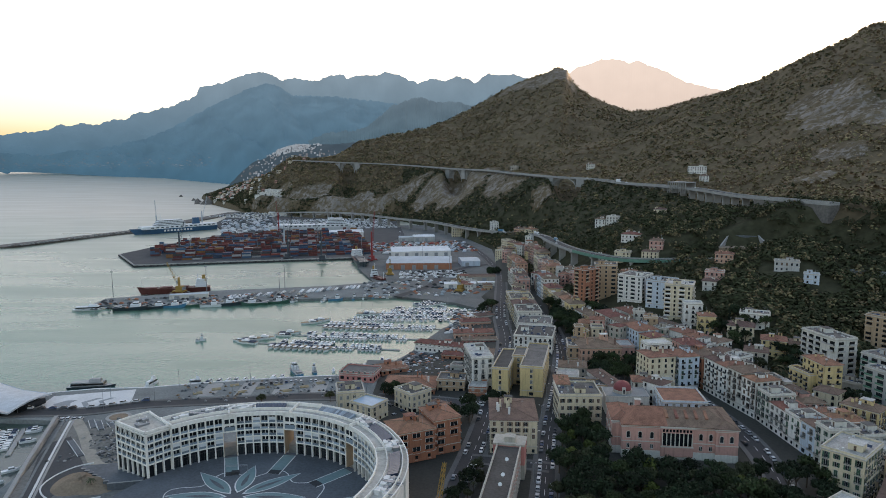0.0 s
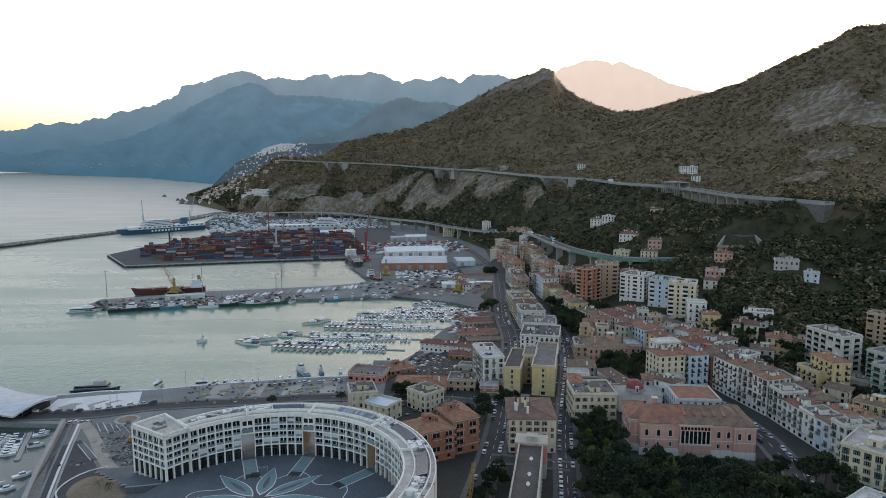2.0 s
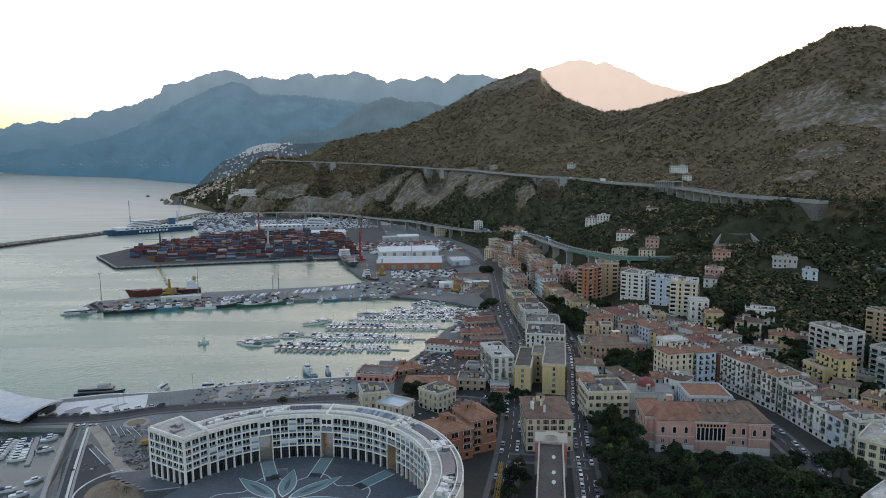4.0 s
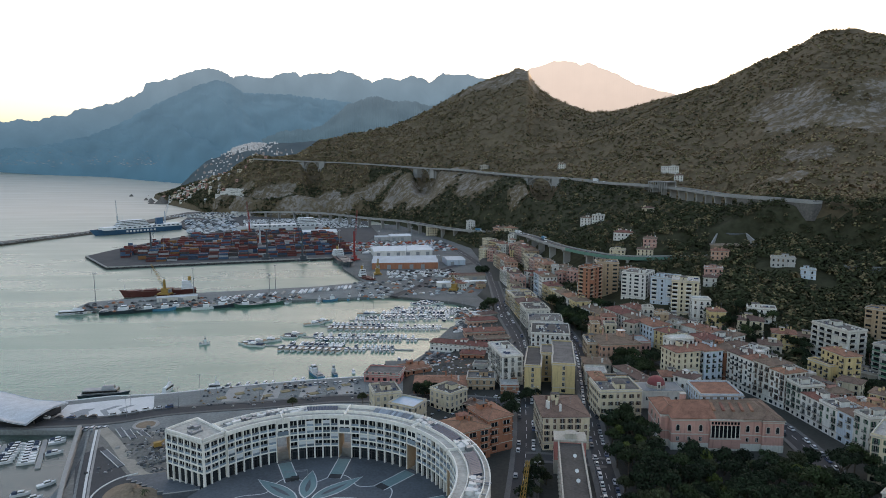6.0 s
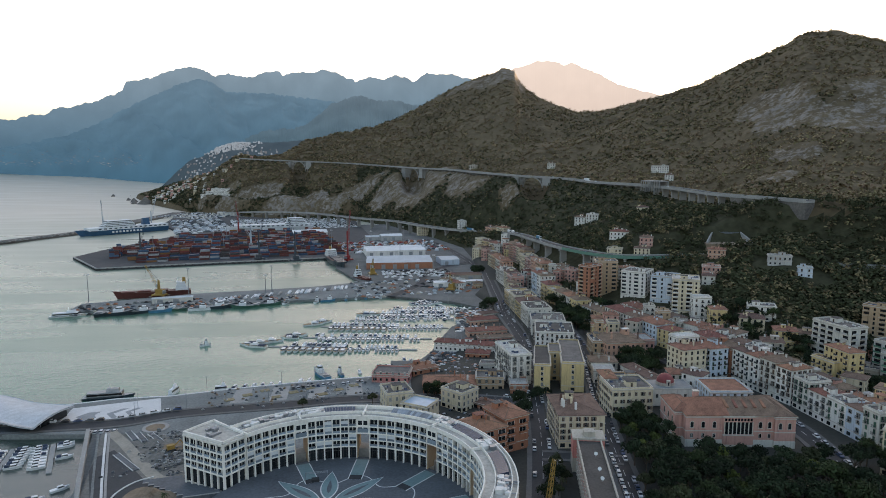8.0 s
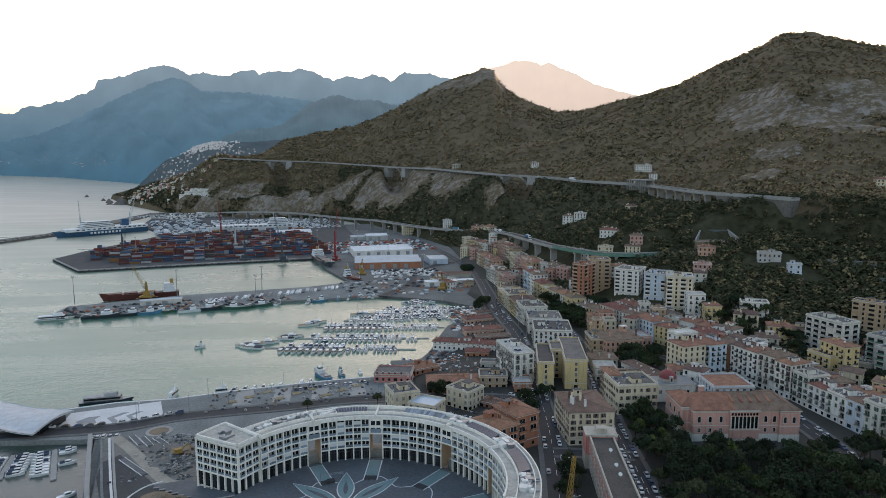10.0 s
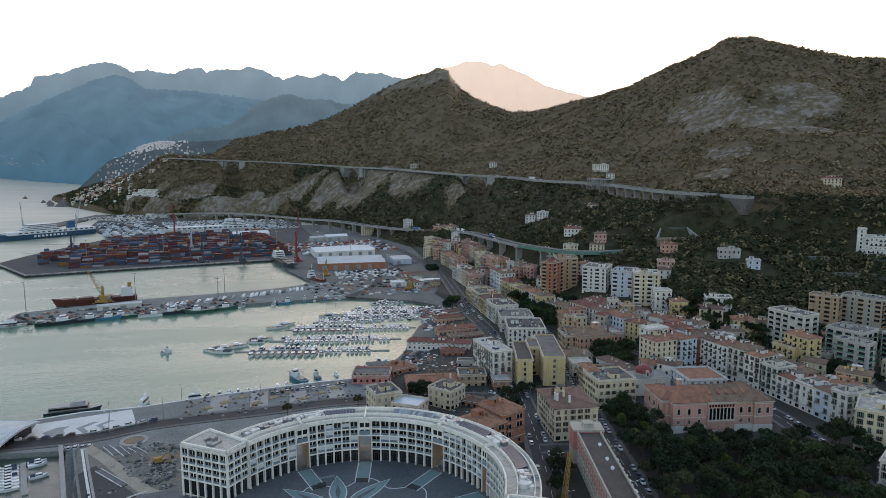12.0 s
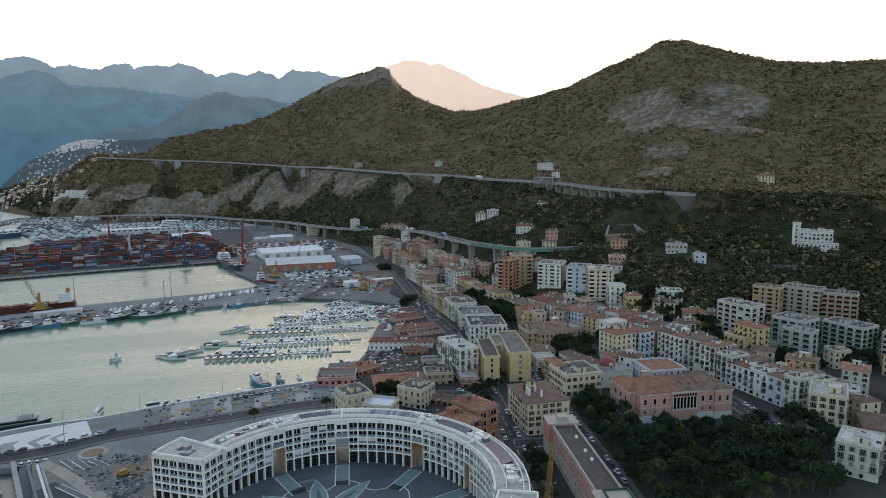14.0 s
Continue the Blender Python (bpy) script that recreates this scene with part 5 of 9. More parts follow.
        part("post", g.mesh("post"), st)
    g = Geo()
    g.box(-1.5, 1.5, -1, 1, 0, 1.1, M["asphalt_dark"])
    part("box", g.mesh("box"), st)


build_square()

# ---- the town, street by street ----
# shore side of the coast road
def shore_houses():
    h = house
    # brick apartment house with a folded plan
    h(-21, 281, 18, 16, 25, 18.0, "brick", 2.0, "l_brick", "brick apartment house with balconies and a terracotta roof", name="apartment_house", category="apartment house", tiles=TILE, z0=4)
    h(-8, 291, 13, 18, 25, 20.0, "brick", 2.0, "l_brick", "taller brick apartment wing with a terracotta roof", name="apartment_house", category="apartment house", tiles=TILE, z0=4)
    h(-24, 341, 15, 13.5, -47, 13.3, "cream", "flat", "plain", "small cream three-storey office house with a flat roof", floors=3, z0=2.4, ground=3.6)
    h(-58, 340, 14, 16, 14, 14.4, "cream", "flat", "plain", "cream rendered house with a curved front and flat roof", floors=3, z0=2.4, ground=3.8)
    h(-46, 327, 15, 13, -32, 11.6, "cream", "flat", "plain", "cream wing with a pale blue flat roof", floors=3, z0=2.4, ground=3.4, deck=mat("blue_roof_coating", (0.33, 0.43, 0.52), 0.4, 0.15, 0.3, 2), extra=False)
    h(-82, 327, 22, 9, 8, 7.2, "white", "flat", "plain", "low white pavilion with a dark flat roof behind the crescent", floors=1, z0=2.4, deck=DECK, extra=False)
    h(12.5, 382, 12.5, 30, 9, 22.5, "white", "flat", "b_grey", "white seven-storey apartment house with stacked balconies", name="apartment_house", category="apartment house", z0=3)
    h(-3, 371, 16, 13, -8, 10, "tan", "flat", "plain", "tan two-storey workshop with a blue-grey flat roof", floors=2, z0=2.4)
    h(12, 361, 10, 13, -6, 9.0, "brick", "flat", "plain", "low brick building with a pale worn flat roof", floors=2, z0=2.4, deck=DECK_PALE, extra=False)
    h(-9, 337, 14, 9, -40, 6.0, "brick", 1.2, "plain", "low shed with a dark red roof and open front", floors=1, z0=2.4)
    h(-27, 370, 30, 20, -4, 7.5, "brick", 2.5, "plain", "long brick boat workshop with a red tiled roof", floors=1, z0=2.4, tiles=TILE)
    h(-60, 391, 22, 15, -12, 7.8, "pink", "flat", "plain", "low red harbour club with a flat roof", floors=2, z0=2.4, extra=False)
    h(-42, 404, 18, 14, 25, 6.0, "brick", 2.4, "plain", "red-roofed boat shed at the water", floors=1, z0=2.4, tiles=TILE)
    h(-8, 447, 44, 10, -20, 8.5, "white", 2.0, "plain", "long white boatyard hall with tall windows", floors=2, z0=2.4)
    h(12, 488, 30, 12, 6, 7.0, "salmon", 2.0, "plain", "red-roofed boatyard shed beside the marina", floors=1, z0=2.4, tiles=TILE)
    h(16, 470, 26, 9, 4, 6.0, "pink", 1.6, "plain", "pinkish boatyard shed with a rusty roof", floors=1, z0=2.4, tiles=TILE_BROWN)
    h(3, 405, 14, 8, -15, 6.5, "grey", "flat", "plain", "small grey workshop in the boatyard", floors=1, z0=2.4, extra=False)
    h(14, 522, 24, 11, 10, 7.2, "salmon", 2.0, "plain", "red-roofed boat workshop beside the marina", floors=1, z0=2.4, tiles=TILE)
    h(22, 546, 15, 9, 20, 6.4, "white", 1.6, "plain", "low white boat shed with a brown roof", floors=1, z0=2.4, tiles=TILE_BROWN)
    h(-2, 430, 16, 9, -14, 6.6, "brick", 1.8, "plain", "rusty brick shed in the boatyard", floors=1, z0=2.4, tiles=TILE)
    h(18, 424, 12, 16, -8, 9.5, "stone", 1.8, "plain", "stone store house in the boatyard", floors=2, z0=2.4, tiles=TILE_BROWN)
    # between the coast road and the long street
    h(26, 295, 21, 27, -2, 20.0, "cream", 2.2, "brown", "cream five-storey palazzo with a brown tiled roof", name="apartment_house", category="apartment house", tiles=TILE_BROWN)
    h(28, 371, 9, 38, -13, 21, "yellow", "flat", "plain", "tall plain yellow block with a dark flat roof", near=True, deck=DECK, extra=False, bay=6, name="office_block", category="office block")
    h(46, 375, 12.5, 48, -12, 22, "yellow", "flat", "plain", "larger yellow block with a dark flat roof", near=True, deck=DECK, extra=False, bay=6, name="office_block", category="office block")
    h(37.5, 380, 7, 18, -12, 22.5, "ochre", "flat", "plain", "narrow ochre link between two yellow blocks", near=True, deck=DECK, extra=False, bay=5, name="office_block", category="office block")
    h(54, 446, 26, 30, -12, 18, "white", "flat", "b_brown", "white apartment house with dark roof terraces", deck=DECK)
    h(58, 482, 25, 26, -10, 17, "pale", "flat", "b_grey", "pale apartment house with roof terraces and awnings", deck=DECK)
    row(44, 590, 46, 496, 20, 4, 19, ["ochre", "cream", "yellow", "pale"], "", "mix", group="houses along the coast road", seed=3)


shore_houses()


# ---- the long pink school block beside the street ----
M["forecourt_roof"] = mat("stained_roof_felt", (0.075, 0.066, 0.058), 0.95, 0.4, 0.15, 1.0, bump=0.02)


def pink_block():
    root = thing("school_block", "long pink and grey institutional block with a flat roof", "building", m=pose(16, 230, 4, 0, 0, -11))
    ln, w = 76, 9.8
    g = Geo()
    g.box(-w / 2, w / 2, -ln / 2, ln / 2, -1, 7, W["stone"])
    part("lower_wall", g.mesh("lower_wall"), root, "grey rendered ground storeys")
    g = Geo()
    g.box(-w / 2 + 0.02, w / 2 - 0.02, -ln / 2 + 0.02, ln / 2 - 0.02, 7, 14, W["pink"])
    part("upper_wall", g.mesh("upper_wall"), root, "pink rendered upper storeys")
    for y0, y1 in ((-ln / 2, -ln / 2 + 9), (ln / 2 - 9, ln / 2)):
        g = Geo()
        g.box(-w / 2 - 1.6, w / 2 + 1.6, y0, y1, -1, 14.6, W["pink"])
        g.box(-w / 2 - 1.8, w / 2 + 1.8, y0 - 0.2, y1 + 0.2, 14.6, 15.4, W["stone"])
        g.box(-w / 2 - 1.65, w / 2 + 1.65, y0 - 0.05, y1 + 0.05, -1, 6.5, W["stone"])
        part("end_pavilion", g.mesh("end_pavilion"), root, "raised pink end pavilion")
    g = Geo()
    g.box(-w / 2 + 0.4, w / 2 - 0.4, -ln / 2 + 9, ln / 2 - 9, 13.8, 14.15, M["forecourt_roof"])
    part("roof", g.mesh("roof"), root, "stained brown-grey flat roof")
    for x0, x1 in ((-w / 2 - 0.2, -w / 2 + 0.4), (w / 2 - 0.4, w / 2 + 0.2)):
        g = Geo()
        g.box(x0, x1, -ln / 2 + 9, ln / 2 - 9, 13.6, 15.0, W["stone"])
        part("parapet", g.mesh("parapet"), root)
    g = Geo()
    g.box(-2, 2.5, ln / 2 - 7.5, ln / 2 - 3.5, 15.4, 17.6, W["stone"])
    part("roof_hut", g.mesh("roof_hut"), root)
    g = Geo()
    for x0, x1, y0, y1 in ((-3, 6, -ln / 2 + 1, -ln / 2 + 1.3), (-3, 6, -ln / 2 + 8, -ln / 2 + 8.3), (-3, -2.7, -ln / 2 + 1, -ln / 2 + 8), (5.7, 6, -ln / 2 + 1, -ln / 2 + 8)):
        g.box(x0, x1, y0, y1, 15.4, 16.3, FRAME_GREEN)
    part("railing", g.mesh("railing"), root, "green roof railing")
    for y, hh in ((14, 1.6), (-6, 1.4), (2, 1.2)):
        g = Geo()
        g.tube((1.0, y, 14.1), (1.0, y, 14.1 + hh), 0.06, 0.06, M["metal"], 5)
        g.tube((1.0, y - 0.05, 14.1 + hh), (1.0, y - 0.35, 14.3 + hh), 0.15, 0.75, FRAME_WHITE, 10)
        part("dish_antenna", g.mesh("dish_antenna"), root, "white dish antenna")
    for side, fr in ((-1, -90), (1, 90)):
        for k in range(17):
            y = -ln / 2 + 11.5 + k * 3.45
            for z in (0.8, 4.3, 7.9, 11.0):
                part("window", WIN["plain"], root, m=pose(side * (w / 2 + 0.01), y, z, 0, 0, fr))


pink_block()


# ---- the palazzo in the park ----
def arched_window():
    g = Geo()
    n = 8
    arch = [(-0.75, 0), (0.75, 0), (0.75, 2.2)] + [(0.75 * math.cos(math.pi * i / n), 2.2 + 0.75 * math.sin(math.pi * i / n)) for i in range(1, n + 1)]
    g.add([(x, -0.04, z) for x, z in arch], [tuple(range(len(arch)))], M["glass"])
    out = [(x * 1.3 if abs(x) > 0.01 else 0, (z - 1.2) * 1.12 + 1.2) for x, z in arch]
    m = len(arch)
    g.add([(x, -0.14, z) for x, z in arch] + [(x, -0.14, z) for x, z in out] + [(x, 0.05, z) for x, z in out], [(i, m + i, m + (i + 1) % m, (i + 1) % m) for i in range(m)] + [(m + i, 2 * m + i, 2 * m + (i + 1) % m, m + (i + 1) % m) for i in range(m)], STONE_TRIM)
    g.box(-1.1, 1.1, -0.3, 0.05, -0.25, 0, STONE_TRIM)
    return g.mesh("window")


def palazzo():
    root = thing("palazzo", "pink town palace with a large red and brown hipped roof", "palace", m=pose(97, 287, 6, 0, 0, -6) @ Matrix.Diagonal((0.92, 0.95, 0.97, 1)))
    aw = arched_window()
    w, d, h = 50, 22, 14
    for nm, x0, x1, y0, y1 in (("wall", -w / 2, w / 2, -d / 2, d / 2), ("wing", -w / 2 - 4, -w / 2 + 6, -d / 2 + 4, d / 2 + 5), ("wing", w / 2 - 7, w / 2 + 3, -d / 2 - 1.5, d / 2 + 4)):
        g = Geo()
        g.box(x0, x1, y0, y1, -2, h, W["rose"])
        for z, hh, o in ((-2, 4.2, 0.15), (6.2, 0.4, 0.2), (h - 1.2, 0.3, 0.2), (h - 0.4, 0.4, 0.6)):
            g.box(x0 - o, x1 + o, y0 - o, y1 + o, z, z + hh, STONE_TRIM if z > 0 else W["pale"])
        part(nm, g.mesh(nm), root)
    g = Geo()
    g.box(-7, 8, -d / 2 - 0.8, -d / 2 + 1, 0, h - 0.6, W["rose"])
    g.box(-7.3, 8.3, -d / 2 - 1.1, -d / 2 + 1, h - 0.7, h + 0.1, STONE_TRIM)
    for k in range(8):
        x = -6.3 + k * 1.95
        g.tube((x, -d / 2 - 1.0, 5.0), (x, -d / 2 - 1.0, h - 2.8), 0.28, 0.24, STONE_TRIM, 8)
    g.box(-6.5, 7.5, -d / 2 - 0.85, -d / 2 - 0.75, 5.2, h - 3.0, M["glass"])
    for k in range(9):
        g.box(-6.2 + k * 1.55, -5.2 + k * 1.55, -d / 2 - 0.9, -d / 2 - 0.8, h - 2.4, h - 1.2, M["glass"])
    g.box(-7, 8, -d / 2 - 1.4, -d / 2 + 1, 4.5, 5.0, STONE_TRIM)
    part("portico", g.mesh("portico"), root, "central loggia with stone columns")
    for tiles, x0, x1, lb in ((TILE, -w / 2 - 0.6, -4, "red tiled roof"), (TILE_BROWN, -4, w / 2 + 0.6, "brown weathered roof")):
        g = Geo()
        b = d / 2 + 0.8
        hip0, hip1 = (x0 + 9 if x0 < -10 else x0), (x1 - 9 if x1 > 10 else x1)
        v = [(x0, -b, h), (x1, -b, h), (x1, b, h), (x0, b, h), (hip0, 0, h + 5.2), (hip1, 0, h + 5.2), (x0, -b, h + 0.3), (x1, -b, h + 0.3), (x1, b, h + 0.3), (x0, b, h + 0.3)]
        g.add(v, [(6, 7, 5, 4), (8, 9, 4, 5), (7, 8, 5), (9, 6, 4), (0, 1, 7, 6), (1, 2, 8, 7), (2, 3, 9, 8), (3, 0, 6, 9)], tiles)
        g.tube((hip0, 0, h + 5.2), (hip1, 0, h + 5.2), 0.22, 0.22, TILE_BROWN, 4)
        part("roof", g.mesh("roof"), root, lb)
    part("wing_roof", hip_roof(10, 21, 2.8, 0.6, TILE), root, "red tiled wing roof", pose(-w / 2 + 1, 4.5 - 0.0, h + 0.1))
    part("wing_roof", hip_roof(10, 27, 2.6, 0.6, TILE_BROWN), root, "brown wing roof", pose(w / 2 - 2, 1.2, h + 0.1))
    for k in range(5):
        g = Geo()
        x = -3.5 + k * 4.6
        g.add([(x - 0.7, -7.2, h + 1.9), (x + 0.7, -7.2, h + 1.9), (x + 0.7, -7.2, h + 2.9), (x - 0.7, -7.2, h + 2.9), (x - 0.7, -1.5, h + 4.6), (x + 0.7, -1.5, h + 4.6), (x - 0.7, -1.5, h + 4.0), (x + 0.7, -1.5, h + 4.0)],
              [(0, 1, 2, 3), (3, 2, 5, 4), (1, 7, 5, 2), (6, 0, 3, 4), (6, 7, 1, 0)], TILE)
        part("roof_light", g.mesh("roof_light"), root, "long raised roof light")
    g = Geo()
    g.box(-17, -14.5, 2, 4, h + 3, h + 7, W["rose"])
    g.box(-17.3, -14.2, 1.7, 4.3, h + 7, h + 7.3, STONE_TRIM)
    part("chimney", g.mesh("chimney"), root)
    for x in (-22, -16.5, -11, 11.5, 16):
        part("window", aw, root, m=pose(x, -d / 2 - 0.02, 8.0))
        part("window", WIN["plain"], root, m=pose(x, -d / 2 - 0.02, 3.2))
    for y in (-3, 3, 9):
        part("window", aw, root, m=pose(-w / 2 - 4.02, y, 8, 0, 0, -90))
        part("window", WIN["plain"], root, m=pose(-w / 2 - 4.02, y, 3.2, 0, 0, -90))
    for x in (20.5, 25):
        part("window", aw, root, m=pose(x, -d / 2 - 1.52, 8.0))


palazzo()


def park_side():
    h = house
    h(61, 323, 21, 20, 0, 20, "cream", "flat", "brown", "cream palazzo with tall pilasters and a roof terrace", name="apartment_house", category="apartment house")
    h(55, 335, 7, 14, -3, 20.6, "tan", 1.8, "brown", "narrow house with an orange tiled roof", tiles=TILE)
    h(70, 352, 26, 11, -8, 13.5, "tan", "flat", "plain", "courtyard house with a flat roof", deck=DECK)
    h(64, 369, 12, 12, -10, 13, "white", "flat", "plain", "low white house with a bright roof", deck=DECK_PALE, extra=False)
    h(84, 356, 9, 34, 14, 14, "pale", 2.0, "brown", "long courtyard wing with a brown tiled roof", tiles=TILE_BROWN)
    h(70, 388, 16, 14, -8, 12.5, "stone", 1.6, "plain", "low stone house with a brown roof", tiles=TILE_BROWN)
    h(90, 417, 26, 26, 4, 18, "salmon", 2.4, "brown", "salmon-pink corner palazzo with white window frames", name="apartment_house", category="apartment house", tiles=TILE_BROWN)
    h(76, 420, 8, 20, -6, 17, "tan", "flat", "brown", "narrow tan house beside the salmon palazzo")
    h(81, 430, 5, 5, 0, 26, "tan", "flat", "plain", "small square roof tower", extra=False, name="tower_house")
    h(108, 424, 14, 16, 0, 15.5, "rose", "flat", "brown", "rose house with a bright flat roof", deck=DECK_PALE, extra=False)
    h(112, 320, 21, 21, -5, 18, "blue", "flat", "plain", "pale blue house with a red and glass roof", deck=TILE, extra=False)
    h(113.5, 366, 16, 15, 12, 26, "cream", 1.0, "brown", "cream six-storey corner house with large windows", name="apartment_house", category="apartment house", tiles=TILE)
    h(129, 367, 12, 15, 11, 26, "blue", 2.0, "b_green", "pale blue apartment house with green shutters", name="apartment_house", category="apartment house", tiles=TILE)
    h(117, 378, 15, 9, 12, 29, "white", "flat", "plain", "white roof storey with a bright flat roof", deck=DECK_PALE, extra=False)
    # church with its dome
    root = thing("church", "small church with a dark red dome and grey roofs", "church", m=pose(88, 333, 6.5, 0, 0, -4))
    g = Geo()
    g.box(-11, 11, -7, 7, -1, 8.0, W["pale"])
    g.box(-11.3, 11.3, -7.3, 7.3, 8.0, 8.5, STONE_TRIM)
    g.box(-10.8, 10.8, -6.8, 6.8, 8.5, 8.7, mat("lead_roof", (0.16, 0.18, 0.185), 0.6, 0.25, 0.3, 2))
    part("body", g.mesh("body"), root)
    g = Geo()
    n, rows = 20, 7
    v = [(-1.5 + 4.6 * math.cos(j / rows * math.pi / 2) * math.cos(i * math.tau / n), 4.6 * math.cos(j / rows * math.pi / 2) * math.sin(i * math.tau / n), 10.2 + 4.4 * math.sin(j / rows * math.pi / 2)) for j in range(rows) for i in range(n)] + [(-1.5, 0, 14.7)]
    f = [(j * n + i, j * n + (i + 1) % n, (j + 1) * n + (i + 1) % n, (j + 1) * n + i) for j in range(rows - 1) for i in range(n)] + [((rows - 1) * n + i, (rows - 1) * n + (i + 1) % n, rows * n) for i in range(n)]
    g.add(v, f, mat("red_dome", (0.20, 0.042, 0.04), 0.6, 0.25, 0.4, 2.5))
    part("dome", g.mesh("dome", True), root, "dark red dome")
    g = Geo()
    g.tube((-1.5, 0, 8.5), (-1.5, 0, 10.3), 4.8, 4.8, W["stone"], 20)
    part("drum", g.mesh("drum"), root)
    g = Geo()
    g.box(-2.4, -0.6, -5.4, -4.2, 8.6, 12.3, STONE_TRIM)
    g.box(-1.9, -1.1, -5.45, -5.35, 9.4, 11.3, M["glass"])
    part("dormer", g.mesh("dormer"), root, "white dormer in front of the dome")
    for x in (-8, -3, 2, 7):
        part("window", WIN["plain"], root, m=pose(x, -7.02, 3.5))


park_side()


def upper_town():
    r = row
    h = house
    r(139.5, 362, 150, 321, 15, 4, 25, ["white", "white", "pale", "white"], "", "hip", group="terrace above the park", seed=11, win="b_brown", bay=2.9)
    r(150.5, 320, 156, 266, 13, 5, 20.5, ["pale", "white", "white", "blue", "pale"], "", "mix", group="terrace above the park", seed=12, drop=2.2, bay=2.9)
    r(163, 352, 171, 268, 12, 6, 17.5, ["pale", "stone", "rose", "white", "tan", "pale"], "", "mix", group="houses behind the terrace", seed=13, drop=2.0)
    r(133, 398, 139, 363.5, 13, 2, 24.5, ["rose", "brick"], "", "hip", group="terrace above the park", seed=14, win="b_brown")
    r(103, 482, 119, 424, 15, 3, 23.0, ["pale", "white", "blue"], "", "hip", group="houses along the upper street", seed=15, win="brown", bay=3.0)
    r(122, 500, 141, 446, 14, 3, 22.5, ["stone", "tan", "pale"], "", "hip", group="houses behind the upper street", seed=16)
    r(120, 424, 137, 388, 13, 3, 21.5, ["yellow", "cream", "yellow"], "", "mix", group="houses along the upper street", seed=17)
    r(142, 432, 160, 396, 13, 3, 23, ["white", "rose", "white"], "", "mix", group="houses behind the upper street", seed=18)
    r(146, 402, 164, 372, 12, 3, 22, ["white", "pale", "white"], "", "mix", group="houses behind the upper street", seed=19)
    r(78, 590, 88, 508, 13, 5, 23.0, ["ochre", "yellow", "cream", "pale", "yellow"], "", "mix", group="houses along the upper street", seed=20, near=False)
    r(92, 506, 100, 478, 12, 2, 20.0, ["white", "tan"], "", "hip", group="houses along the upper street", seed=21, near=False)
    r(76, 622, 79, 594, 14, 2, 28, ["blue", "white"], "", "hip", group="houses along the hill road", seed=22, near=False)
    r(84, 720, 90, 640, 14, 4, 32, ["cream", "rose", "salmon", "tan"], "", "mix", group="houses along the hill road", seed=23, near=False)
    r(54, 700, 58, 628, 13, 4, 22, ["pale", "white", "cream", "rose"], "", "mix", group="houses along the hill road", seed=24, near=False)
    r(60, 800, 66, 725, 12, 4, 22, ["cream", "tan", "pale", "salmon"], "", "hip", group="houses along the hill road", seed=25, near=False)
    r(86, 800, 92, 735, 12, 4, 35, ["salmon", "rose", "cream", "tan"], "", "mix", group="houses along the hill road", seed=26, near=False)
    r(62, 940, 86, 880, 13, 3, 24, ["cream", "ochre", "pale"], "", "mix", group="houses below the cliff", seed=27, near=False)
    r(84, 990, 106, 950, 13, 3, 37, ["salmon", "tan", "cream"], "", "hip", group="houses below the cliff", seed=28, near=False)
    h(60, 1096, 12, 14, 10, 36, "white", "flat", "plain", "white tower house at the foot of the cliff", near=False, name="apartment_house", category="apartment house")
    h(-2, 1180, 20, 12, 10, 18, "cream", "flat", "plain", "cream house under the cliff", near=False)
    # the yellow house and the flats on the right-hand slope
    h(194, 342, 18, 10, -84, 29.5, "yellow", 2.2, "b_brown", "bright yellow house with a red roof above terrace gardens", name="apartment_house", category="apartment house", tiles=TILE)
    h(186.5, 346, 15, 5.5, -77, 22.5, "yellow", "flat", "b_brown", "lower terrace wing of the yellow house", name="apartment_house", category="apartment house", extra=False, deck=TILE_BROWN)
    h(218, 380, 27, 14, -78, 34, "pale", "flat", "l_grey", "grey-white slab of flats with long dark balconies", name="apartment_block", category="apartment block", deck=DECK)
    h(235, 349.3, 21.8, 18, -71.6, 29.5, "grey", "flat", "l_green", "grey block of flats with green balconies", name="apartment_block", category="apartment block", deck=DECK)
    h(222, 332.5, 18.5, 9, -70.4, 27, "grey", "flat", "l_green", "lower grey flats with green awnings", name="apartment_block", category="apartment block", deck=DECK)
    h(189.6, 297.7, 15.7, 11, -52, 21.5, "yellow", 1.6, "b_brown", "pale yellow villa with dark shutters", tiles=TILE_BROWN)
    h(212, 283, 13, 14, -50, 18.5, "pale", 2.0, "brown", "pale house with a red roof", tiles=TILE)
    h(259, 329.9, 26, 16, -80, 28.5, "grey", "flat", "l_green", "tall grey flats with green balconies", name="apartment_block", category="apartment block", deck=DECK)
    h(276, 300, 30, 16, -64, 27, "stone", "flat", "l_grey", "stone-coloured block of flats", name="apartment_block", category="apartment block", deck=DECK)
    h(273, 414.6, 19.6, 10, -56, 36, "tan", "flat", "l_tan", z0=12, label= "reddish block of flats with broad balconies", name="apartment_block", category="apartment block", deck=DECK)
    h(296.3, 404.3, 27, 15, -62, 36, "stone", "flat", "l_tan", z0=12, label= "grey-brown block of flats on the slope", name="apartment_block", category="apartment block", deck=DECK)
    h(312.7, 387.6, 24, 14, -46, 34, "stone", "flat", "l_brick", z0=12, label= "grey block of flats with brick balconies on the slope", name="apartment_block", category="apartment block", deck=DECK)
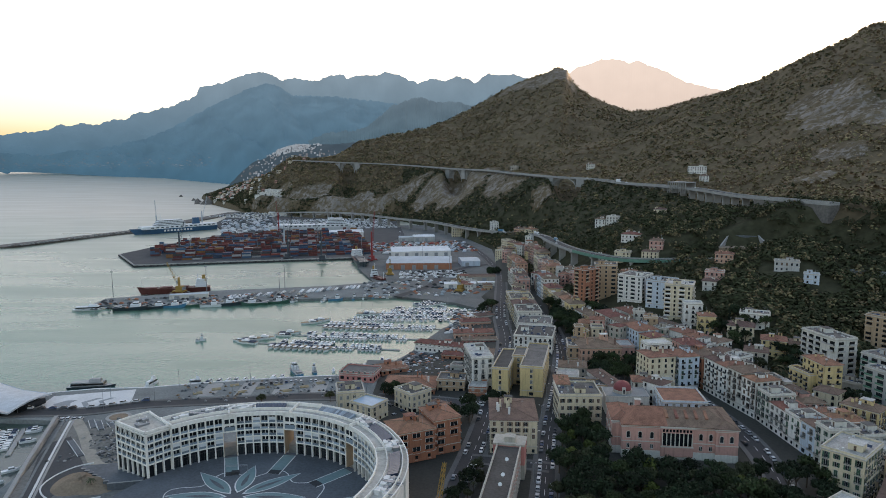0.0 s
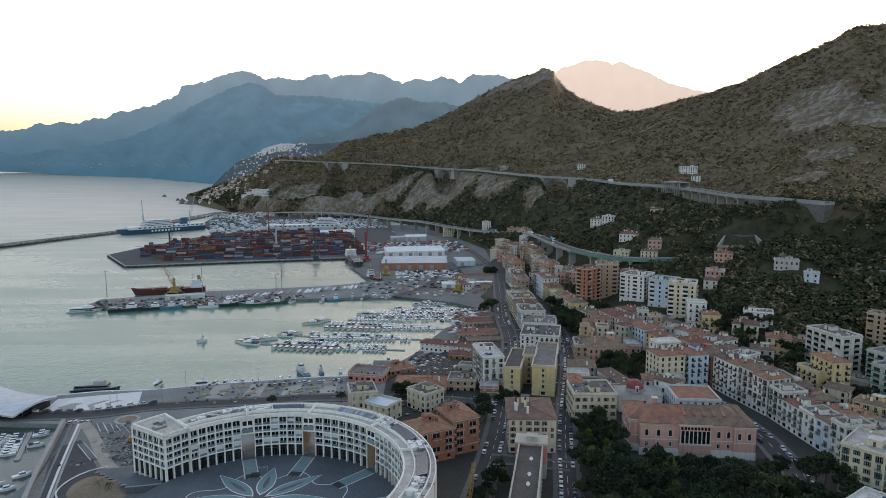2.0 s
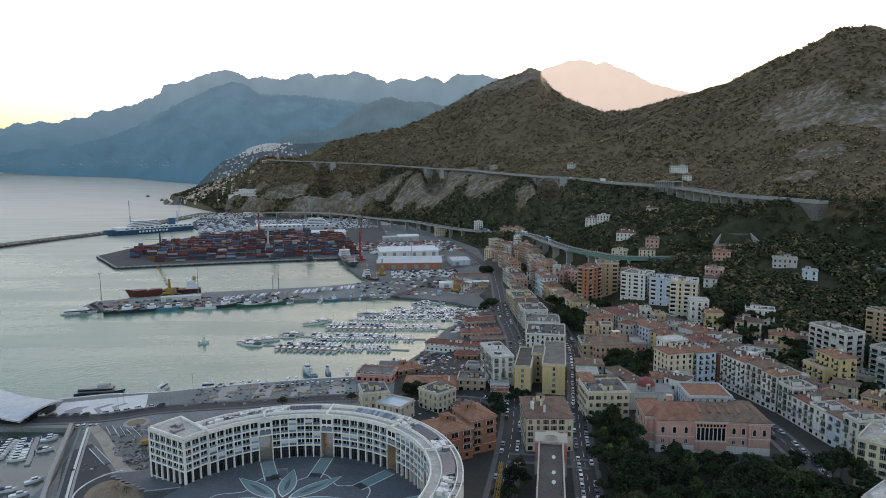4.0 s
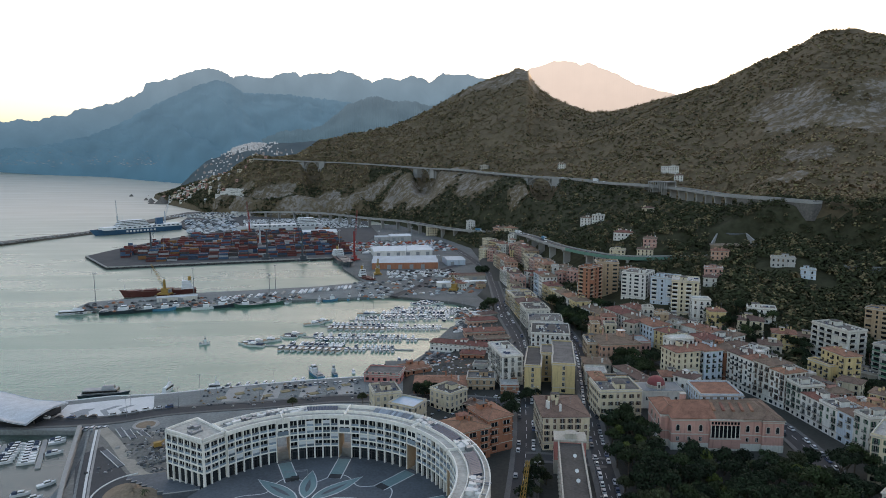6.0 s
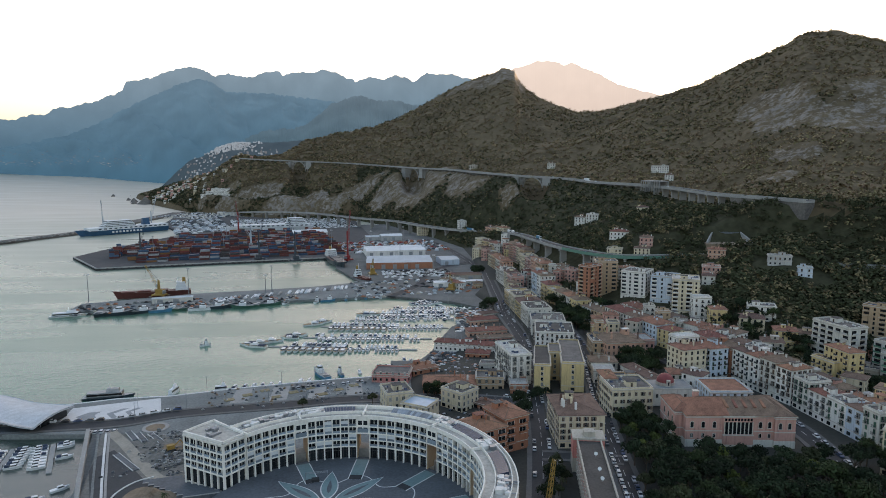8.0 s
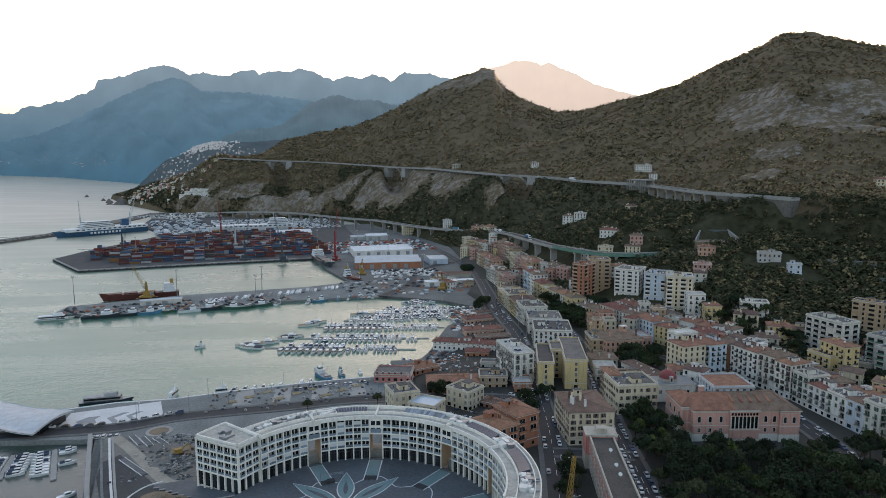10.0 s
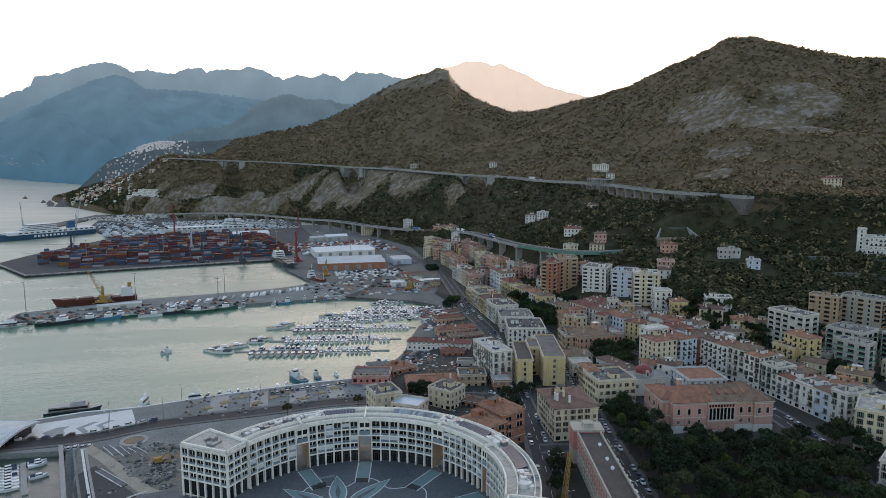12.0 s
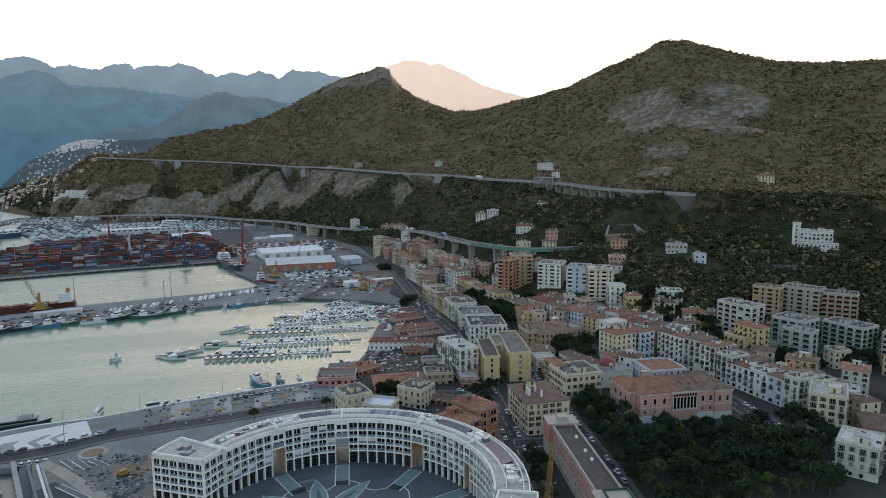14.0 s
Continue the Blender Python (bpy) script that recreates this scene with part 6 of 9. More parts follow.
    # near corner by the park
    h(154, 247, 15, 21, -62 + 14, 24.5, "cream", "flat", "b_green", "cream corner apartment house with green shutters", name="apartment_house", category="apartment house", deck=DECK_PALE)
    h(133, 211, 15, 18, -55, 18, "pale", "flat", "b_grey", "pale house with a roof garden", deck=DECK_PALE)
    h(168, 222, 30, 22, -40, 15, "tan", 2.4, "brown", "long house with a brown tiled roof", tiles=TILE_BROWN)
    h(147, 192, 13, 16, -40, 16, "white", "flat", "plain", "white house with a small dome beside it")
    h(180, 262, 14, 14, -45, 17, "pale", "flat", "b_brown", "small pale house on the slope")
    # the tall blocks under the hill
    for x, y, w, d, rot, z, wall, wn, lb in ((105, 528, 11, 18, -50, 49, "brick", "l_tan", "tall reddish-brown tower block"), (125, 549, 18, 16, -10, 49.5, "tan", "l_tan", "tall ochre-brown tower block"),
                                             (143, 522, 20, 22, -38, 45, "white", "l_white", "white and blue tower block"), (158, 501, 18, 20, -38, 44.5, "blue", "l_white", "pale blue tower block"), (163, 476, 19, 22, -24, 46.5, "cream", "l_white", "cream nine-storey tower block")):
        h(x, y, w, d, rot, z, wall, "flat", wn, lb + " with stacked balconies", near=True, name="tower_block", category="tower block", group="tower blocks under the hill")
    h(150, 448, 14, 10, -40, 20, "white", 1.8, "plain", "small white house with a red roof", tiles=TILE)
    # houses on the slope
    for x, y, w, d, z, wall, rf in ((112, 572, 10, 9, 57, "white", "hip"), (122, 588, 12, 10, 58, "pale", "flat"), (140, 634, 12, 10, 66, "white", "hip"), (155, 612, 14, 10, 62, "cream", "flat"), (172, 648, 18, 12, 64, "white", "hip"),
                                    (146, 556, 13, 9, 52, "pale", "hip"), (176, 597, 14, 10, 60, "cream", "hip"), (186, 612, 12, 10, 62, "rose", "hip"), (186, 424, 16, 12, 33, "cream", "hip"), (200, 436, 18, 12, 36, "white", "flat"),
                                    (182, 392, 13, 12, 31, "stone", "hip"), (198, 404, 14, 12, 34, "yellow", "hip"), (215, 402, 16, 12, 33, "cream", "hip"), (205, 520, 14, 10, 38, "rose", "flat"), (196, 506, 10, 9, 34, "pale", "hip"), (222, 545, 14, 10, 46, "salmon", "hip"),
                                    (250.7, 499, 17, 8, 48, "grey", "flat"), (258, 477, 10, 6, 41, "blue", "flat"), (358, 995, 26, 10, 158, "white", "flat"), (345, 930, 12, 9, 140, "white", "hip"),
                                    (300, 880, 10, 8, 124, "pale", "hip"), (470, 640, 18, 12, 118, "cream", "hip"), (170, 780, 12, 10, 84, "white", "hip"), (182, 770, 14, 9, 82, "white", "flat"), (212, 690, 12, 9, 74, "cream", "hip"), (250, 1250, 14, 10, 150, "pale", "hip"), (120, 1420, 16, 12, 150, "stone", "flat")):
        g0 = ground_z(x, y)
        h(x, y, w, d, -25, max(z, g0 + 6) if g0 + 9 > z else g0 + 8.5, wall, rf, "brown", f"{wall} country house among trees on the hillside", near=False, name="hillside_house", group="houses on the hillside", z0=g0 - 2)
    # large white villa
    h(384, 480, 26, 13, -46, 68.5, "white", "flat", "b_plain", "large white villa with terraces on the hillside", near=False, name="villa", category="villa", z0=53)
    h(373, 491.5, 6.5, 7, -46, 74.5, "white", "flat", "plain", "square white tower of the villa", near=False, name="villa_tower", category="villa", z0=53, extra=False)
    h(379, 473, 32, 5, -46, 58, "white", "flat", "plain", "low arcaded terrace in front of the villa", near=False, name="villa_terrace", category="villa", z0=50, extra=False)


upper_town()


# ---- the small houses that fill the blocks ----
def free(x, y, r):
    for cx, cy, w, d, rot in FOOTPRINTS:
        a = radians(-rot)
        u, v = (x - cx) * math.cos(a) - (y - cy) * math.sin(a), (x - cx) * math.sin(a) + (y - cy) * math.cos(a)
        if abs(u) < w / 2 + r and abs(v) < d / 2 + r:
            return False
    for line, half in ((LONG_STREET, 6.5), (COAST_ROAD, 7.5), (PARK_STREET, 8), (LOW_LINE, 9)):
        for p in line:
            if (x - p[0]) ** 2 + (y - p[1]) ** 2 < (half + r) ** 2:
                return False
    return True


FOOTPRINTS += [(93.5, 279, 62, 34, -6), (88, 333, 24, 16, -4), (17.5, 230, 15, 80, -11)]
_f = random.Random(404)
for x0, x1, y0, y1, low, high, n in ((76, 168, 320, 470, 9, 15, 40), (152, 300, 196, 400, 7, 14, 20), (40, 66, 440, 620, 9, 14, 12), (52, 112, 600, 900, 8, 15, 34), (-6, 40, 640, 740, 4, 7, 6)):
    made = 0
    for _ in range(n * 14):
        if made >= n:
            break
        x, y = _f.uniform(x0, x1), _f.uniform(y0, y1)
        w, d = _f.uniform(7, 13), _f.uniform(7, 12)
        if not free(x, y, max(w, d) / 2) or (82 < x < 122 and 366 < y < 406) or (168 < x < 205 and 376 < y < 460) or (x < 128 and y < 300) or (128 < x < 150 and 222 < y < 262):
            continue
        made += 1
        wall = _f.choice(("white", "cream", "pale", "stone", "rose", "tan", "yellow", "pale"))
        tiled = _f.random() < 0.55
        house(x, y, w, d, _f.choice((-8, -12, -50, 10, -40)), max(2.5, ground_z(x, y, False)) + _f.uniform(low, high), wall, "hip" if tiled else "flat", _f.choice(("brown", "b_brown", "green")),
              f"small {wall} house with a {'tiled roof' if tiled else 'flat roof'} between taller blocks", near=False, group="small houses within the blocks", extra=_f.random() < 0.6)

# ---- the port ----
QA = math.degrees(math.atan2(69, 288))        # direction of the container quay


def quay_point(u, v):
    a = radians(QA)
    return -428 + u * math.cos(a) - v * math.sin(a), 842 + u * math.sin(a) + v * math.cos(a)


CONTAINER = palette("container_paint", [(0.15, 0.032, 0.026), (0.19, 0.042, 0.03), (0.10, 0.026, 0.024), (0.035, 0.075, 0.135), (0.05, 0.10, 0.165), (0.22, 0.10, 0.035), (0.30, 0.30, 0.30), (0.13, 0.036, 0.03), (0.065, 0.028, 0.026), (0.03, 0.05, 0.085), (0.09, 0.03, 0.026), (0.05, 0.045, 0.045)], 0.6)
CONTAINER_I = palette("container_paint_stack", [(0.15, 0.032, 0.026), (0.19, 0.042, 0.03), (0.10, 0.026, 0.024), (0.035, 0.075, 0.135), (0.05, 0.10, 0.165), (0.22, 0.10, 0.035), (0.30, 0.30, 0.30), (0.13, 0.036, 0.03), (0.065, 0.028, 0.026), (0.03, 0.05, 0.085), (0.09, 0.03, 0.026), (0.05, 0.045, 0.045)], 0.6, True)


def container_mesh():
    g = Geo()
    g.box(-6.05, 6.05, -1.2, 1.2, 0.1, 2.55, CONTAINER)
    for x in (-6.1, 5.95):
        for y in (-1.22, 1.07):
            g.box(x, x + 0.15, y, y + 0.15, 0, 2.6, CONTAINER)
    for y in (-1.24, 1.2):
        for k in range(11):
            g.box(-5.5 + k * 1.05, -5.1 + k * 1.05, y, y + 0.04, 0.25, 2.4, CONTAINER)
    return g.mesh("shipping_container")


def containers():
    rnd = random.Random(21)
    me = container_mesh()
    stuff = Geo()
    count = 0
    for bv in range(11):
        for bu in range(24):
            u, v0 = 8 + bu * 13.2, 34 + bv * 27
            if bv < 2 and bu < 2 or rnd.random() < 0.2 + (0.25 if bv == 0 and bu < 5 else 0):
                continue
            if bv > 7 and bu < 6 or bv > 4 and bu < 2:
                continue
            for k in range(6 if bv else 4):
                high = rnd.choice((0, 0, 1, 2, 3, 4, 4, 5)) if bv else rnd.choice((0, 0, 1, 2, 3))
                for lv in range(high):
                    x, y = quay_point(u + rnd.uniform(-0.3, 0.3), v0 + k * 2.75)
                    if y > 1330 or x > -125:
                        continue
                    m = pose(x, y, 3.0 + lv * 2.6, 0, 0, QA)
                    if bv < 3 and count < 290:
                        thing("shipping_container", "painted steel shipping container stacked on the quay", "container", "containers on the quay", m, me)
                        count += 1
                    else:
                        ends = ((-6.1, 6.1),) if rnd.random() < 0.4 else ((-6.1, -0.08), (0.08, 6.1))
                        for e0, e1 in ends[:1 if lv == high - 1 and rnd.random() < 0.3 else 2]:
                            q = [m @ Vector(p) for p in ((e0, -1.22, 0), (e1, -1.22, 0), (e1, 1.22, 0), (e0, 1.22, 0), (e0, -1.22, 2.57), (e1, -1.22, 2.57), (e1, 1.22, 2.57), (e0, 1.22, 2.57))]
                            stuff.add(q, [(4, 5, 6, 7), (0, 1, 5, 4), (1, 2, 6, 5), (2, 3, 7, 6), (3, 0, 4, 7)], CONTAINER_I)
    tagged(new("container_stacks", stuff.mesh("container_stacks")), "tall stacks of red, blue and orange containers", "containers", kind="stuff")


containers()
CRANE_DARK = mat("dark_crane_paint", (0.05, 0.06, 0.07), 0.55, 0.2, 0.3, 2)
CRANE_RED = mat("red_crane_paint", (0.26, 0.03, 0.028), 0.55, 0.2, 0.3, 2)
CRANE_YEL = mat("yellow_crane_paint", (0.30, 0.18, 0.04), 0.55, 0.2, 0.3, 2)
CRANE_GREY = mat("pale_crane_paint", (0.38, 0.42, 0.45), 0.55, 0.2, 0.3, 2)


def lattice(g, a, b, w, material, n=8, r=0.12):
    """A square lattice boom from a to b."""
    a, b = Vector(a), Vector(b)
    q = (b - a).to_track_quat("Z", "Y")
    c = [q @ Vector((x * w, y * w, 0)) for x, y in ((-1, -1), (1, -1), (1, 1), (-1, 1))]
    for i in range(4):
        g.tube(a + c[i], b + c[i] * 0.5, r, r, material, 4)
    for k in range(n):
        p, s = a.lerp(b, k / n), a.lerp(b, (k + 1) / n)
        f0, f1 = 1 - 0.5 * k / n, 1 - 0.5 * (k + 1) / n
        for i in range(4):
            g.tube(p + c[i] * f0, s + c[(i + 1) % 4] * f1, r * 0.7, r * 0.7, material, 3)


def harbour_crane(x, y, rot, tower, jib, lift, paint, label, z=3.0):
    root = thing("harbour_crane", label, "crane", "cranes in the port", pose(x, y, z, 0, 0, rot))
    g = Geo()
    g.box(-6, 6, -4, 4, 1.0, 2.4, paint)
    for sx in (-1, 1):
        for sy in (-1, 1):
            g.box(sx * 7 - 1, sx * 7 + 1, sy * 5 - 1, sy * 5 + 1, 0, 0.5, M["metal"])
            g.tube((sx * 4, sy * 3.5, 1.5), (sx * 7, sy * 5, 0.4), 0.5, 0.4, paint, 6)
    part("chassis", g.mesh("chassis"), root)
    g = Geo()
    g.box(-2.8, 4.5, -2.4, 2.4, 2.4, 7.0, paint)
    g.box(4.5, 6.2, -2.2, 2.2, 3.0, 6.0, M["metal"])
    part("machine_house", g.mesh("machine_house"), root)
    g = Geo()
    g.tube((0, 0, 7), (0, 0, tower), 1.5, 1.0, paint, 8)
    part("tower", g.mesh("tower"), root)
    g = Geo()
    g.box(-2.6, -1.0, -1.1, 1.1, tower * 0.6, tower * 0.6 + 2.6, CRANE_GREY)
    part("cab", g.mesh("cab"), root)
    tip = (-math.cos(radians(lift)) * jib, 0, tower * 0.55 + math.sin(radians(lift)) * jib)
    g = Geo()
    lattice(g, (-1, 0, tower * 0.55), tip, 1.1, paint, 10)
    part("jib", g.mesh("jib"), root)
    g = Geo()
    for yy in (-0.5, 0.5):
        g.tube((0, yy, tower), tip, 0.07, 0.07, IRON, 3)
    g.tube(tip, (tip[0], 0, max(4, tip[2] - 12)), 0.08, 0.08, IRON, 3)
    part("cable", g.mesh("cable"), root)
    return root


for x, y, rot, tw, jb, lf, pn, lb in ((-411, 945, 200, 34, 30, 75, CRANE_DARK, "tall dark mobile harbour crane with raised jib"), (-239, 903, 160, 40, 42, 78, CRANE_DARK, "dark harbour crane beside container stacks"), (-188, 884, 30, 40, 42, 78, CRANE_DARK, "dark harbour crane on the quay edge"),
                                      (-330, 1185, 60, 44, 40, 84, CRANE_RED, "red harbour crane among the stacks"), (-118, 880, 240, 40, 46, 80, CRANE_RED, "red crane beside the cargo ship"), (-545, 1370, 250, 34, 50, 68, CRANE_GREY, "pale crane behind the blue ferry"),
                                      (-610, 1300, 300, 30, 46, 74, CRANE_GREY, "pale slender crane on the outer mole"), (-270, 1000, 20, 38, 40, 60, CRANE_GREY, "grey-blue crane over the container stacks"), (-290, 662, 350, 16, 26, 60, CRANE_YEL, "yellow crane beside the red cargo ship"), (-82, 770, 100, 14, 14, 60, CRANE_YEL, "small yellow yard crane"), (2, 668, 70, 12, 14, 60, CRANE_YEL, "small yellow boat crane at the marina")):
    harbour_crane(x, y, rot, tw, jb, lf, pn, lb, 2.4 if y < 800 else 3.0)


def light_mast(x, y, z, h):
    root = thing("light_mast", "tall grey floodlight mast in the port", "light mast", "floodlight masts", pose(x, y, z))
    g = Geo()
    g.tube((0, 0, 0), (0, 0, h), 0.45, 0.22, M["metal"], 8)
    part("pole", g.mesh("pole"), root)
    g = Geo()
    g.tube((0, 0, h - 0.3), (0, 0, h + 0.3), 1.5, 1.5, M["metal"], 8)
    for k in range(6):
        a = k * math.tau / 6
        g.box(1.5 * math.cos(a) - 0.3, 1.5 * math.cos(a) + 0.3, 1.5 * math.sin(a) - 0.3, 1.5 * math.sin(a) + 0.3, h - 0.7, h + 0.1, FRAME_WHITE)
    part("lamp_head", g.mesh("lamp_head"), root)


for x, y, h in ((-346, 636, 27), (-262, 664, 27), (-181, 668, 28), (-188, 672, 18), (-390, 935, 30), (-300, 960, 30), (-330, 1100, 30), (-220, 1010, 30), (-150, 1000, 30), (-90, 1000, 28), (-48, 860, 25), (-10, 760, 24), (-40, 1060, 28), (-380, 1240, 28)):
    light_mast(x, y, 2.4, h)

# quay kerb with fenders
g = Geo()
for (xa, ya), (xb, yb) in (((-504, 948), (-428, 842)), ((-428, 842), (-282, 881)), ((-282, 881), (-140, 911))):
    n = int(math.dist((xa, ya), (xb, yb)) / 8)
    for k in range(n):
        x, y = xa + (xb - xa) * (k + 0.5) / n, ya + (yb - ya) * (k + 0.5) / n
        g.box(x - 1.0, x + 1.0, y - 1.0, y + 1.0, 0.4, 2.6, IRON)
tagged(new("quay_fenders", g.mesh("quay_fenders")), "row of black rubber fenders along the quay wall", "fenders", kind="stuff")
for nm, pts in (("trim_quay_kerb", [(-504, 948, 3.5), (-428, 842, 3.5), (-282, 881, 3.5), (-140, 911, 3.5)]),):
    line = [np.array(p, float) for p in pts]
    g = Geo()
    ribbon(g, line, 1.6, -0.4, 0, 1.4, M["pale"])
    tagged(new(nm, g.mesh(nm)), "pale stone kerb along the container quay", "kerb", kind="structure")


def shed(x, y, w, d, h, rot, roof_m, wall_m, label, ridge=2.0, bays=2, z=2.5):
    root = thing("warehouse", label, "warehouse", "port sheds", pose(x, y, z, 0, 0, rot))
    g = Geo()
    g.box(-w / 2, w / 2, -d / 2, d / 2, -0.5, h, wall_m)
    part("wall", g.mesh("wall"), root)
    for k in range(bays):
        y0, y1 = -d / 2 - 0.4 + k * (d + 0.8) / bays, -d / 2 - 0.4 + (k + 1) * (d + 0.8) / bays
        g = Geo()
        ym = (y0 + y1) / 2
        v = [(-w / 2 - 0.4, y0, h), (w / 2 + 0.4, y0, h), (w / 2 + 0.4, ym, h + ridge), (-w / 2 - 0.4, ym, h + ridge), (w / 2 + 0.4, y1, h), (-w / 2 - 0.4, y1, h)]
        g.add(v, [(0, 1, 2, 3), (3, 2, 4, 5), (0, 3, 5), (1, 4, 2), (0, 5, 4, 1)], roof_m)
        n = int(w / 6)
        for i in range(n + 1):
            u = -w / 2 + w * i / n
            g.tube((u, y0, h + 0.08), (u, ym, h + ridge + 0.08), 0.12, 0.12, roof_m, 4)
            g.tube((u, ym, h + ridge + 0.08), (u, y1, h + 0.08), 0.12, 0.12, roof_m, 4)
        part("roof", g.mesh("roof"), root)
    for k in range(max(1, int(w / 14))):
        g = Geo()
        u = -w / 2 + 7 + k * 14
        g.box(u - 2.4, u + 2.4, -d / 2 - 0.12, -d / 2, -0.4, h * 0.7, M["metal"])
        part("gate", g.mesh("gate"), root, "grey steel gate")


ROOF_WHITE = mat("white_sheet_roof", (0.58, 0.60, 0.61), 0.5, 0.18, 0.1, 1.0)
ROOF_BLUE = mat("blue_grey_sheet_roof", (0.36, 0.41, 0.44), 0.5, 0.18, 0.1, 1.0)
shed(-50, 838, 82, 60, 8, 1, ROOF_BLUE, W["brick"], "large brick-red warehouse with a blue-grey sheet roof", 2.5, 2)
shed(-56, 945, 84, 50, 8, 8, ROOF_WHITE, W["white"], "long white-roofed port warehouse", 2.5, 2)
shed(14, 850, 24, 34, 7, 8, ROOF_BLUE, W["blue"], "small blue-grey port shed", 1.5, 1)
shed(-60, 1115, 36, 20, 8, 10, ROOF_WHITE, W["grey"], "white hangar between the containers", 3, 1)
shed(-205, 1180, 60, 34, 9, 14, ROOF_WHITE, W["white"], "pale hangar behind the container stacks", 4, 1)
shed(-90, 1120, 26, 16, 6, 10, ROOF_BLUE, W["grey"], "small grey hangar in the container yard", 2, 1)
shed(2, 690, 34, 12, 5, 4, ROOF_WHITE, W["white"], "low white port office", 0.8, 1)
shed(30, 700, 18, 8, 4, 4, ROOF_WHITE, W["pale"], "low pale workshop beside the port road", 0.6, 1)
shed(25, 735, 34, 18, 5, 2, TILE_BROWN, W["stone"], "dark-roofed depot beside the port road", 1.2, 2)
shed(-268, 634, 36, 8, 4.2, 14, ROOF_BLUE, W["pale"], "pale two-storey pier building", 0.5, 1)
shed(-470, 1680, 50, 14, 8, -25, ROOF_WHITE, W["pale"], "pale port building below the cape", 1.0, 1)


# storage fields of new cars, boats ashore and yard goods, too many to count
def field(name, label, category, x0, x1, y0, y1, rot, nx, ny, size, materials, keep, seed, z=2.5):
    rnd = random.Random(seed)
    g = Geo()
    c, s = math.cos(radians(rot)), math.sin(radians(rot))
    cx, cy = (x0 + x1) / 2, (y0 + y1) / 2
    for i in range(nx):
        for j in range(ny):
            if rnd.random() > keep:
                continue
            u, v = x0 + (x1 - x0) * (i + rnd.uniform(0.3, 0.7)) / nx - cx, y0 + (y1 - y0) * (j + rnd.uniform(0.4, 0.6)) / ny - cy
            x, y = cx + u * c - v * s, cy + u * s + v * c
            a, b, h = (size[k] * rnd.uniform(0.8, 1.2) for k in range(3))
            k0, m = len(g.v), rnd.choice(materials)
            g.box(x - a, x + a, y - b, y + b, z, z + h * 0.6, m)
            g.box(x - a * 0.6, x + a * 0.5, y - b * 0.9, y + b * 0.9, z + h * 0.6, z + h, m, 0.15)
    tagged(new(name, g.mesh(name)), label, category, kind="stuff")


CARWHITE = mat("white_car_paint", (0.60, 0.61, 0.62), 0.35, 0.1, 0.3, 2, island=0.3)
field("new_cars", "dense field of new white and silver cars on the quay", "cars", -400, -150, 1310, 1560, 13, 60, 34, (2.1, 0.9, 1.5), [CARWHITE, CARWHITE, CARWHITE, M["metal"], M["asphalt_dark"]], 0.72, 4, 3.0)
field("yard_cars", "rows of parked cars and vans in the port yard", "cars", -70, 10, 745, 795, 5, 22, 7, (2.1, 0.9, 1.6), [CARWHITE, CARWHITE, M["metal"], M["asphalt_dark"]], 0.7, 5)
field("yard_goods", "pale heaps and goods stored on the quay", "goods", -100, 25, 640, 735, 10, 40, 24, (2.2, 0.8, 1.4), [CARWHITE, M["metal"], M["asphalt"], M["slate"], ROOF_BLUE, W["stone"], W["brick"], M["asphalt_dark"]], 0.17, 6)
field("pier_goods", "nets, crates and gear lying on the pier", "gear", -345, -150, 600, 645, 14, 60, 8, (1.6, 1.0, 1.5), [M["concrete"], M["metal"], M["slate"], M["asphalt_dark"], M["asphalt_dark"], W["stone"], W["brick"]], 0.36, 7)
field("pier_bundles", "rows of pale tarpaulin bundles and stacked gear along the pier", "gear", -236, -100, 652, 676, 24, 34, 1, (1.5, 8.0, 1.3), [M["pale"], ROOF_WHITE, ROOF_WHITE, ROOF_BLUE, M["slate"]], 0.88, 12)
field("boatyard_goods", "boats and gear crowded in the boatyard", "gear", -38, 14, 396, 440, -12, 26, 20, (1.7, 0.8, 1.4), [CARWHITE, M["metal"], CRANE_DARK, W["blue"], M["slate"], W["brick"], M["asphalt_dark"], M["asphalt_dark"], M["slate"]], 0.5, 8)
field("boats_ashore", "small boats, masts and gear drawn up beside the marina", "boats", -6, 26, 496, 580, -6, 9, 44, (2.0, 0.8, 1.4), [CARWHITE, CARWHITE, M["metal"], M["slate"], M["slate"], CRANE_DARK, W["brick"]], 0.4, 13)
field("quay_clutter", "bollards, planters and pallets left on the seafront paving", "clutter", -165, -62, 352, 386, 8, 46, 14, (0.7, 0.5, 0.9), [M["slate"], M["pale"], M["metal"], M["dirt"], CRANE_DARK], 0.16, 15)
field("mole_goods", "boulders and stores along the breakwater", "rocks", -700, -684, 1040, 1290, -20, 3, 70, (2.2, 1.6, 1.8), [M["rock"], M["concrete"], M["pale"]], 0.7, 9, 3.0)
field("port_clutter", "trucks, trailers and stores between the stacks", "goods", -140, 20, 960, 1090, 10, 40, 22, (3.0, 1.2, 2.4), [M["metal"], CARWHITE, W["brick"], CRANE_DARK, W["blue"], CRANE_RED], 0.35, 10)
field("cape_port_goods", "parked trailers and cars under the cape", "goods", -610, -440, 1590, 1760, -25, 40, 20, (3.0, 1.3, 2.2), [CARWHITE, M["metal"], W["pale"], CRANE_DARK], 0.4, 11, 3.0)

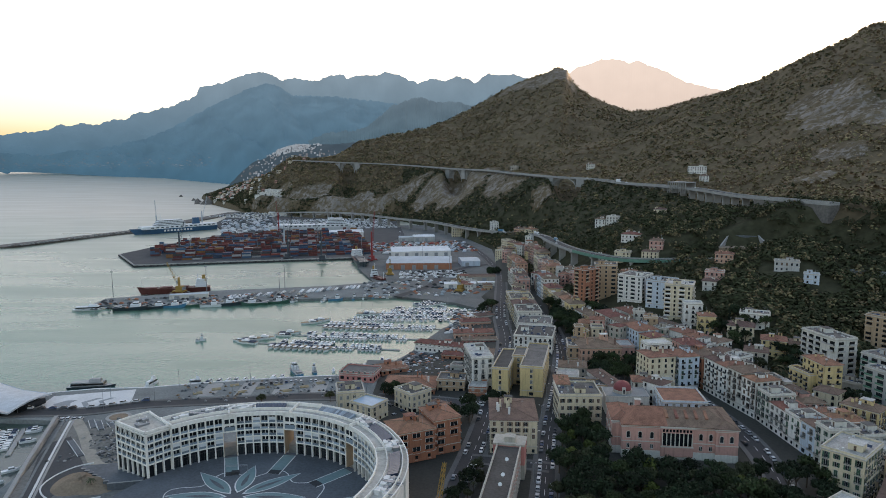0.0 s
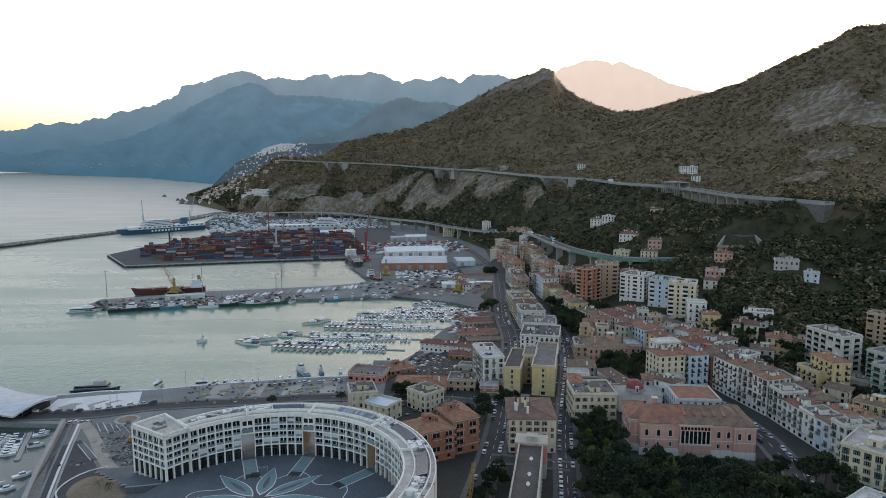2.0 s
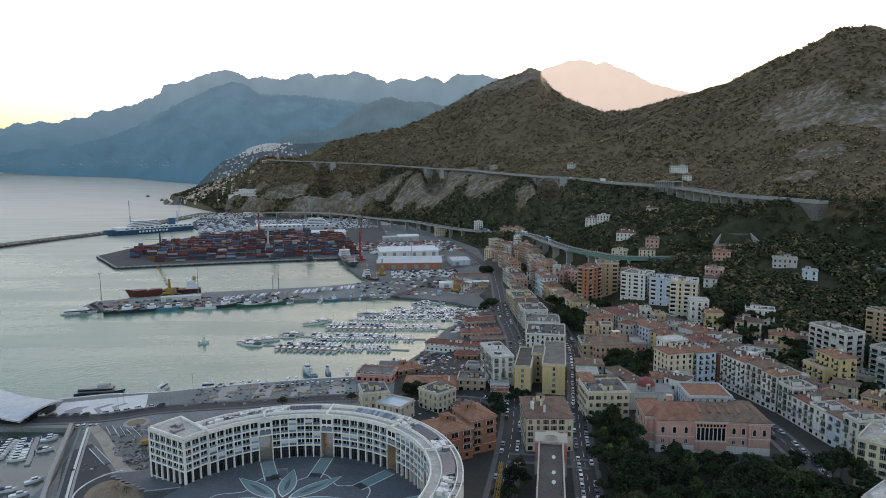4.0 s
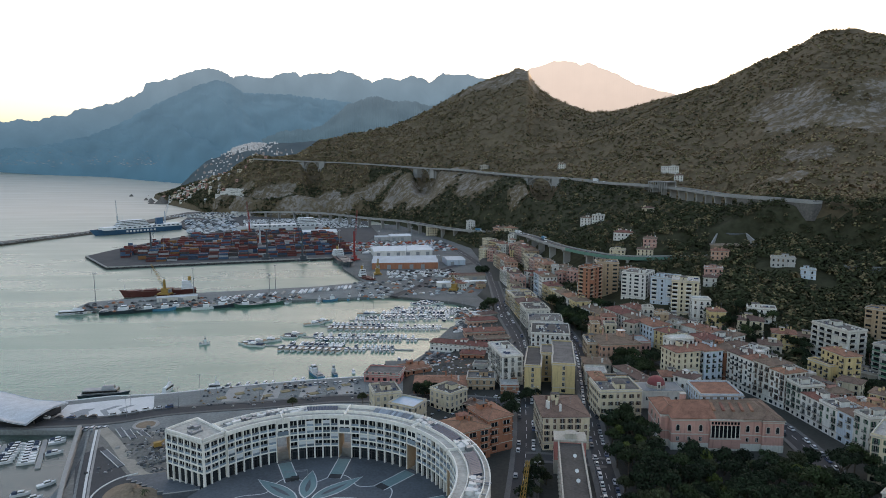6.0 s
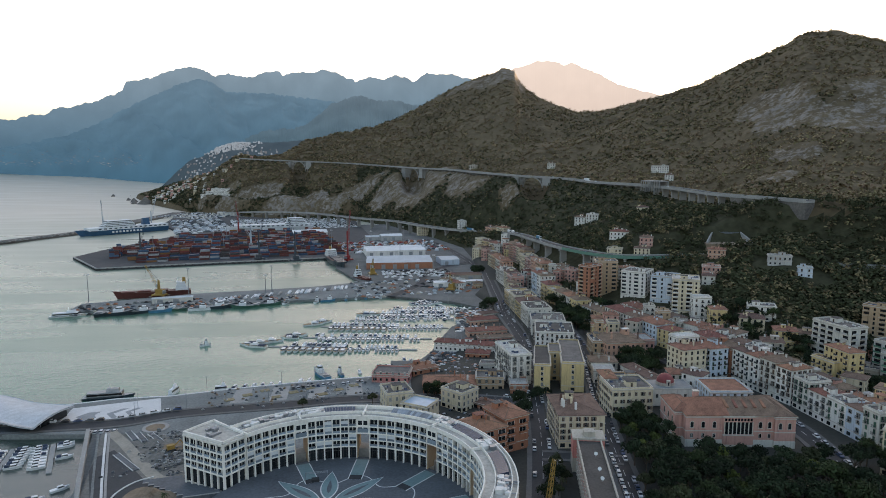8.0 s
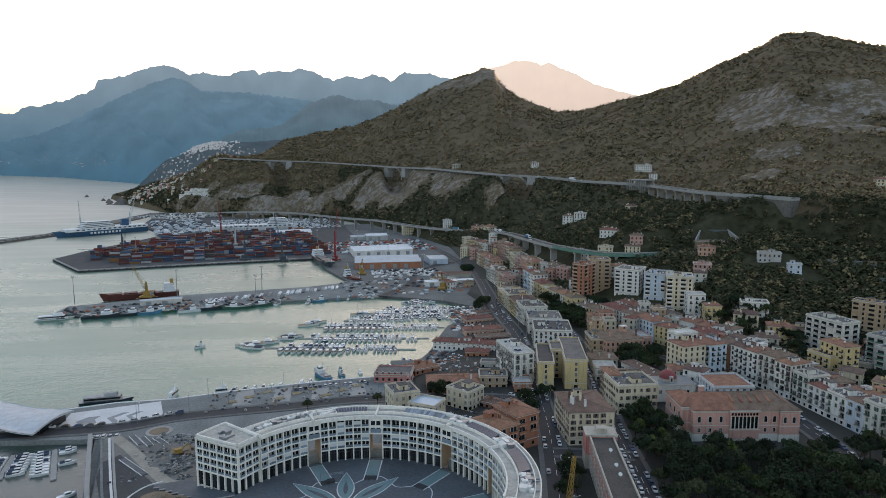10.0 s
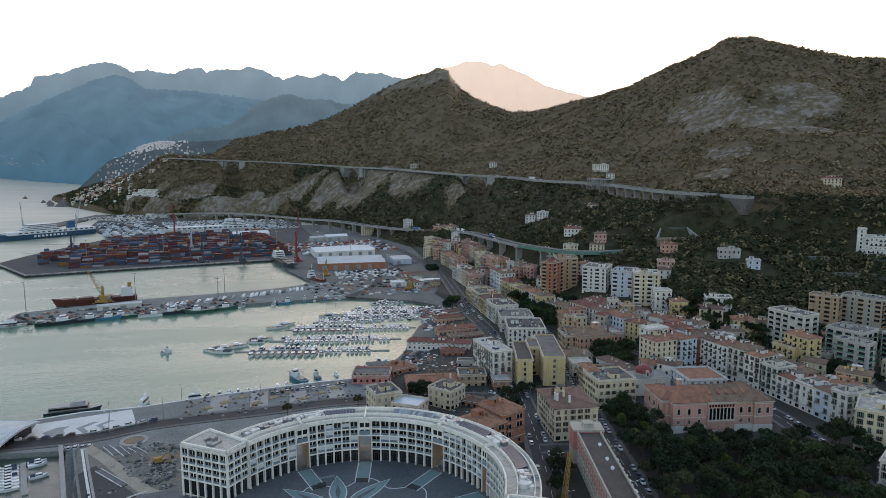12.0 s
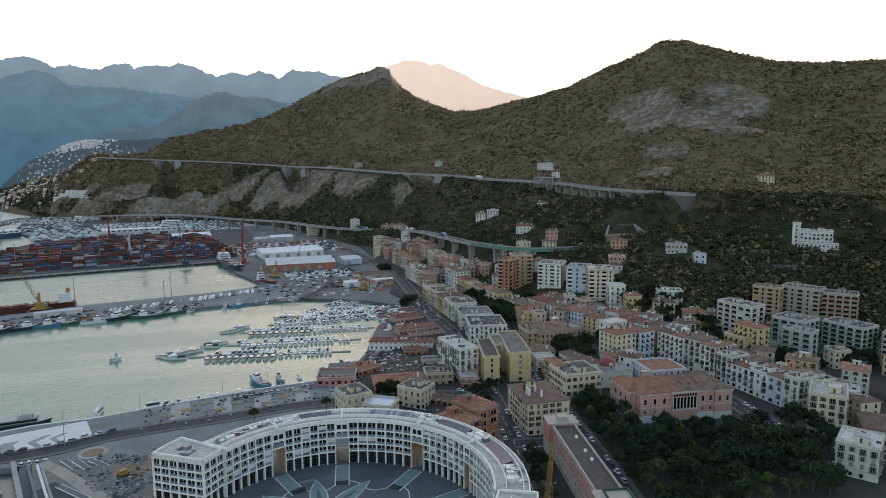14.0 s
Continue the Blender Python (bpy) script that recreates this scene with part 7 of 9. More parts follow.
field("parked_trailers", "rows of white and blue trailers parked on the quay", "trailers", -510, -400, 1235, 1550, 20, 8, 62, (5.5, 1.25, 3.2), [CARWHITE, CARWHITE, ROOF_BLUE, W["blue"], M["metal"], CRANE_DARK, M["slate"]], 0.5, 14, 3.0)

# ---- ships ----
NAVY = mat("navy_hull", (0.03, 0.09, 0.165), 0.4, 0.15, 0.1, 1)
SHIPWHITE = mat("white_ship_paint", (0.64, 0.65, 0.65), 0.45, 0.1, 0.1, 1)
REDHULL = mat("red_hull", (0.10, 0.027, 0.021), 0.5, 0.2, 0.2, 1)
BLACKHULL = mat("dark_hull", (0.03, 0.045, 0.055), 0.45, 0.2, 0.2, 1)
HULLBLUE = mat("fishing_blue", (0.05, 0.19, 0.30), 0.5, 0.2, 0.2, 1)
HULLGREEN = mat("fishing_green", (0.035, 0.10, 0.07), 0.5, 0.2, 0.2, 1)


def hull(ln, beam, height, material, deck, sheer=0.25, stern=0.85):
    """A ship's hull with a flared bow towards +x, floating at z = 0."""
    g = Geo()
    n = 14
    rows = []
    for i in range(n + 1):
        t = i / n
        w = beam / 2 * (stern + (1 - stern) * smooth(t / 0.25) if t < 0.25 else 1 - smooth((t - 0.62) / 0.38) ** 1.3 if t > 0.62 else 1)
        x = -ln / 2 + ln * t
        top = height * (1 + sheer * max(0, (t - 0.5) / 0.5) ** 2)
        rows.append([(x - (0.06 * ln * t if t > 0.9 else 0), -w * 0.7, -0.8), (x, -max(w, 0.05), top), (x, max(w, 0.05), top), (x - (0.06 * ln * t if t > 0.9 else 0), w * 0.7, -0.8)])
    v = [p for r in rows for p in r]
    f = []
    for i in range(n):
        a = i * 4
        f += [(a, a + 4, a + 5, a + 1), (a + 2, a + 6, a + 7, a + 3)]
    f += [(0, 1, 2, 3), (n * 4, n * 4 + 3, n * 4 + 2, n * 4 + 1)]
    g.add(v, f, material)
    g.add(v, [(i * 4 + 1, i * 4 + 5, i * 4 + 6, i * 4 + 2) for i in range(n)], deck)
    return g.mesh("hull")


def ferry(x, y, rot, ln, label, hull_m, low):
    root = thing("ferry", label, "ferry", "large ships in the port", pose(x, y, 0, 0, 0, rot))
    part("hull", hull(ln, 26, 9.5, hull_m, M["metal"], 0.25), root)
    g = Geo()
    g.box(-ln * 0.49, ln * 0.38, -12.9, 12.9, 9.5, 14.5, SHIPWHITE)
    for k in range(14):
        u = -ln * 0.46 + k * ln * 0.055
        for yy in (-12.98, 12.9):
            g.box(u, u + ln * 0.03, yy, yy + 0.08, 11.0, 13.2, CRANE_DARK)
    part("car_deck", g.mesh("car_deck"), root, "white upper deck with dark openings")
    g = Geo()
    s0, s1 = (-ln * 0.12, ln * 0.22) if not low else (-ln * 0.45, -ln * 0.2)
    for k in range(4):
        g.box(s0 + k * 2.5, s1 - k * 2.5, -11.5 + k * 0.6, 11.5 - k * 0.6, 14.5 + k * 2.9, 17.3 + k * 2.9, SHIPWHITE)
        g.box(s0 + k * 2.5 - 0.05, s1 - k * 2.5 + 0.05, -11.55 + k * 0.6, 11.55 - k * 0.6, 15.6 + k * 2.9, 16.5 + k * 2.9, M["glass"])
    part("superstructure", g.mesh("superstructure"), root)
    g = Geo()
    g.box(-ln * 0.3, -ln * 0.22, -4, 4, 14.5, 27, hull_m, 1.0)
    part("funnel", g.mesh("funnel"), root)
    g = Geo()
    g.tube((s1 - 12, 0, 25), (s1 - 12, 0, 37), 0.4, 0.15, SHIPWHITE, 6)
    part("mast", g.mesh("mast"), root)
    # the company's name stands as plain white bars
    for k in range(9):
        g = Geo()
        u = -ln * 0.18 + k * ln * 0.038
        for yy in (-13.1, 13.0):
            g.box(u, u + ln * 0.022, yy, yy + 0.1, 3.8, 7.2, SHIPWHITE)
        part("lettering_bar", g.mesh("lettering_bar"), root, "plain white lettering bar")


ferry(-572, 1294, 180 + 45.2, 172, "large blue and white car ferry moored at the mole", NAVY, False)
ferry(-300, 1300, 180 + 12, 165, "white car carrier ship lying behind the container stacks", SHIPWHITE, True)


def cargo_ship(x, y, rot, ln, beam, hull_m, label, deckload=True):
    root = thing("cargo_ship", label, "cargo ship", "large ships in the port", pose(x, y, 0, 0, 0, rot))
    part("hull", hull(ln, beam, ln * 0.055 + 1.5, hull_m, mat("ship_deck", (0.15, 0.08, 0.06), 0.7, 0.25, 0.2, 1), 0.5), root)
    z = ln * 0.055 + 1.5
    g = Geo()
    for k in range(3):
        g.box(-ln * 0.46 + k, -ln * 0.3 - k * 0.6, -beam * 0.42 + k * 0.5, beam * 0.42 - k * 0.5, z + k * 2.8, z + 2.7 + k * 2.8, SHIPWHITE)
        g.box(-ln * 0.46 + k - 0.05, -ln * 0.3 - k * 0.6 + 0.05, -beam * 0.3, beam * 0.3, z + k * 2.8 + 1, z + 1.9 + k * 2.8, M["glass"])
    part("bridge", g.mesh("bridge"), root, "white bridge house")
    g = Geo()
    g.box(-ln * 0.44, -ln * 0.39, -1.6, 1.6, z + 6, z + 12.5, CRANE_YEL, 0.3)
    part("funnel", g.mesh("funnel"), root)
    for u in (-0.2, 0.02, 0.22):
        g = Geo()
        g.box(u * ln, (u + 0.17) * ln, -beam * 0.34, beam * 0.34, z - 0.3, z + 1.6, hull_m if hull_m is not SHIPWHITE else REDHULL)
        part("hatch", g.mesh("hatch"), root)
    for u, hh in ((0.43, 9), (-0.33, 16)):
        g = Geo()
        g.tube((u * ln, 0, z), (u * ln, 0, z + hh), 0.3, 0.15, SHIPWHITE, 6)
        g.tube((u * ln - 1.5, 0, z + hh * 0.8), (u * ln + 1.5, 0, z + hh * 0.8), 0.12, 0.12, SHIPWHITE, 4)
        part("mast", g.mesh("mast"), root)


cargo_ship(-132, 868, -74, 100, 17, BLACKHULL, "dark cargo ship with red deck moored at the yard")
cargo_ship(-92, 742, -60, 34, 10, REDHULL, "small red tug ship beside the quay")
cargo_ship(-300, 672, 198, 72, 11, REDHULL, "long red coaster moored at the fishing pier")


def workboat(x, y, rot, ln, hull_m, label, name="fishing_boat", category="fishing boat"):
    root = thing(name, label, category, "boats at the pier", pose(x, y, 0, 0, 0, rot))
    b, h = ln * 0.27, ln * 0.07 + 0.7
    part("hull", hull(ln, b, h, hull_m, M["pale"], 0.6), root)
    g = Geo()
    g.box(-ln * 0.05, ln * 0.2, -b * 0.32, b * 0.32, h, h + 2.3, SHIPWHITE)
    g.box(ln * 0.02, ln * 0.16, -b * 0.25, b * 0.25, h + 2.3, h + 4.2, SHIPWHITE, 0.2)
    part("wheelhouse", g.mesh("wheelhouse"), root)
    g = Geo()
    g.box(ln * 0.015, ln * 0.165, -b * 0.26, b * 0.26, h + 2.9, h + 3.6, M["glass"])
    part("windscreen", g.mesh("windscreen"), root)
    g = Geo()
    g.tube((-ln * 0.1, 0, h), (-ln * 0.1, 0, h + ln * 0.38), 0.14, 0.08, M["metal"], 5)
    g.tube((-ln * 0.1, 0, h + 2), (-ln * 0.42, 0, h + ln * 0.28), 0.1, 0.07, M["metal"], 5)
    part("mast", g.mesh("mast"), root)
    g = Geo()
    g.box(-ln * 0.44, -ln * 0.3, -b * 0.3, b * 0.3, h, h + 1.0, M["metal"])
    part("winch", g.mesh("winch"), root)


for x, y, rot, ln, hm, lb in ((-304, 592, 12, 34, BLACKHULL, "dark trawler moored at the pier"), (-284, 598, 14, 26, BLACKHULL, "dark fishing boat with white wheelhouse"), (-270, 601, 10, 24, HULLBLUE, "blue fishing boat with white wheelhouse"), (-258, 606, 190, 22, HULLGREEN, "green fishing boat at the pier"),
                              (-234, 605, 12, 22, SHIPWHITE, "white fishing boat at the pier"), (-221, 611, 14, 32, BLACKHULL, "dark trawler with tall white bridge"), (-196, 612, 190, 26, HULLGREEN, "green trawler moored at the pier"), (-176, 620, 14, 24, HULLGREEN, "green fishing boat with derricks"), (-160, 628, 70, 14, SHIPWHITE, "small white fishing boat"),
                              (-132, 630, 80, 13, SHIPWHITE, "small white pilot boat"), (-121, 634, 20, 16, HULLBLUE, "bright blue fishing boat"), (-104, 640, 85, 11, HULLBLUE, "small blue fishing boat"), (-94, 643, 80, 11, SHIPWHITE, "small white fishing boat"), (-84, 645, 75, 12, HULLBLUE, "small blue boat at the pier root"), (-70, 645, 80, 11, SHIPWHITE, "small white boat at the pier root"),
                              (-105, 408, 120, 21, HULLBLUE, "blue-grey patrol boat at the quay"), (-93, 409, 110, 11, HULLBLUE, "small blue boat at the quay"), (-197, 484, 30, 8, SHIPWHITE, "small white boat under way on the bay")):
    workboat(x, y, rot, ln, hm, lb)


def fast_ferry(x, y, rot, ln, hull_m, top, label):
    root = thing("passenger_ferry", label, "passenger boat", "", pose(x, y, 0, 0, 0, rot))
    b = ln * 0.24
    part("hull", hull(ln, b, 1.3, hull_m, top, 0.4), root)
    g = Geo()
    g.box(-ln * 0.42, ln * 0.26, -b * 0.42, b * 0.42, 1.7, 3.9, top, 0.3)
    part("cabin", g.mesh("cabin"), root)
    g = Geo()
    g.box(-ln * 0.4, ln * 0.262, -b * 0.425, b * 0.425, 2.3, 3.3, M["glass"], 0.1)
    part("window_band", g.mesh("window_band"), root)
    g = Geo()
    g.box(-ln * 0.05, ln * 0.2, -b * 0.25, b * 0.25, 3.9, 5.6, top, 0.4)
    part("bridge", g.mesh("bridge"), root)
    g = Geo()
    g.tube((ln * 0.02, 0, 5.4), (ln * 0.0, 0, 8.5), 0.15, 0.08, SHIPWHITE, 5)
    part("mast", g.mesh("mast"), root)


fast_ferry(-343, 590, 15, 30, SHIPWHITE, SHIPWHITE, "white passenger hydrofoil at the pier head")
fast_ferry(-222, 379, 8, 28, BLACKHULL, M["metal"], "dark blue fast ferry at the station quay")
fast_ferry(-187, 383, 82, 13, SHIPWHITE, SHIPWHITE, "white excursion boat at the seafront quay")
fast_ferry(-160, 384, 12, 10, SHIPWHITE, SHIPWHITE, "white motor boat along the seafront")

# ---- the marina ----
BOAT_COVER = mat("navy_canvas", (0.035, 0.05, 0.08), 0.8, 0.2, 0.5, 3, rnd=0.4)
TEAK = mat("teak_deck", (0.28, 0.19, 0.11), 0.7, 0.2, 0.5, 3)
GEL = mat("white_gelcoat", (0.66, 0.66, 0.65), 0.3, 0.08, 0.3, 2, rnd=0.12)
WHITE_HULL = [hull(ln, ln * 0.3, 1.0 + ln * 0.03, GEL, TEAK if ln > 12 else GEL, 0.35, 0.9) for ln in (7.4, 10, 13.5, 18)]
DARK_HULL = hull(12, 3.6, 1.35, BOAT_COVER, GEL, 0.35, 0.9)


def cabin_mesh(ln):
    g = Geo()
    h = 1.0 + ln * 0.03
    b = ln * 0.3
    g.box(-ln * 0.15, ln * 0.2, -b * 0.36, b * 0.36, h - 0.1, h + 0.95, GEL, 0.2)
    if ln > 14:
        g.box(-ln * 0.12, ln * 0.1, -b * 0.3, b * 0.3, h + 0.95, h + 2.0, GEL, 0.25)
    return g.mesh("cabin")


def screen_mesh(ln):
    g = Geo()
    h = 1.0 + ln * 0.03
    b = ln * 0.3
    g.box(-ln * 0.14, ln * 0.205, -b * 0.365, b * 0.365, h + 0.3, h + 0.75, M["glass"], 0.14)
    return g.mesh("windscreen")


def cover_mesh(ln):
    g = Geo()
    h = 1.0 + ln * 0.03
    g.box(-ln * 0.44, -ln * 0.16, -ln * 0.12, ln * 0.12, h - 0.05, h + 0.9, BOAT_COVER, 0.25)
    return g.mesh("canvas_cover")


CABIN = {ln: (cabin_mesh(ln), screen_mesh(ln), cover_mesh(ln)) for ln in (7.4, 10, 13.5, 18)}
mast_g = Geo()
mast_g.tube((0.6, 0, 1.2), (0.6, 0, 15), 0.1, 0.07, M["metal"], 5)
mast_g.tube((0.6, 0, 2.4), (-3.8, 0, 2.5), 0.12, 0.12, BOAT_COVER, 5)
mast_g.tube((-1.0, 0, 10), (2.2, 0, 10), 0.03, 0.03, M["metal"], 3)
MAST = mast_g.mesh("mast")


def boat(x, y, rot, size, rnd, sail=False, group="boats moored in the marina"):
    ln = (7.4, 10, 13.5, 18)[size]
    root = thing("sailing_yacht" if sail else "motor_boat", ("white sailing yacht with furled sails moored in the marina" if sail else ("large white motor yacht at the pontoon" if size > 1 else "small white motor boat moored at a pontoon")), "boat", group, pose(x, y, -0.15, 0, 0, rot), WHITE_HULL[size] if rnd.random() < 0.85 or size != 1 else DARK_HULL)
    part("cabin", CABIN[ln][0], root)
    part("windscreen", CABIN[ln][1], root)
    if rnd.random() < 0.5:
        part("canvas_cover", CABIN[ln][2], root)
    if sail:
        part("mast", MAST, root)


def pontoon(x0, y0, x1, y1, w=2.2):
    ln, rot = math.dist((x0, y0), (x1, y1)), math.degrees(math.atan2(y1 - y0, x1 - x0))
    root = thing("pontoon", "narrow grey floating pontoon with mooring piles", "pontoon", "pontoons of the marina", pose(x0, y0, 0.0, 0, 0, rot))
    g = Geo()
    g.box(0, ln, -w / 2, w / 2, -0.3, 0.55, M["pale"])
    part("deck", g.mesh("deck"), root)
    for k in range(max(2, int(ln / 18))):
        g = Geo()
        u = 3 + k * 18
        g.tube((u, w / 2 + 0.2, -1.5), (u, w / 2 + 0.2, 1.9), 0.17, 0.17, IRON, 6)
        part("pile", g.mesh("pile"), root)
    return rot


def marina():
    rnd = random.Random(8)
    lines = [((-150, 477), (-42, 459), 2, 1, (14, 96)), ((-128, 500), (-30, 488), 1, 1, (10, 92)), ((-118, 533), (-14, 519), 2, 1, (10, 100)), ((-96, 552), (-6, 556), 0, 0, (6, 88)),
             ((-72, 572), (16, 566), 1, 0, (4, 80)), ((-62, 592), (22, 577), 0, 0, (4, 70)), ((-40, 606), (-8, 628), 0, 0, (3, 34))]
    for (x0, y0), (x1, y1), s_out, s_in, (u0, u1) in lines:
        rot = pontoon(x0, y0, x1, y1)
        c, s = math.cos(radians(rot)), math.sin(radians(rot))
        total = math.dist((x0, y0), (x1, y1))
        for side in (-1, 1):
            u = u0
            while u < min(u1, total - 2):
                t = u / total
                size = s_out if t < 0.55 and side < 0 else (1 if t < 0.6 else 0)
                if s_out == 0:
                    size = rnd.choice((0, 0, 1))
                ln = (7.4, 10, 13.5, 18)[size]
                if rnd.random() < 0.92:
                    off = side * (1.6 + ln / 2)
                    boat(x0 + c * u - s * off, y0 + s * u + c * off, rot + (90 if side > 0 else -90) + rnd.uniform(-3, 3), size, rnd, rnd.random() < 0.06)
                u += ln * 0.3 + 0.75
    # larger yachts at the pontoon heads
    for x, y, rot, size in ((-160, 478, 165, 3), (-158, 486, 10, 3), (-150, 490, 12, 3), (-166, 483, 170, 2), (-134, 505, 15, 3), (-138, 499, 175, 2), (-124, 540, 20, 3), (-118, 547, 25, 3), (-82, 573, 5, 3), (-50, 580, 90, 2), (-15, 600, 20, 1), (-30, 612, 170, 2)):
        boat(x, y, rot, size, rnd, False)
    boat(-77, 572, 4, 3, rnd, True)
    for x, y, rot, size in ((-154, 389, 80, 0), (-148, 390, 85, 0), (-143, 391, 80, 0), (-138, 392, 95, 0), (-133, 392, 80, 0), (-128, 393, 85, 0), (-116, 396, 90, 1), (-111, 398, 85, 0), (-81, 412, 100, 0), (-62, 421, 20, 1), (-58, 418, 160, 1), (-54, 424, 10, 1), (-48, 432, 60, 0), (-52, 436, 100, 0)):
        boat(x, y, rot, size, rnd, False, "boats along the seafront")
    # little harbour below the station
    pontoon(-222, 316, -209, 285)
    pontoon(-238, 312, -232, 288)
    for px, py, qx, qy, side in ((-222, 316, -209, 285, 1), (-222, 316, -209, 285, -1), (-238, 312, -232, 288, 1), (-238, 312, -232, 288, -1)):
        ln = math.dist((px, py), (qx, qy))
        a = math.atan2(qy - py, qx - px)
        for k in range(8):
            u = 3 + k * 3.2
            if u > ln - 1 or (side > 0 and px > -225 and k > 1 and k != 5):
                continue
            o = side * 5.4
            boat(px + math.cos(a) * u - math.sin(a) * o, py + math.sin(a) * u + math.cos(a) * o, math.degrees(a) + 90 * side, 0, rnd, False, "boats in the little harbour")
    for x, y, rot in ((-197, 270, 40), (-203, 262, 20), (-196, 258, 30)):
        boat(x, y, rot, 0, rnd, False, "boats in the little harbour")


marina()

# ---- cars ----
CAR_PAINT = palette("car_paint", [(0.60, 0.60, 0.60), (0.32, 0.33, 0.34), (0.03, 0.03, 0.035), (0.55, 0.56, 0.57), (0.10, 0.11, 0.12), (0.05, 0.08, 0.15), (0.45, 0.45, 0.46), (0.62, 0.62, 0.61)], 0.35)
RUBBER = mat("tyre_rubber", (0.02, 0.02, 0.02), 0.9, 0.1, 1, 4)


def car_meshes(van):
    g = Geo()
    h = 0.95 if not van else 1.3
    g.add([(-2.1, -0.85, 0.3), (2.1, -0.85, 0.3), (2.1, 0.85, 0.3), (-2.1, 0.85, 0.3), (-2.08, -0.82, h - 0.1), (1.2, -0.85, h), (2.05, -0.75, h - 0.25), (2.05, 0.75, h - 0.25), (1.2, 0.85, h), (-2.08, 0.82, h - 0.1)],
          [(3, 2, 1, 0), (0, 1, 6, 5, 4), (1, 2, 7, 6), (2, 3, 9, 8, 7), (3, 0, 4, 9), (4, 5, 8, 9), (5, 6, 7, 8)], CAR_PAINT)
    g.box(-1.4 if not van else -2.0, 0.35, -0.66, 0.66, h + 0.4, h + 0.5, CAR_PAINT)
    body = g.mesh("body")
    g = Geo()
    x0 = -1.85 if not van else -2.05
    g.add([(x0, -0.76, h - 0.06), (1.1, -0.78, h - 0.02), (1.1, 0.78, h - 0.02), (x0, 0.76, h - 0.06), (-1.4 if not van else -2.0, -0.66, h + 0.42), (0.35, -0.66, h + 0.42), (0.35, 0.66, h + 0.42), (-1.4 if not van else -2.0, 0.66, h + 0.42)],
          [(0, 1, 5, 4), (1, 2, 6, 5), (2, 3, 7, 6), (3, 0, 4, 7)], M["glass"])
    return body, g.mesh("cabin_glass")


CARS = [car_meshes(False), car_meshes(True)]
_g = Geo()
_g.tube((0, -0.1, 0), (0, 0.1, 0), 0.32, 0.32, RUBBER, 10)
_g.tube((0, -0.115, 0), (0, 0.115, 0), 0.17, 0.17, M["metal"], 8)
WHEEL = _g.mesh("wheel")


def car(x, y, z, rot, rnd, group, wheels=True):
    van = rnd.random() < 0.12
    root = thing("car", "parked van beside the road" if van else "parked car beside the road", "car", group, pose(x, y, z, 0, 0, rot), CARS[van][0])
    part("cabin_glass", CARS[van][1], root)
    for sx in (-1.3, 1.3) if wheels else ():
        for sy in (-0.78, 0.78):
            part("wheel", WHEEL, root, m=pose(sx, sy, 0.32))


def park_along(line, offset, x0, x1, group, seed, every=5.6, keep=0.85, z_off=0.06, flip=0):
    rnd = random.Random(seed)
    nrm = sides(line)
    acc = 0.0
    for i in range(1, len(line)):
        acc += np.linalg.norm(line[i] - line[i - 1])
        while acc >= every:
            acc -= every
            p, s = line[i], nrm[i]
            k = acc / 5.0
            p = line[i] + (line[i - 1] - line[i]) * min(1, k)
            if x0 <= p[1] <= x1 and rnd.random() < keep:
                car(p[0] + s[0] * offset, p[1] + s[1] * offset, p[2] + z_off, math.degrees(math.atan2(-s[0], s[1])) + rnd.choice((0, 180)), rnd, group, p[1] < 290)


park_along(LONG_STREET, 2.7, 215, 480, "cars along the long street", 1, 6.0, 0.9)
park_along(LONG_STREET, -2.7, 215, 480, "cars along the long street", 2, 6.2, 0.55)
park_along(COAST_ROAD, 3.4, 250, 600, "cars along the coast road", 3, 8.0, 0.5)
park_along(COAST_ROAD, -3.4, 250, 600, "cars along the coast road", 4, 7.0, 0.55)
park_along(PARK_STREET, -3.4, 225, 380, "cars along the park street", 5, 6.5, 0.7)
park_along(PARK_STREET, 3.4, 225, 380, "cars along the park street", 6, 8, 0.5)
park_along(QUAY_ROAD, 5.2, 326, 345, "cars by the little harbour", 7, 5.5, 0.75, 0.3)
rnd_lot = random.Random(31)
for x0, y0, nx, ny, rot in ((-118, 378, 8, 1, 15), (-95, 382, 7, 1, 15), (-86, 387, 5, 1, 10), (-40, 346, 3, 2, -40), (-33, 330, 5, 2, -38), (-20, 322, 5, 2, -40), (-14, 312, 4, 1, -40), (-208, 322, 5, 1, 5), (-36, 356, 3, 1, 30)):
    for i in range(nx):
        for j in range(ny):
            if rnd_lot.random() < 0.8:
                a = radians(rot)
                u, v = i * 2.9, j * 6.5
                car(x0 + u * math.cos(a) - v * math.sin(a), y0 + u * math.sin(a) + v * math.cos(a), 2.52, rot + 90, rnd_lot, "cars in the seafront car park")


def truck(x, y, z, rot, paint, label):
    root = thing("lorry", label, "lorry", "lorries on the viaducts", pose(x, y, z, 0, 0, rot))
    g = Geo()
    g.box(-7.5, 4.6, -1.25, 1.25, 1.1, 4.0, paint)
    part("trailer", g.mesh("trailer"), root)
    g = Geo()
    g.box(5.0, 7.2, -1.2, 1.2, 0.7, 3.6, SHIPWHITE, 0.12)
    g.box(7.15, 7.25, -1.05, 1.05, 2.0, 3.1, M["glass"])
    part("cab", g.mesh("cab"), root)
    for u in (-6, -4.7, 2.6, 6):
        for sy in (-1.05, 1.05):
            part("wheel", WHEEL, root, m=pose(u, sy, 0.5) @ Matrix.Scale(1.5, 4))


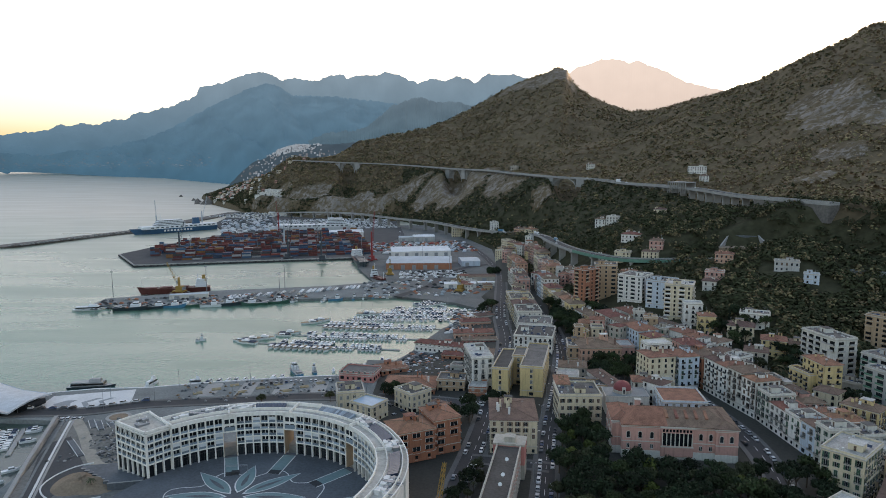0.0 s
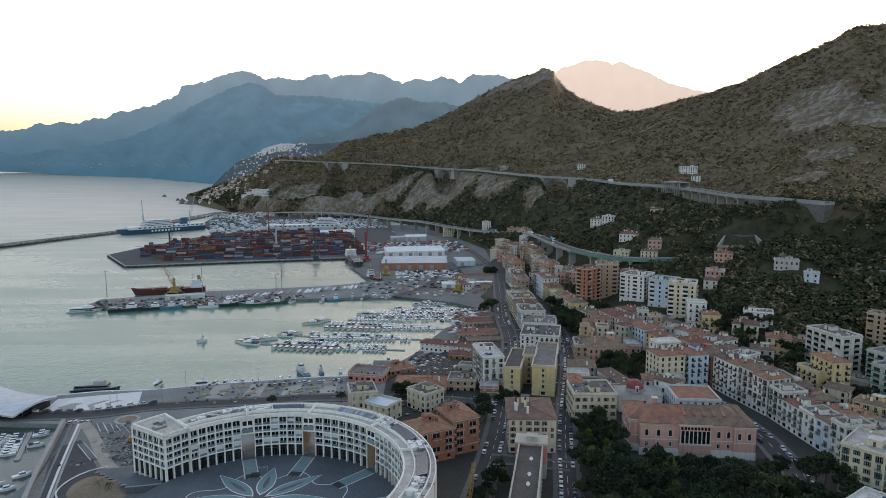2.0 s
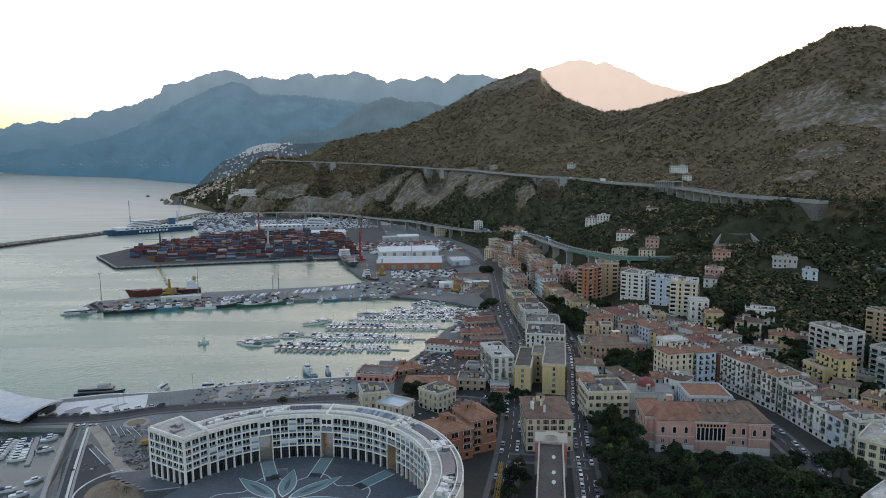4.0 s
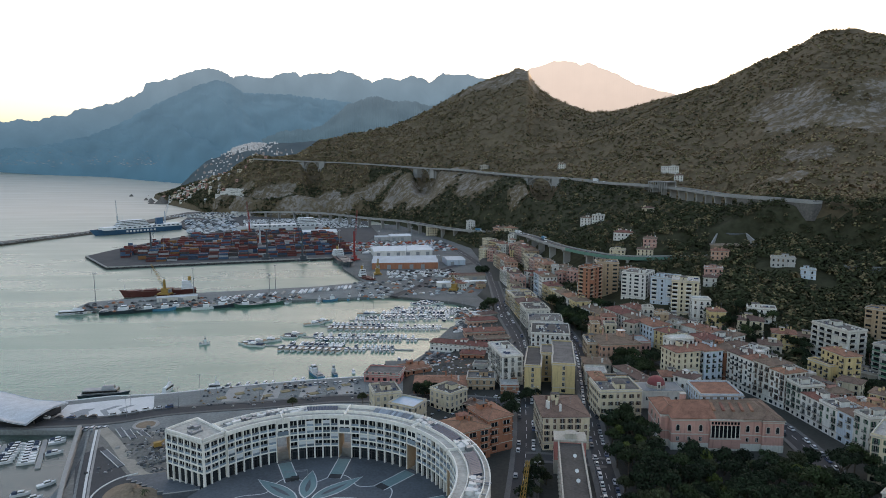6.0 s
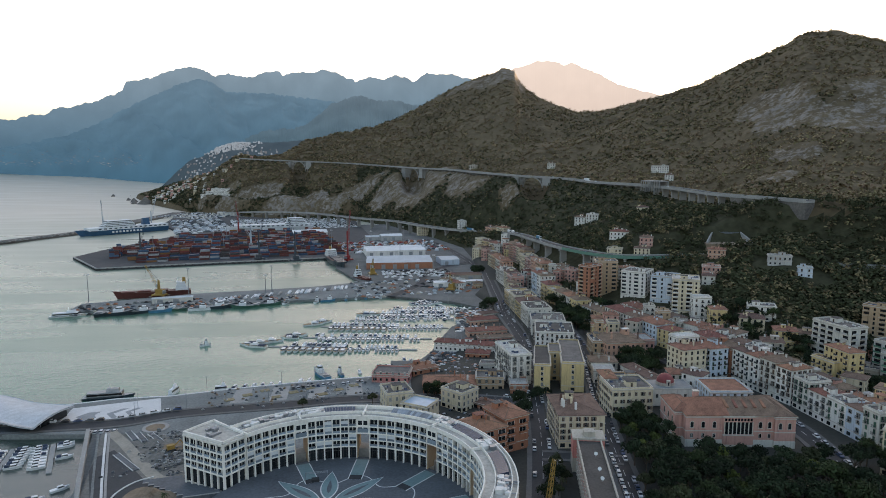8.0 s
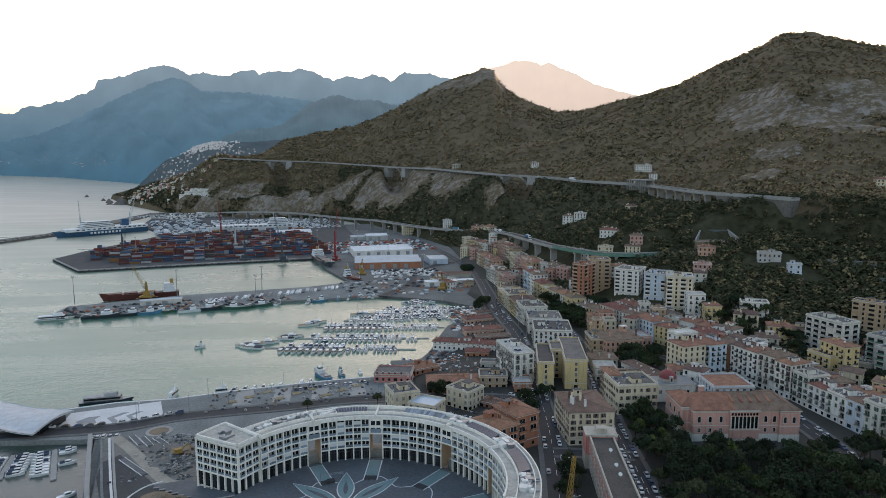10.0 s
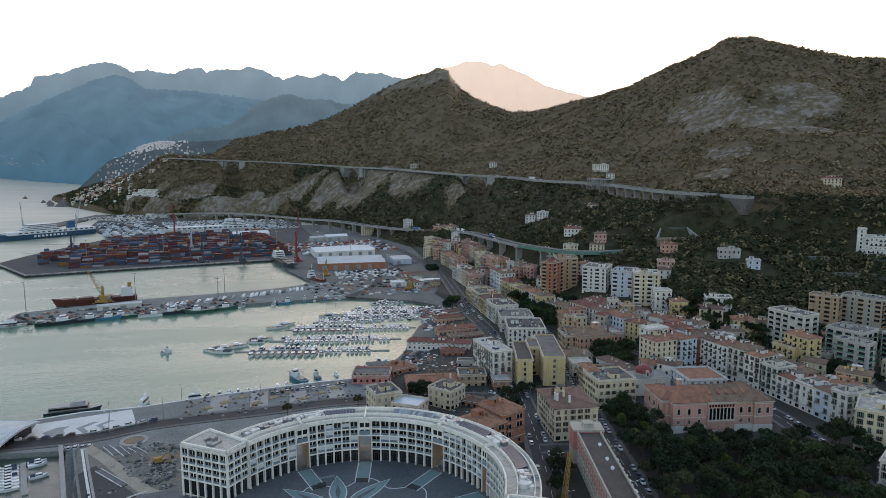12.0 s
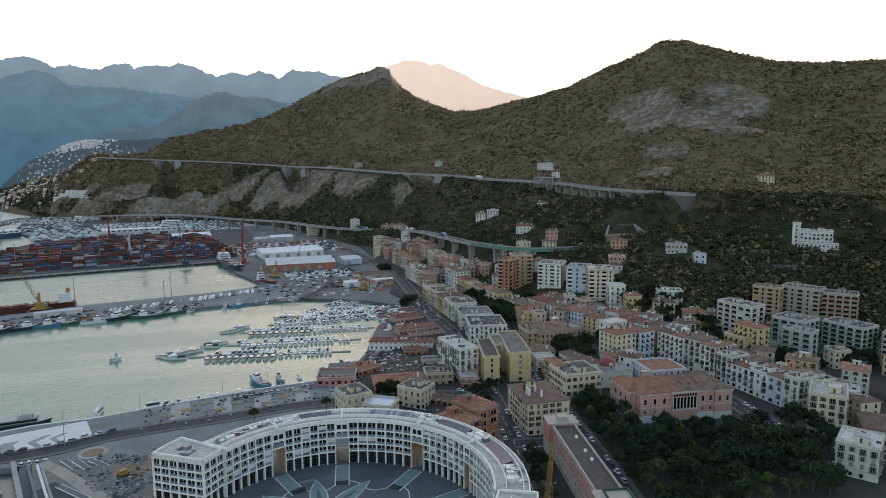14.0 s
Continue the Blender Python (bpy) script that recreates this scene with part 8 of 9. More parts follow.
for line, i, off, paint in ((HIGH_LINE, 150, 3, SHIPWHITE), (HIGH_LINE, 152, -3, SHIPWHITE), (LOW_LINE, 138, 2.6, HULLBLUE), (LOW_LINE, 168, -2.6, SHIPWHITE), (LOW_LINE, 208, 2.6, HULLBLUE), (LOW_LINE, 100, 2.6, HULLBLUE), (LOW_LINE, 220, -2.6, SHIPWHITE), (LOW_LINE, 118, -2.6, SHIPWHITE), (LOW_LINE, 121, -2.6, SHIPWHITE)):
    i = min(i, len(line) - 2)
    d = line[i + 1] - line[i]
    s = sides(line)[i]
    truck(line[i][0] + s[0] * off, line[i][1] + s[1] * off, line[i][2] + 0.12, math.degrees(math.atan2(d[1], d[0])), paint, "white-cabbed lorry on the viaduct road")
for line, a, b in ((LOW_LINE, 105, 235), (HIGH_LINE, 90, 200)):
    rr = random.Random(a)
    for i in range(a, min(b, len(line) - 2), 4):
        if rr.random() < 0.5:
            d, s, off = line[i + 1] - line[i], sides(line)[i], rr.choice((2.6, -2.6))
            car(line[i][0] + s[0] * off, line[i][1] + s[1] * off, line[i][2] + 0.12, math.degrees(math.atan2(d[1], d[0])), rr, "cars on the viaducts", False)


# ---- sea station and the seafront building site ----
def station():
    root = thing("sea_station", "sea terminal with a white shell-like wavy roof", "ferry terminal", m=pose(-252, 343, 2.5, 0, 0, -18))
    nu, nv = 30, 14
    v, f = [], []
    for i in range(nu + 1):
        for j in range(nv + 1):
            u, t = i / nu, j / nv
            x, y = -42 + 66 * u, -12 + 26 * t
            z = 4.6 + 1.1 * math.sin(u * 7.0 + 1.2 * t) * (0.6 + 0.4 * t) + 1.5 * math.sin(t * math.pi) - 1.2 * max(0, u - 0.75) * 4 * (1 - t)
            v.append((x, y + 3 * math.sin(u * 5), z))
    for i in range(nu):
        for j in range(nv):
            a = i * (nv + 1) + j
            f.append((a, a + nv + 1, a + nv + 2, a + 1))
    top = len(v)
    v2 = v + [(x, y, z - 0.7) for x, y, z in v]
    f2 = f + [tuple(q + top for q in k[::-1]) for k in f]
    for i in range(nu):
        for j in (0, nv):
            a, b = i * (nv + 1) + j, (i + 1) * (nv + 1) + j
            f2.append((a, top + a, top + b, b) if j else (a, b, top + b, top + a))
    for j in range(nv):
        for i in (0, nu):
            a, b = i * (nv + 1) + j, i * (nv + 1) + j + 1
            f2.append((a, b, top + b, top + a) if i else (a, top + a, top + b, b))
    part("shell_roof", mesh_object("shell_roof", v2, f2, mat("white_ceramic", (0.42, 0.44, 0.46), 0.4, 0.3, 0.3, 1.5, bump=0.1), True), root, "white ceramic shell roof")
    g = Geo()
    g.box(-38, 20, -6, 10, 0, 3.4, M["glass"])
    for k in range(16):
        g.box(-38 + k * 3.8, -37.7 + k * 3.8, -6.15, -6, 0, 3.4, M["metal"])
    part("glass_front", g.mesh("glass_front"), root)


station()
PALE_STONE = mat("pale_station_paving", (0.55, 0.55, 0.54), 0.6, 0.15, 0.1, 1)
g = Geo()
g.prism([(-229, 331), (-181, 336), (-184, 352), (-190, 369), (-232, 357)], 2.4, 2.56, PALE_STONE)
tagged(new("pavement_station", g.mesh("pavement_station")), "pale paving in front of the sea station", "pavement", kind="structure")
INLAY = mat("grey_inlay", (0.22, 0.235, 0.24), 0.6, 0.2, 0.2, 1.5)
for cx, cy, k in ((-218.5, 345, 1.5), (-207, 347.5, 1.0), (-199, 349.5, 0.8)):
    g = Geo()
    if k > 1.2:
        g.prism([(cx - 6, cy - 1), (cx, cy - 5.5), (cx + 5, cy - 3), (cx + 2.5, cy + 1.5), (cx + 4, cy + 6), (cx - 2, cy + 5)], 2.5, 2.6, INLAY)
    else:
        for s in (-1, 1):
            p = [(cx - 3.5 * k, cy), (cx + 2 * k, cy + s * 7 * k), (cx + 5.5 * k, cy + s * 7 * k), (cx, cy)]
            g.prism(p if s < 0 else p[::-1], 2.5, 2.6, INLAY)
    thing("paving_inlay", "grey pointed inlay in the station paving", "paving", "inlays of the station paving", me=g.mesh("paving_inlay"))
isl = thing("traffic_island", "round kerbed traffic island with pale rim", "traffic island", m=pose(-178, 326, 2.5))
g = Geo()
g.tube((0, 0, 0), (0, 0, 0.5), 6.5, 6.3, M["pale"], 28)
part("rim", g.mesh("rim"), isl)
g = Geo()
g.tube((0, 0, 0.5), (0, 0, 0.58), 4.6, 4.4, M["dirt"], 24)
part("bed", g.mesh("bed"), isl)


M["forecourt"] = mat("worn_forecourt", (0.15, 0.145, 0.13), 0.9, 0.4, 0.08, 0.8)
M["sand"] = mat("pale_sand", (0.29, 0.265, 0.22), 0.95, 0.25, 0.15, 1.0)


def site():
    # raised forecourt left of the crescent
    slab("pavement_forecourt", [(-170, 196), (-120, 196), (-128, 252), (-142, 274), (-152, 306), (-200, 318), (-184, 262)], 4.6, M["forecourt"], "pale dusty ground of the building site", "building site", 0)
    g = Geo()
    g.prism([(-160, 232), (-158, 262), (-163, 268), (-186, 297), (-191, 290), (-188, 276), (-168, 232)], 4.5, 4.68, M["asphalt"])
    tagged(new("pavement_asphalt", g.mesh("pavement_asphalt")), "fresh grey asphalt apron", "pavement", kind="structure")
    g = Geo()
    ribbon(g, [np.array(p, float) for p in ((-208, 321, 5.4), (-198, 294, 5.4), (-188, 267, 5.4), (-178, 242, 5.4), (-162, 198, 5.4))], 0.9, -0.9, 0, 5.5, M["pale"])
    tagged(new("wall_harbour", g.mesh("wall_harbour")), "pale stone harbour wall", "wall", kind="structure")
    for k, (o, mm) in enumerate(((4, M["concrete"]), (7.5, LINE), (9.0, M["pale"]))):
        g = Geo()
        ribbon(g, [np.array(p, float) for p in ((-205 + o, 316, 4.85), (-196 + o, 292, 4.85), (-186 + o, 266, 4.85), (-176 + o, 241, 4.85), (-160 + o, 198, 4.85))], 0.5, -0.5, 0, 0.5, mm)
        tagged(new("trim_kerb", g.mesh("trim_kerb")), "long pale kerb line beside the harbour wall", "kerb", kind="structure")
    g = Geo()
    ribbon(g, [np.array((*p[:2], 4.64)) for p in spline([(-196, 318), (-186, 306), (-177, 294), (-167, 280), (-157, 268), (-150, 266)], 3)], 2.6, -2.6, 0, 0.05, M["sand"])
    tagged(new("road_site", g.mesh("road_site")), "pale sandy site track", "track", kind="structure")
    for x, y, ln, rot in ((-184, 312, 12, -55), (-179, 310, 12, -55), (-172, 309, 13, -50), (-176, 284, 22, -48)):
        g = Geo()
        g.box(-ln / 2, ln / 2, -1.2, 1.2, 0, 0.35, M["slate"])
        for y0 in (-1.4, 1.2):
            g.box(-ln / 2 - 0.2, ln / 2 + 0.2, y0, y0 + 0.2, 0, 0.5, LINE)
        thing("planting_trench", "long dark planting trench with white kerbs", "planting bed", "planting trenches of the site", pose(x, y, 4.6, 0, 0, rot), g.mesh("planting_trench"))
    # broad steps down from the square
    st = thing("grand_steps", "broad flight of dark stone steps with pale edges", "steps", m=pose(0, 0, 4.6))
    for k in range(8):
        g = Geo()
        t = k / 7
        g.box(-8 + t * 1.5, 7, -1.6, 1.5, -1, 0.25 + 0.4 * k, M["slate"])
        g.box(-8 + t * 1.5, 7, -1.62, -0.9, 0.25 + 0.4 * k - 0.1, 0.25 + 0.4 * k + 0.02, M["pale"])
        part("step", g.mesh("step"), st, m=pose(-154 + 20 * t, 266.5 - 18.5 * t, 0, 0, 0, 12))
    # earth mound in its kerbed bed
    v, f = [], []
    n, rows = 30, 7
    for j in range(rows):
        t = j / (rows - 1)
        for i in range(n):
            a = i * math.tau / n
            rr = (1 - t) * (11.5 + 2.2 * math.sin(a * 2 + 0.8) + 1.5 * math.sin(a * 3))
            v.append((rr * math.cos(a) * 1.05, rr * 0.95 * math.sin(a), 2.6 * smooth(t * 1.4) * (1 + 0.5 * noise.noise((math.cos(a) * 2, math.sin(a) * 2, t * 2)))))
    for j in range(rows - 1):
        for i in range(n):
            f.append((j * n + i, j * n + (i + 1) % n, (j + 1) * n + (i + 1) % n, (j + 1) * n + i))
    thing("earth_mound", "brown heap of bare earth in a planting bed", "earth mound", m=pose(-153, 250, 4.65, 0, 0, -35), me=mesh_object("earth_mound", v, f, M["dirt"], True))
    g = Geo()
    ribbon(g, [np.array((*p[:2], 5.0)) for p in spline([(-140, 240), (-150, 236), (-160, 238), (-168, 246), (-169, 256), (-165, 265), (-159, 269)], 2)], 0.3, -0.3, 0, 0.5, LINE)
    thing("bed_kerb", "white curved kerb round the earth bed", "kerb", me=g.mesh("bed_kerb"))
    rr = random.Random(17)
    # dug-up ground and rubble
    for k, (x, y, sx, sy) in enumerate(((-158, 298, 9, 6), (-150, 290, 8, 6), (-165, 288, 7, 4), (-150, 306, 9, 4), (-170, 304, 6, 5))):
        v, f = [], []
        n = 12
        for j in range(n + 1):
            for i in range(n + 1):
                u, w = i / n * 2 - 1, j / n * 2 - 1
                e = max(0, 1 - u * u) * max(0, 1 - w * w)
                v.append((u * sx, w * sy, -0.3 + e * (0.9 + 1.2 * noise.noise((u * 3 + k, w * 3, k)))))
        for j in range(n):
            for i in range(n):
                a = j * (n + 1) + i
                f.append((a, a + 1, a + n + 2, a + n + 1))
        thing("spoil_heap", "low heap of dug earth and rubble", "spoil heap", "spoil heaps of the building site", pose(x, y, 4.65, 0, 0, 20 * k), mesh_object("spoil_heap", v, f, M["dirt"] if k % 3 == 0 else M["forecourt"], True))
    g = Geo()
    for _ in range(1500):
        x, y = rr.gauss(-156, 9), rr.uniform(270, 318)
        if fbm(x / 9, y / 9, 2, 5.0) < -0.1:
            continue
        s = rr.uniform(0.12, 0.6) * rr.uniform(0.6, 1.6)
        z = 4.6
        g.box(x - s, x + s, y - s * 0.6, y + s * 0.6, z, z + s * rr.uniform(0.4, 1.4), rr.choice((M["pale"], M["concrete"], M["asphalt"], M["slate"], M["slate"], M["forecourt"], M["metal"])), s * 0.2)
    tagged(new("rubble", g.mesh("rubble")), "scattered rubble, slabs and pallets of the building site", "rubble", kind="stuff")
    ex = thing("excavator", "orange excavator on the building site", "excavator", m=pose(-160, 294, 4.7, 0, 0, 30))
    for nm, b in (("track", (-2, 2, -1.5, -0.9, 0, 0.9)), ("track", (-2, 2, 0.9, 1.5, 0, 0.9)), ("cab", (-1.8, 1.4, -1.2, 1.2, 1.0, 2.8))):
        g = Geo()
        g.box(*b, CRANE_YEL if nm == "cab" else IRON, 0.15)
        part(nm, g.mesh(nm), ex)
    g = Geo()
    g.tube((1.2, 0, 2), (4.0, 0, 4.2), 0.3, 0.25, CRANE_YEL, 6)
    g.tube((4.0, 0, 4.2), (5.8, 0, 1.6), 0.25, 0.2, CRANE_YEL, 6)
    g.box(5.4, 6.4, -0.6, 0.6, 0.8, 1.7, IRON, 0.1)
    part("arm", g.mesh("arm"), ex)
    # slabs laid on the quay and plank stacks
    for k in range(9):
        x, y = -150 + k * 8.5, 361 + (k % 3) * 6 + k * 0.8
        g = Geo()
        for i in range(3):
            g.box(-2.6, 2.6, i * 1.3, i * 1.3 + 0.8, 0, 0.5, mat("plank_stack", (0.30, 0.24, 0.14), 0.8, 0.2, 0.5, 3) if k == 0 and i == 0 else bpy.data.materials["plank_stack"])
        thing("plank_stack", "low stack of yellow planks on the quay", "planks", "plank stacks on the quay", pose(x, y, 2.52, 0, 0, 25), g.mesh("plank_stack"))
    # worn quay paving fields
    for k in range(10):
        x = -160 + k * 10.5
        g = Geo()
        g.prism([(x, 356 + k * 1.2), (x + 9.4, 357.5 + k * 1.2), (x + 8.2, 380 + k * 1.0), (x - 1.2, 378.5 + k * 1.0)], 2.45, 2.53 + 0.004 * (k % 2), M["pale"] if k % 2 else M["concrete"])
        tagged(new("pavement_quay_field", g.mesh("pavement_quay_field")), "field of worn grey quay paving", "pavement", kind="structure")


    g = Geo()
    ribbon(g, [np.array(p, float) for p in ((-243, 361, 2.75), (-214, 370, 2.75), (-186, 372, 2.75), (-150, 382, 2.75), (-118, 389, 2.75), (-92, 394, 2.75), (-61, 397, 2.75))], 0.5, -0.9, -0.05, 0.6, LINE)
    tagged(new("trim_quay_edge", g.mesh("trim_quay_edge")), "pale stone kerb along the seafront quay", "kerb", kind="structure")


site()


def lamp_post(x, y, z, h, lean=1.6):
    root = thing("street_lamp", "tall grey street lamp post", "street lamp", "street lamps", pose(x, y, z))
    g = Geo()
    g.tube((0, 0, 0), (0, 0, h), 0.14, 0.08, M["metal"], 6)
    part("pole", g.mesh("pole"), root)
    for s in (-1, 1):
        g = Geo()
        g.tube((0, 0, h), (s * lean, 0, h + 0.4), 0.06, 0.05, M["metal"], 5)
        g.box(s * lean - 0.35, s * lean + 0.35, -0.15, 0.15, h + 0.32, h + 0.5, FRAME_WHITE)
        part("lamp_arm", g.mesh("lamp_arm"), root)


for x, y in ((-192, 337), (-196, 352), (-170, 350), (-165, 371), (-150, 352), (-128, 356), (-124, 376), (-108, 360), (-92, 363), (-100, 385), (-70, 365), (-52, 360)):
    lamp_post(x, y, 2.6, 11)
for line, o in ((LONG_STREET, 4.8), (COAST_ROAD, -5.6)):
    for i in range(6, min(len(line), 90), 6):
        s = sides(line)[i]
        lamp_post(line[i][0] + s[0] * o, line[i][1] + s[1] * o, line[i][2] + 0.1, 8, 1.0)

# yellow tower crane jib beside the crescent
jb = thing("building_crane", "yellow lattice crane mast beside the crescent", "crane", m=pose(-8, 214, 4))
g = Geo()
lattice(g, (0, 0, 0), (4, 3, 27), 0.9, CRANE_YEL, 14, 0.13)
part("mast", g.mesh("mast"), jb)
g = Geo()
g.box(-2.5, 2.5, -2.5, 2.5, -1.5, 0.6, M["concrete"])
part("base", g.mesh("base"), jb)

# ---- trees ----
LEAF = [mat("leaf_" + k, c, 0.85, 0.35, 0.4, 3.0, spec=0.2, island=0.4, rnd=0.4, hue=0.02) for k, c in (("dark", (0.017, 0.027, 0.012)), ("mid", (0.028, 0.040, 0.015)), ("olive", (0.046, 0.052, 0.024)), ("light", (0.085, 0.100, 0.026)))]
BARK = mat("bark", (0.10, 0.075, 0.055), 0.95, 0.3, 1.0, 6, bump=0.03)


def leaf_cards(centres, size, count, seed):
    """Small leaf clumps scattered through balls: arrays of corners, four to a clump."""
    r = np.random.RandomState(seed)
    out = []
    for cx, cy, cz, rad in centres:
        d = r.normal(size=(count, 3))
        d /= np.linalg.norm(d, axis=1)[:, None]
        p = np.array((cx, cy, cz)) + d * (rad * r.uniform(0.55, 1.05, (count, 1))) * np.array((1, 1, 0.8))
        a = r.normal(size=(count, 3))
        a = np.cross(d, a)
        a /= np.linalg.norm(a, axis=1)[:, None]
        b = np.cross(d + 0.7 * r.normal(size=(count, 3)), a)
        b /= np.linalg.norm(b, axis=1)[:, None]
        s = size * r.uniform(0.6, 1.3, (count, 1))
        out.append(np.stack([p - a * s - b * s * 0.6, p + a * s * 0.7 - b * s, p + a * s + b * s * 0.6, p - a * s * 0.7 + b * s], 1))
    return np.concatenate(out).reshape(-1, 3)


def quads_mesh(name, pts, material):
    n = len(pts) // 4
    me = bpy.data.meshes.new(name)
    me.vertices.add(len(pts))
    me.vertices.foreach_set("co", pts.astype(np.float32).ravel())
    me.loops.add(len(pts))
    me.loops.foreach_set("vertex_index", np.arange(len(pts), dtype=np.int32))
    me.polygons.add(n)
    me.polygons.foreach_set("loop_start", np.arange(0, len(pts), 4, dtype=np.int32))
    me.polygons.foreach_set("loop_total", np.full(n, 4, dtype=np.int32))
    me.materials.append(material)
    me.update(calc_edges=True)
    return me


def tree_kind(seed, height, spread, kind):
    rnd = random.Random(seed)
    g = Geo()
    balls = []
    if kind == "cypress":
        for k in range(9):
            t = k / 8
            balls.append((rnd.uniform(-0.2, 0.2), rnd.uniform(-0.2, 0.2), height * (0.12 + 0.82 * t), spread * (0.55 + 0.5 * math.sin(math.pi * (0.15 + 0.75 * t))) * 0.8))
        g.tube((0, 0, -0.5), (0, 0, height * 0.8), 0.28, 0.08, BARK, 6)
    elif kind == "palm":
        g.tube((0, 0, -0.5), (0.3, 0.2, height), 0.28, 0.2, BARK, 7)
    else:
        top = height * 0.5
        g.tube((0, 0, -0.5), (0, 0, top), 0.32, 0.2, BARK, 7)
        n = 9 if kind != "pine" else 7
        for k in range(n):
            a, e = k * 2.4 + rnd.uniform(-0.3, 0.3), rnd.uniform(0.25, 1.0)
            d = spread * (0.25 + 0.6 * rnd.random())
            tip = (math.cos(a) * d, math.sin(a) * d, height * (0.55 + 0.35 * (1 - d / spread) + rnd.uniform(-0.06, 0.06)))
            if kind == "pine":
                tip = (tip[0], tip[1], height * rnd.uniform(0.82, 0.92))
            g.tube((0, 0, top * rnd.uniform(0.6, 1.0)), tip, 0.16, 0.05, BARK, 5)
            balls.append((*tip, spread * rnd.uniform(0.34, 0.52) * (0.8 if kind == "pine" else 1)))
        balls.append((0, 0, height * 0.84, spread * 0.5))
    trunk = g.mesh("trunk")
    if kind == "palm":
        pts = []
        for k in range(22):
            a, el = k * 2.4, rnd.uniform(-0.3, 0.9)
            prev = np.array((0.3, 0.2, height))
            for j in range(4):
                nxt = prev + np.array((math.cos(a) * 0.75, math.sin(a) * 0.75, el * 0.6 - 0.28 * j))
                w = np.array((-math.sin(a), math.cos(a), 0)) * (0.42 - 0.09 * j)
                pts += [prev - w, nxt - w * 0.75, nxt + w * 0.75, prev + w]
                prev = nxt
        return trunk, np.array(pts)
    return trunk, leaf_cards(balls, 0.34 if kind != "cypress" else 0.26, 120 if kind != "cypress" else 70, seed)


TREES = []
for i, (h_, s_, k_, lf) in enumerate(((11, 4.6, "oak", 0), (13, 5.4, "oak", 1), (9, 3.8, "oak", 2), (12, 5.6, "pine", 0), (14, 1.6, "cypress", 0), (8, 3.4, "oak", 3), (10, 4.4, "oak", 1), (9, 2.0, "palm", 2))):
    tr, cr = tree_kind(40 + i, h_, s_, k_)
    TREES.append((k_, tr, quads_mesh("crown", cr, LEAF[lf]), ("broad dark green tree", "broad green tree", "small olive-green tree", "umbrella pine", "tall dark cypress", "light green tree", "rounded green tree", "palm tree")[i]))


def tree(x, y, k, scale, rnd, group, where):
    kind, tr, cr, lb = TREES[k]
    root = thing("palm_tree" if kind == "palm" else "cypress_tree" if kind == "cypress" else "tree", f"{lb} with a dense crown {where}", "tree", group, pose(x, y, max(2.5, ground_z(x, y, False)), 0, 0, rnd.uniform(0, 360)) @ Matrix.Scale(scale, 4))
    part("trunk", tr, root)
    part("crown", cr, root)


def inside(x, y, poly):
    c = False
    for (x0, y0), (x1, y1) in zip(poly, poly[1:] + poly[:1]):
        if (y0 > y) != (y1 > y) and x < (x1 - x0) * (y - y0) / (y1 - y0) + x0:
            c = not c
    return c


def grove(poly, n, gap, kinds, group, where, seed, lo=0.75, hi=1.15, avoid=()):
    rnd = random.Random(seed)
    xs, ys = [p[0] for p in poly], [p[1] for p in poly]
    got = []
    for _ in range(n * 30):
        if len(got) >= n:
            break
        x, y = rnd.uniform(min(xs), max(xs)), rnd.uniform(min(ys), max(ys))
        if not inside(x, y, poly) or any((x - a) ** 2 + (y - b) ** 2 < gap * gap for a, b in got) or any(a0 < x < a1 and b0 < y < b1 for a0, a1, b0, b1 in avoid):
            continue
        got.append((x, y))
        tree(x, y, rnd.choice(kinds), rnd.uniform(lo, hi), rnd, group, where)


grove([(30, 196), (50, 300), (58, 308), (66, 306), (64, 264), (122, 256), (126, 238), (112, 196)], 125, 5.0, (0, 0, 1, 2, 6, 3, 5, 2), "trees of the park", "in the park", 1)
grove([(122, 262), (146, 250), (140, 226), (126, 226)], 10, 5, (0, 1, 3), "trees of the park", "in the park", 2)
grove([(50, 300), (56, 312), (70, 310), (66, 292)], 8, 4, (0, 6), "trees of the park", "beside the palazzo", 3, 0.6, 0.85)
grove([(82, 368), (104, 372), (122, 402), (104, 404), (84, 400)], 20, 4.4, (0, 1, 6), "trees of the town gardens", "in a courtyard garden", 4, 0.7, 1.0)
grove([(75, 462), (84, 464), (92, 500), (82, 560), (76, 560)], 22, 4.2, (0, 6, 1), "trees of the town gardens", "lining the street", 5, 0.8, 1.1)
grove([(-10, 312), (6, 312), (10, 330), (-4, 332)], 6, 4.4, (0, 1), "trees of the seafront", "beside the coast road", 6, 0.7, 0.95, ((-16, -2, 330, 345),))
grove([(-42, 352), (-30, 352), (-26, 362), (-40, 362)], 5, 3.5, (0, 1), "trees of the seafront", "behind the cream house", 7, 0.6, 0.8)
grove([(14, 336), (24, 338), (26, 350), (18, 350)], 4, 3.5, (0,), "trees of the seafront", "beside the yellow block", 8, 0.5, 0.7)
grove([(-4, 222), (4, 226), (14, 262), (6, 272)], 12, 3.8, (2, 7, 0), "trees of the seafront", "along the coast road", 9, 0.5, 0.8)
grove([(168, 380), (180, 376), (186, 420), (205, 425), (200, 450), (172, 460), (160, 430)], 34, 4.6, (0, 1, 2, 4), "trees on the slope", "on the wooded slope", 10, 0.7, 1.1)
grove([(172, 310), (178, 300), (190, 310), (176, 330)], 8, 3.8, (0, 1), "trees on the slope", "below the yellow house", 11, 0.6, 0.9)
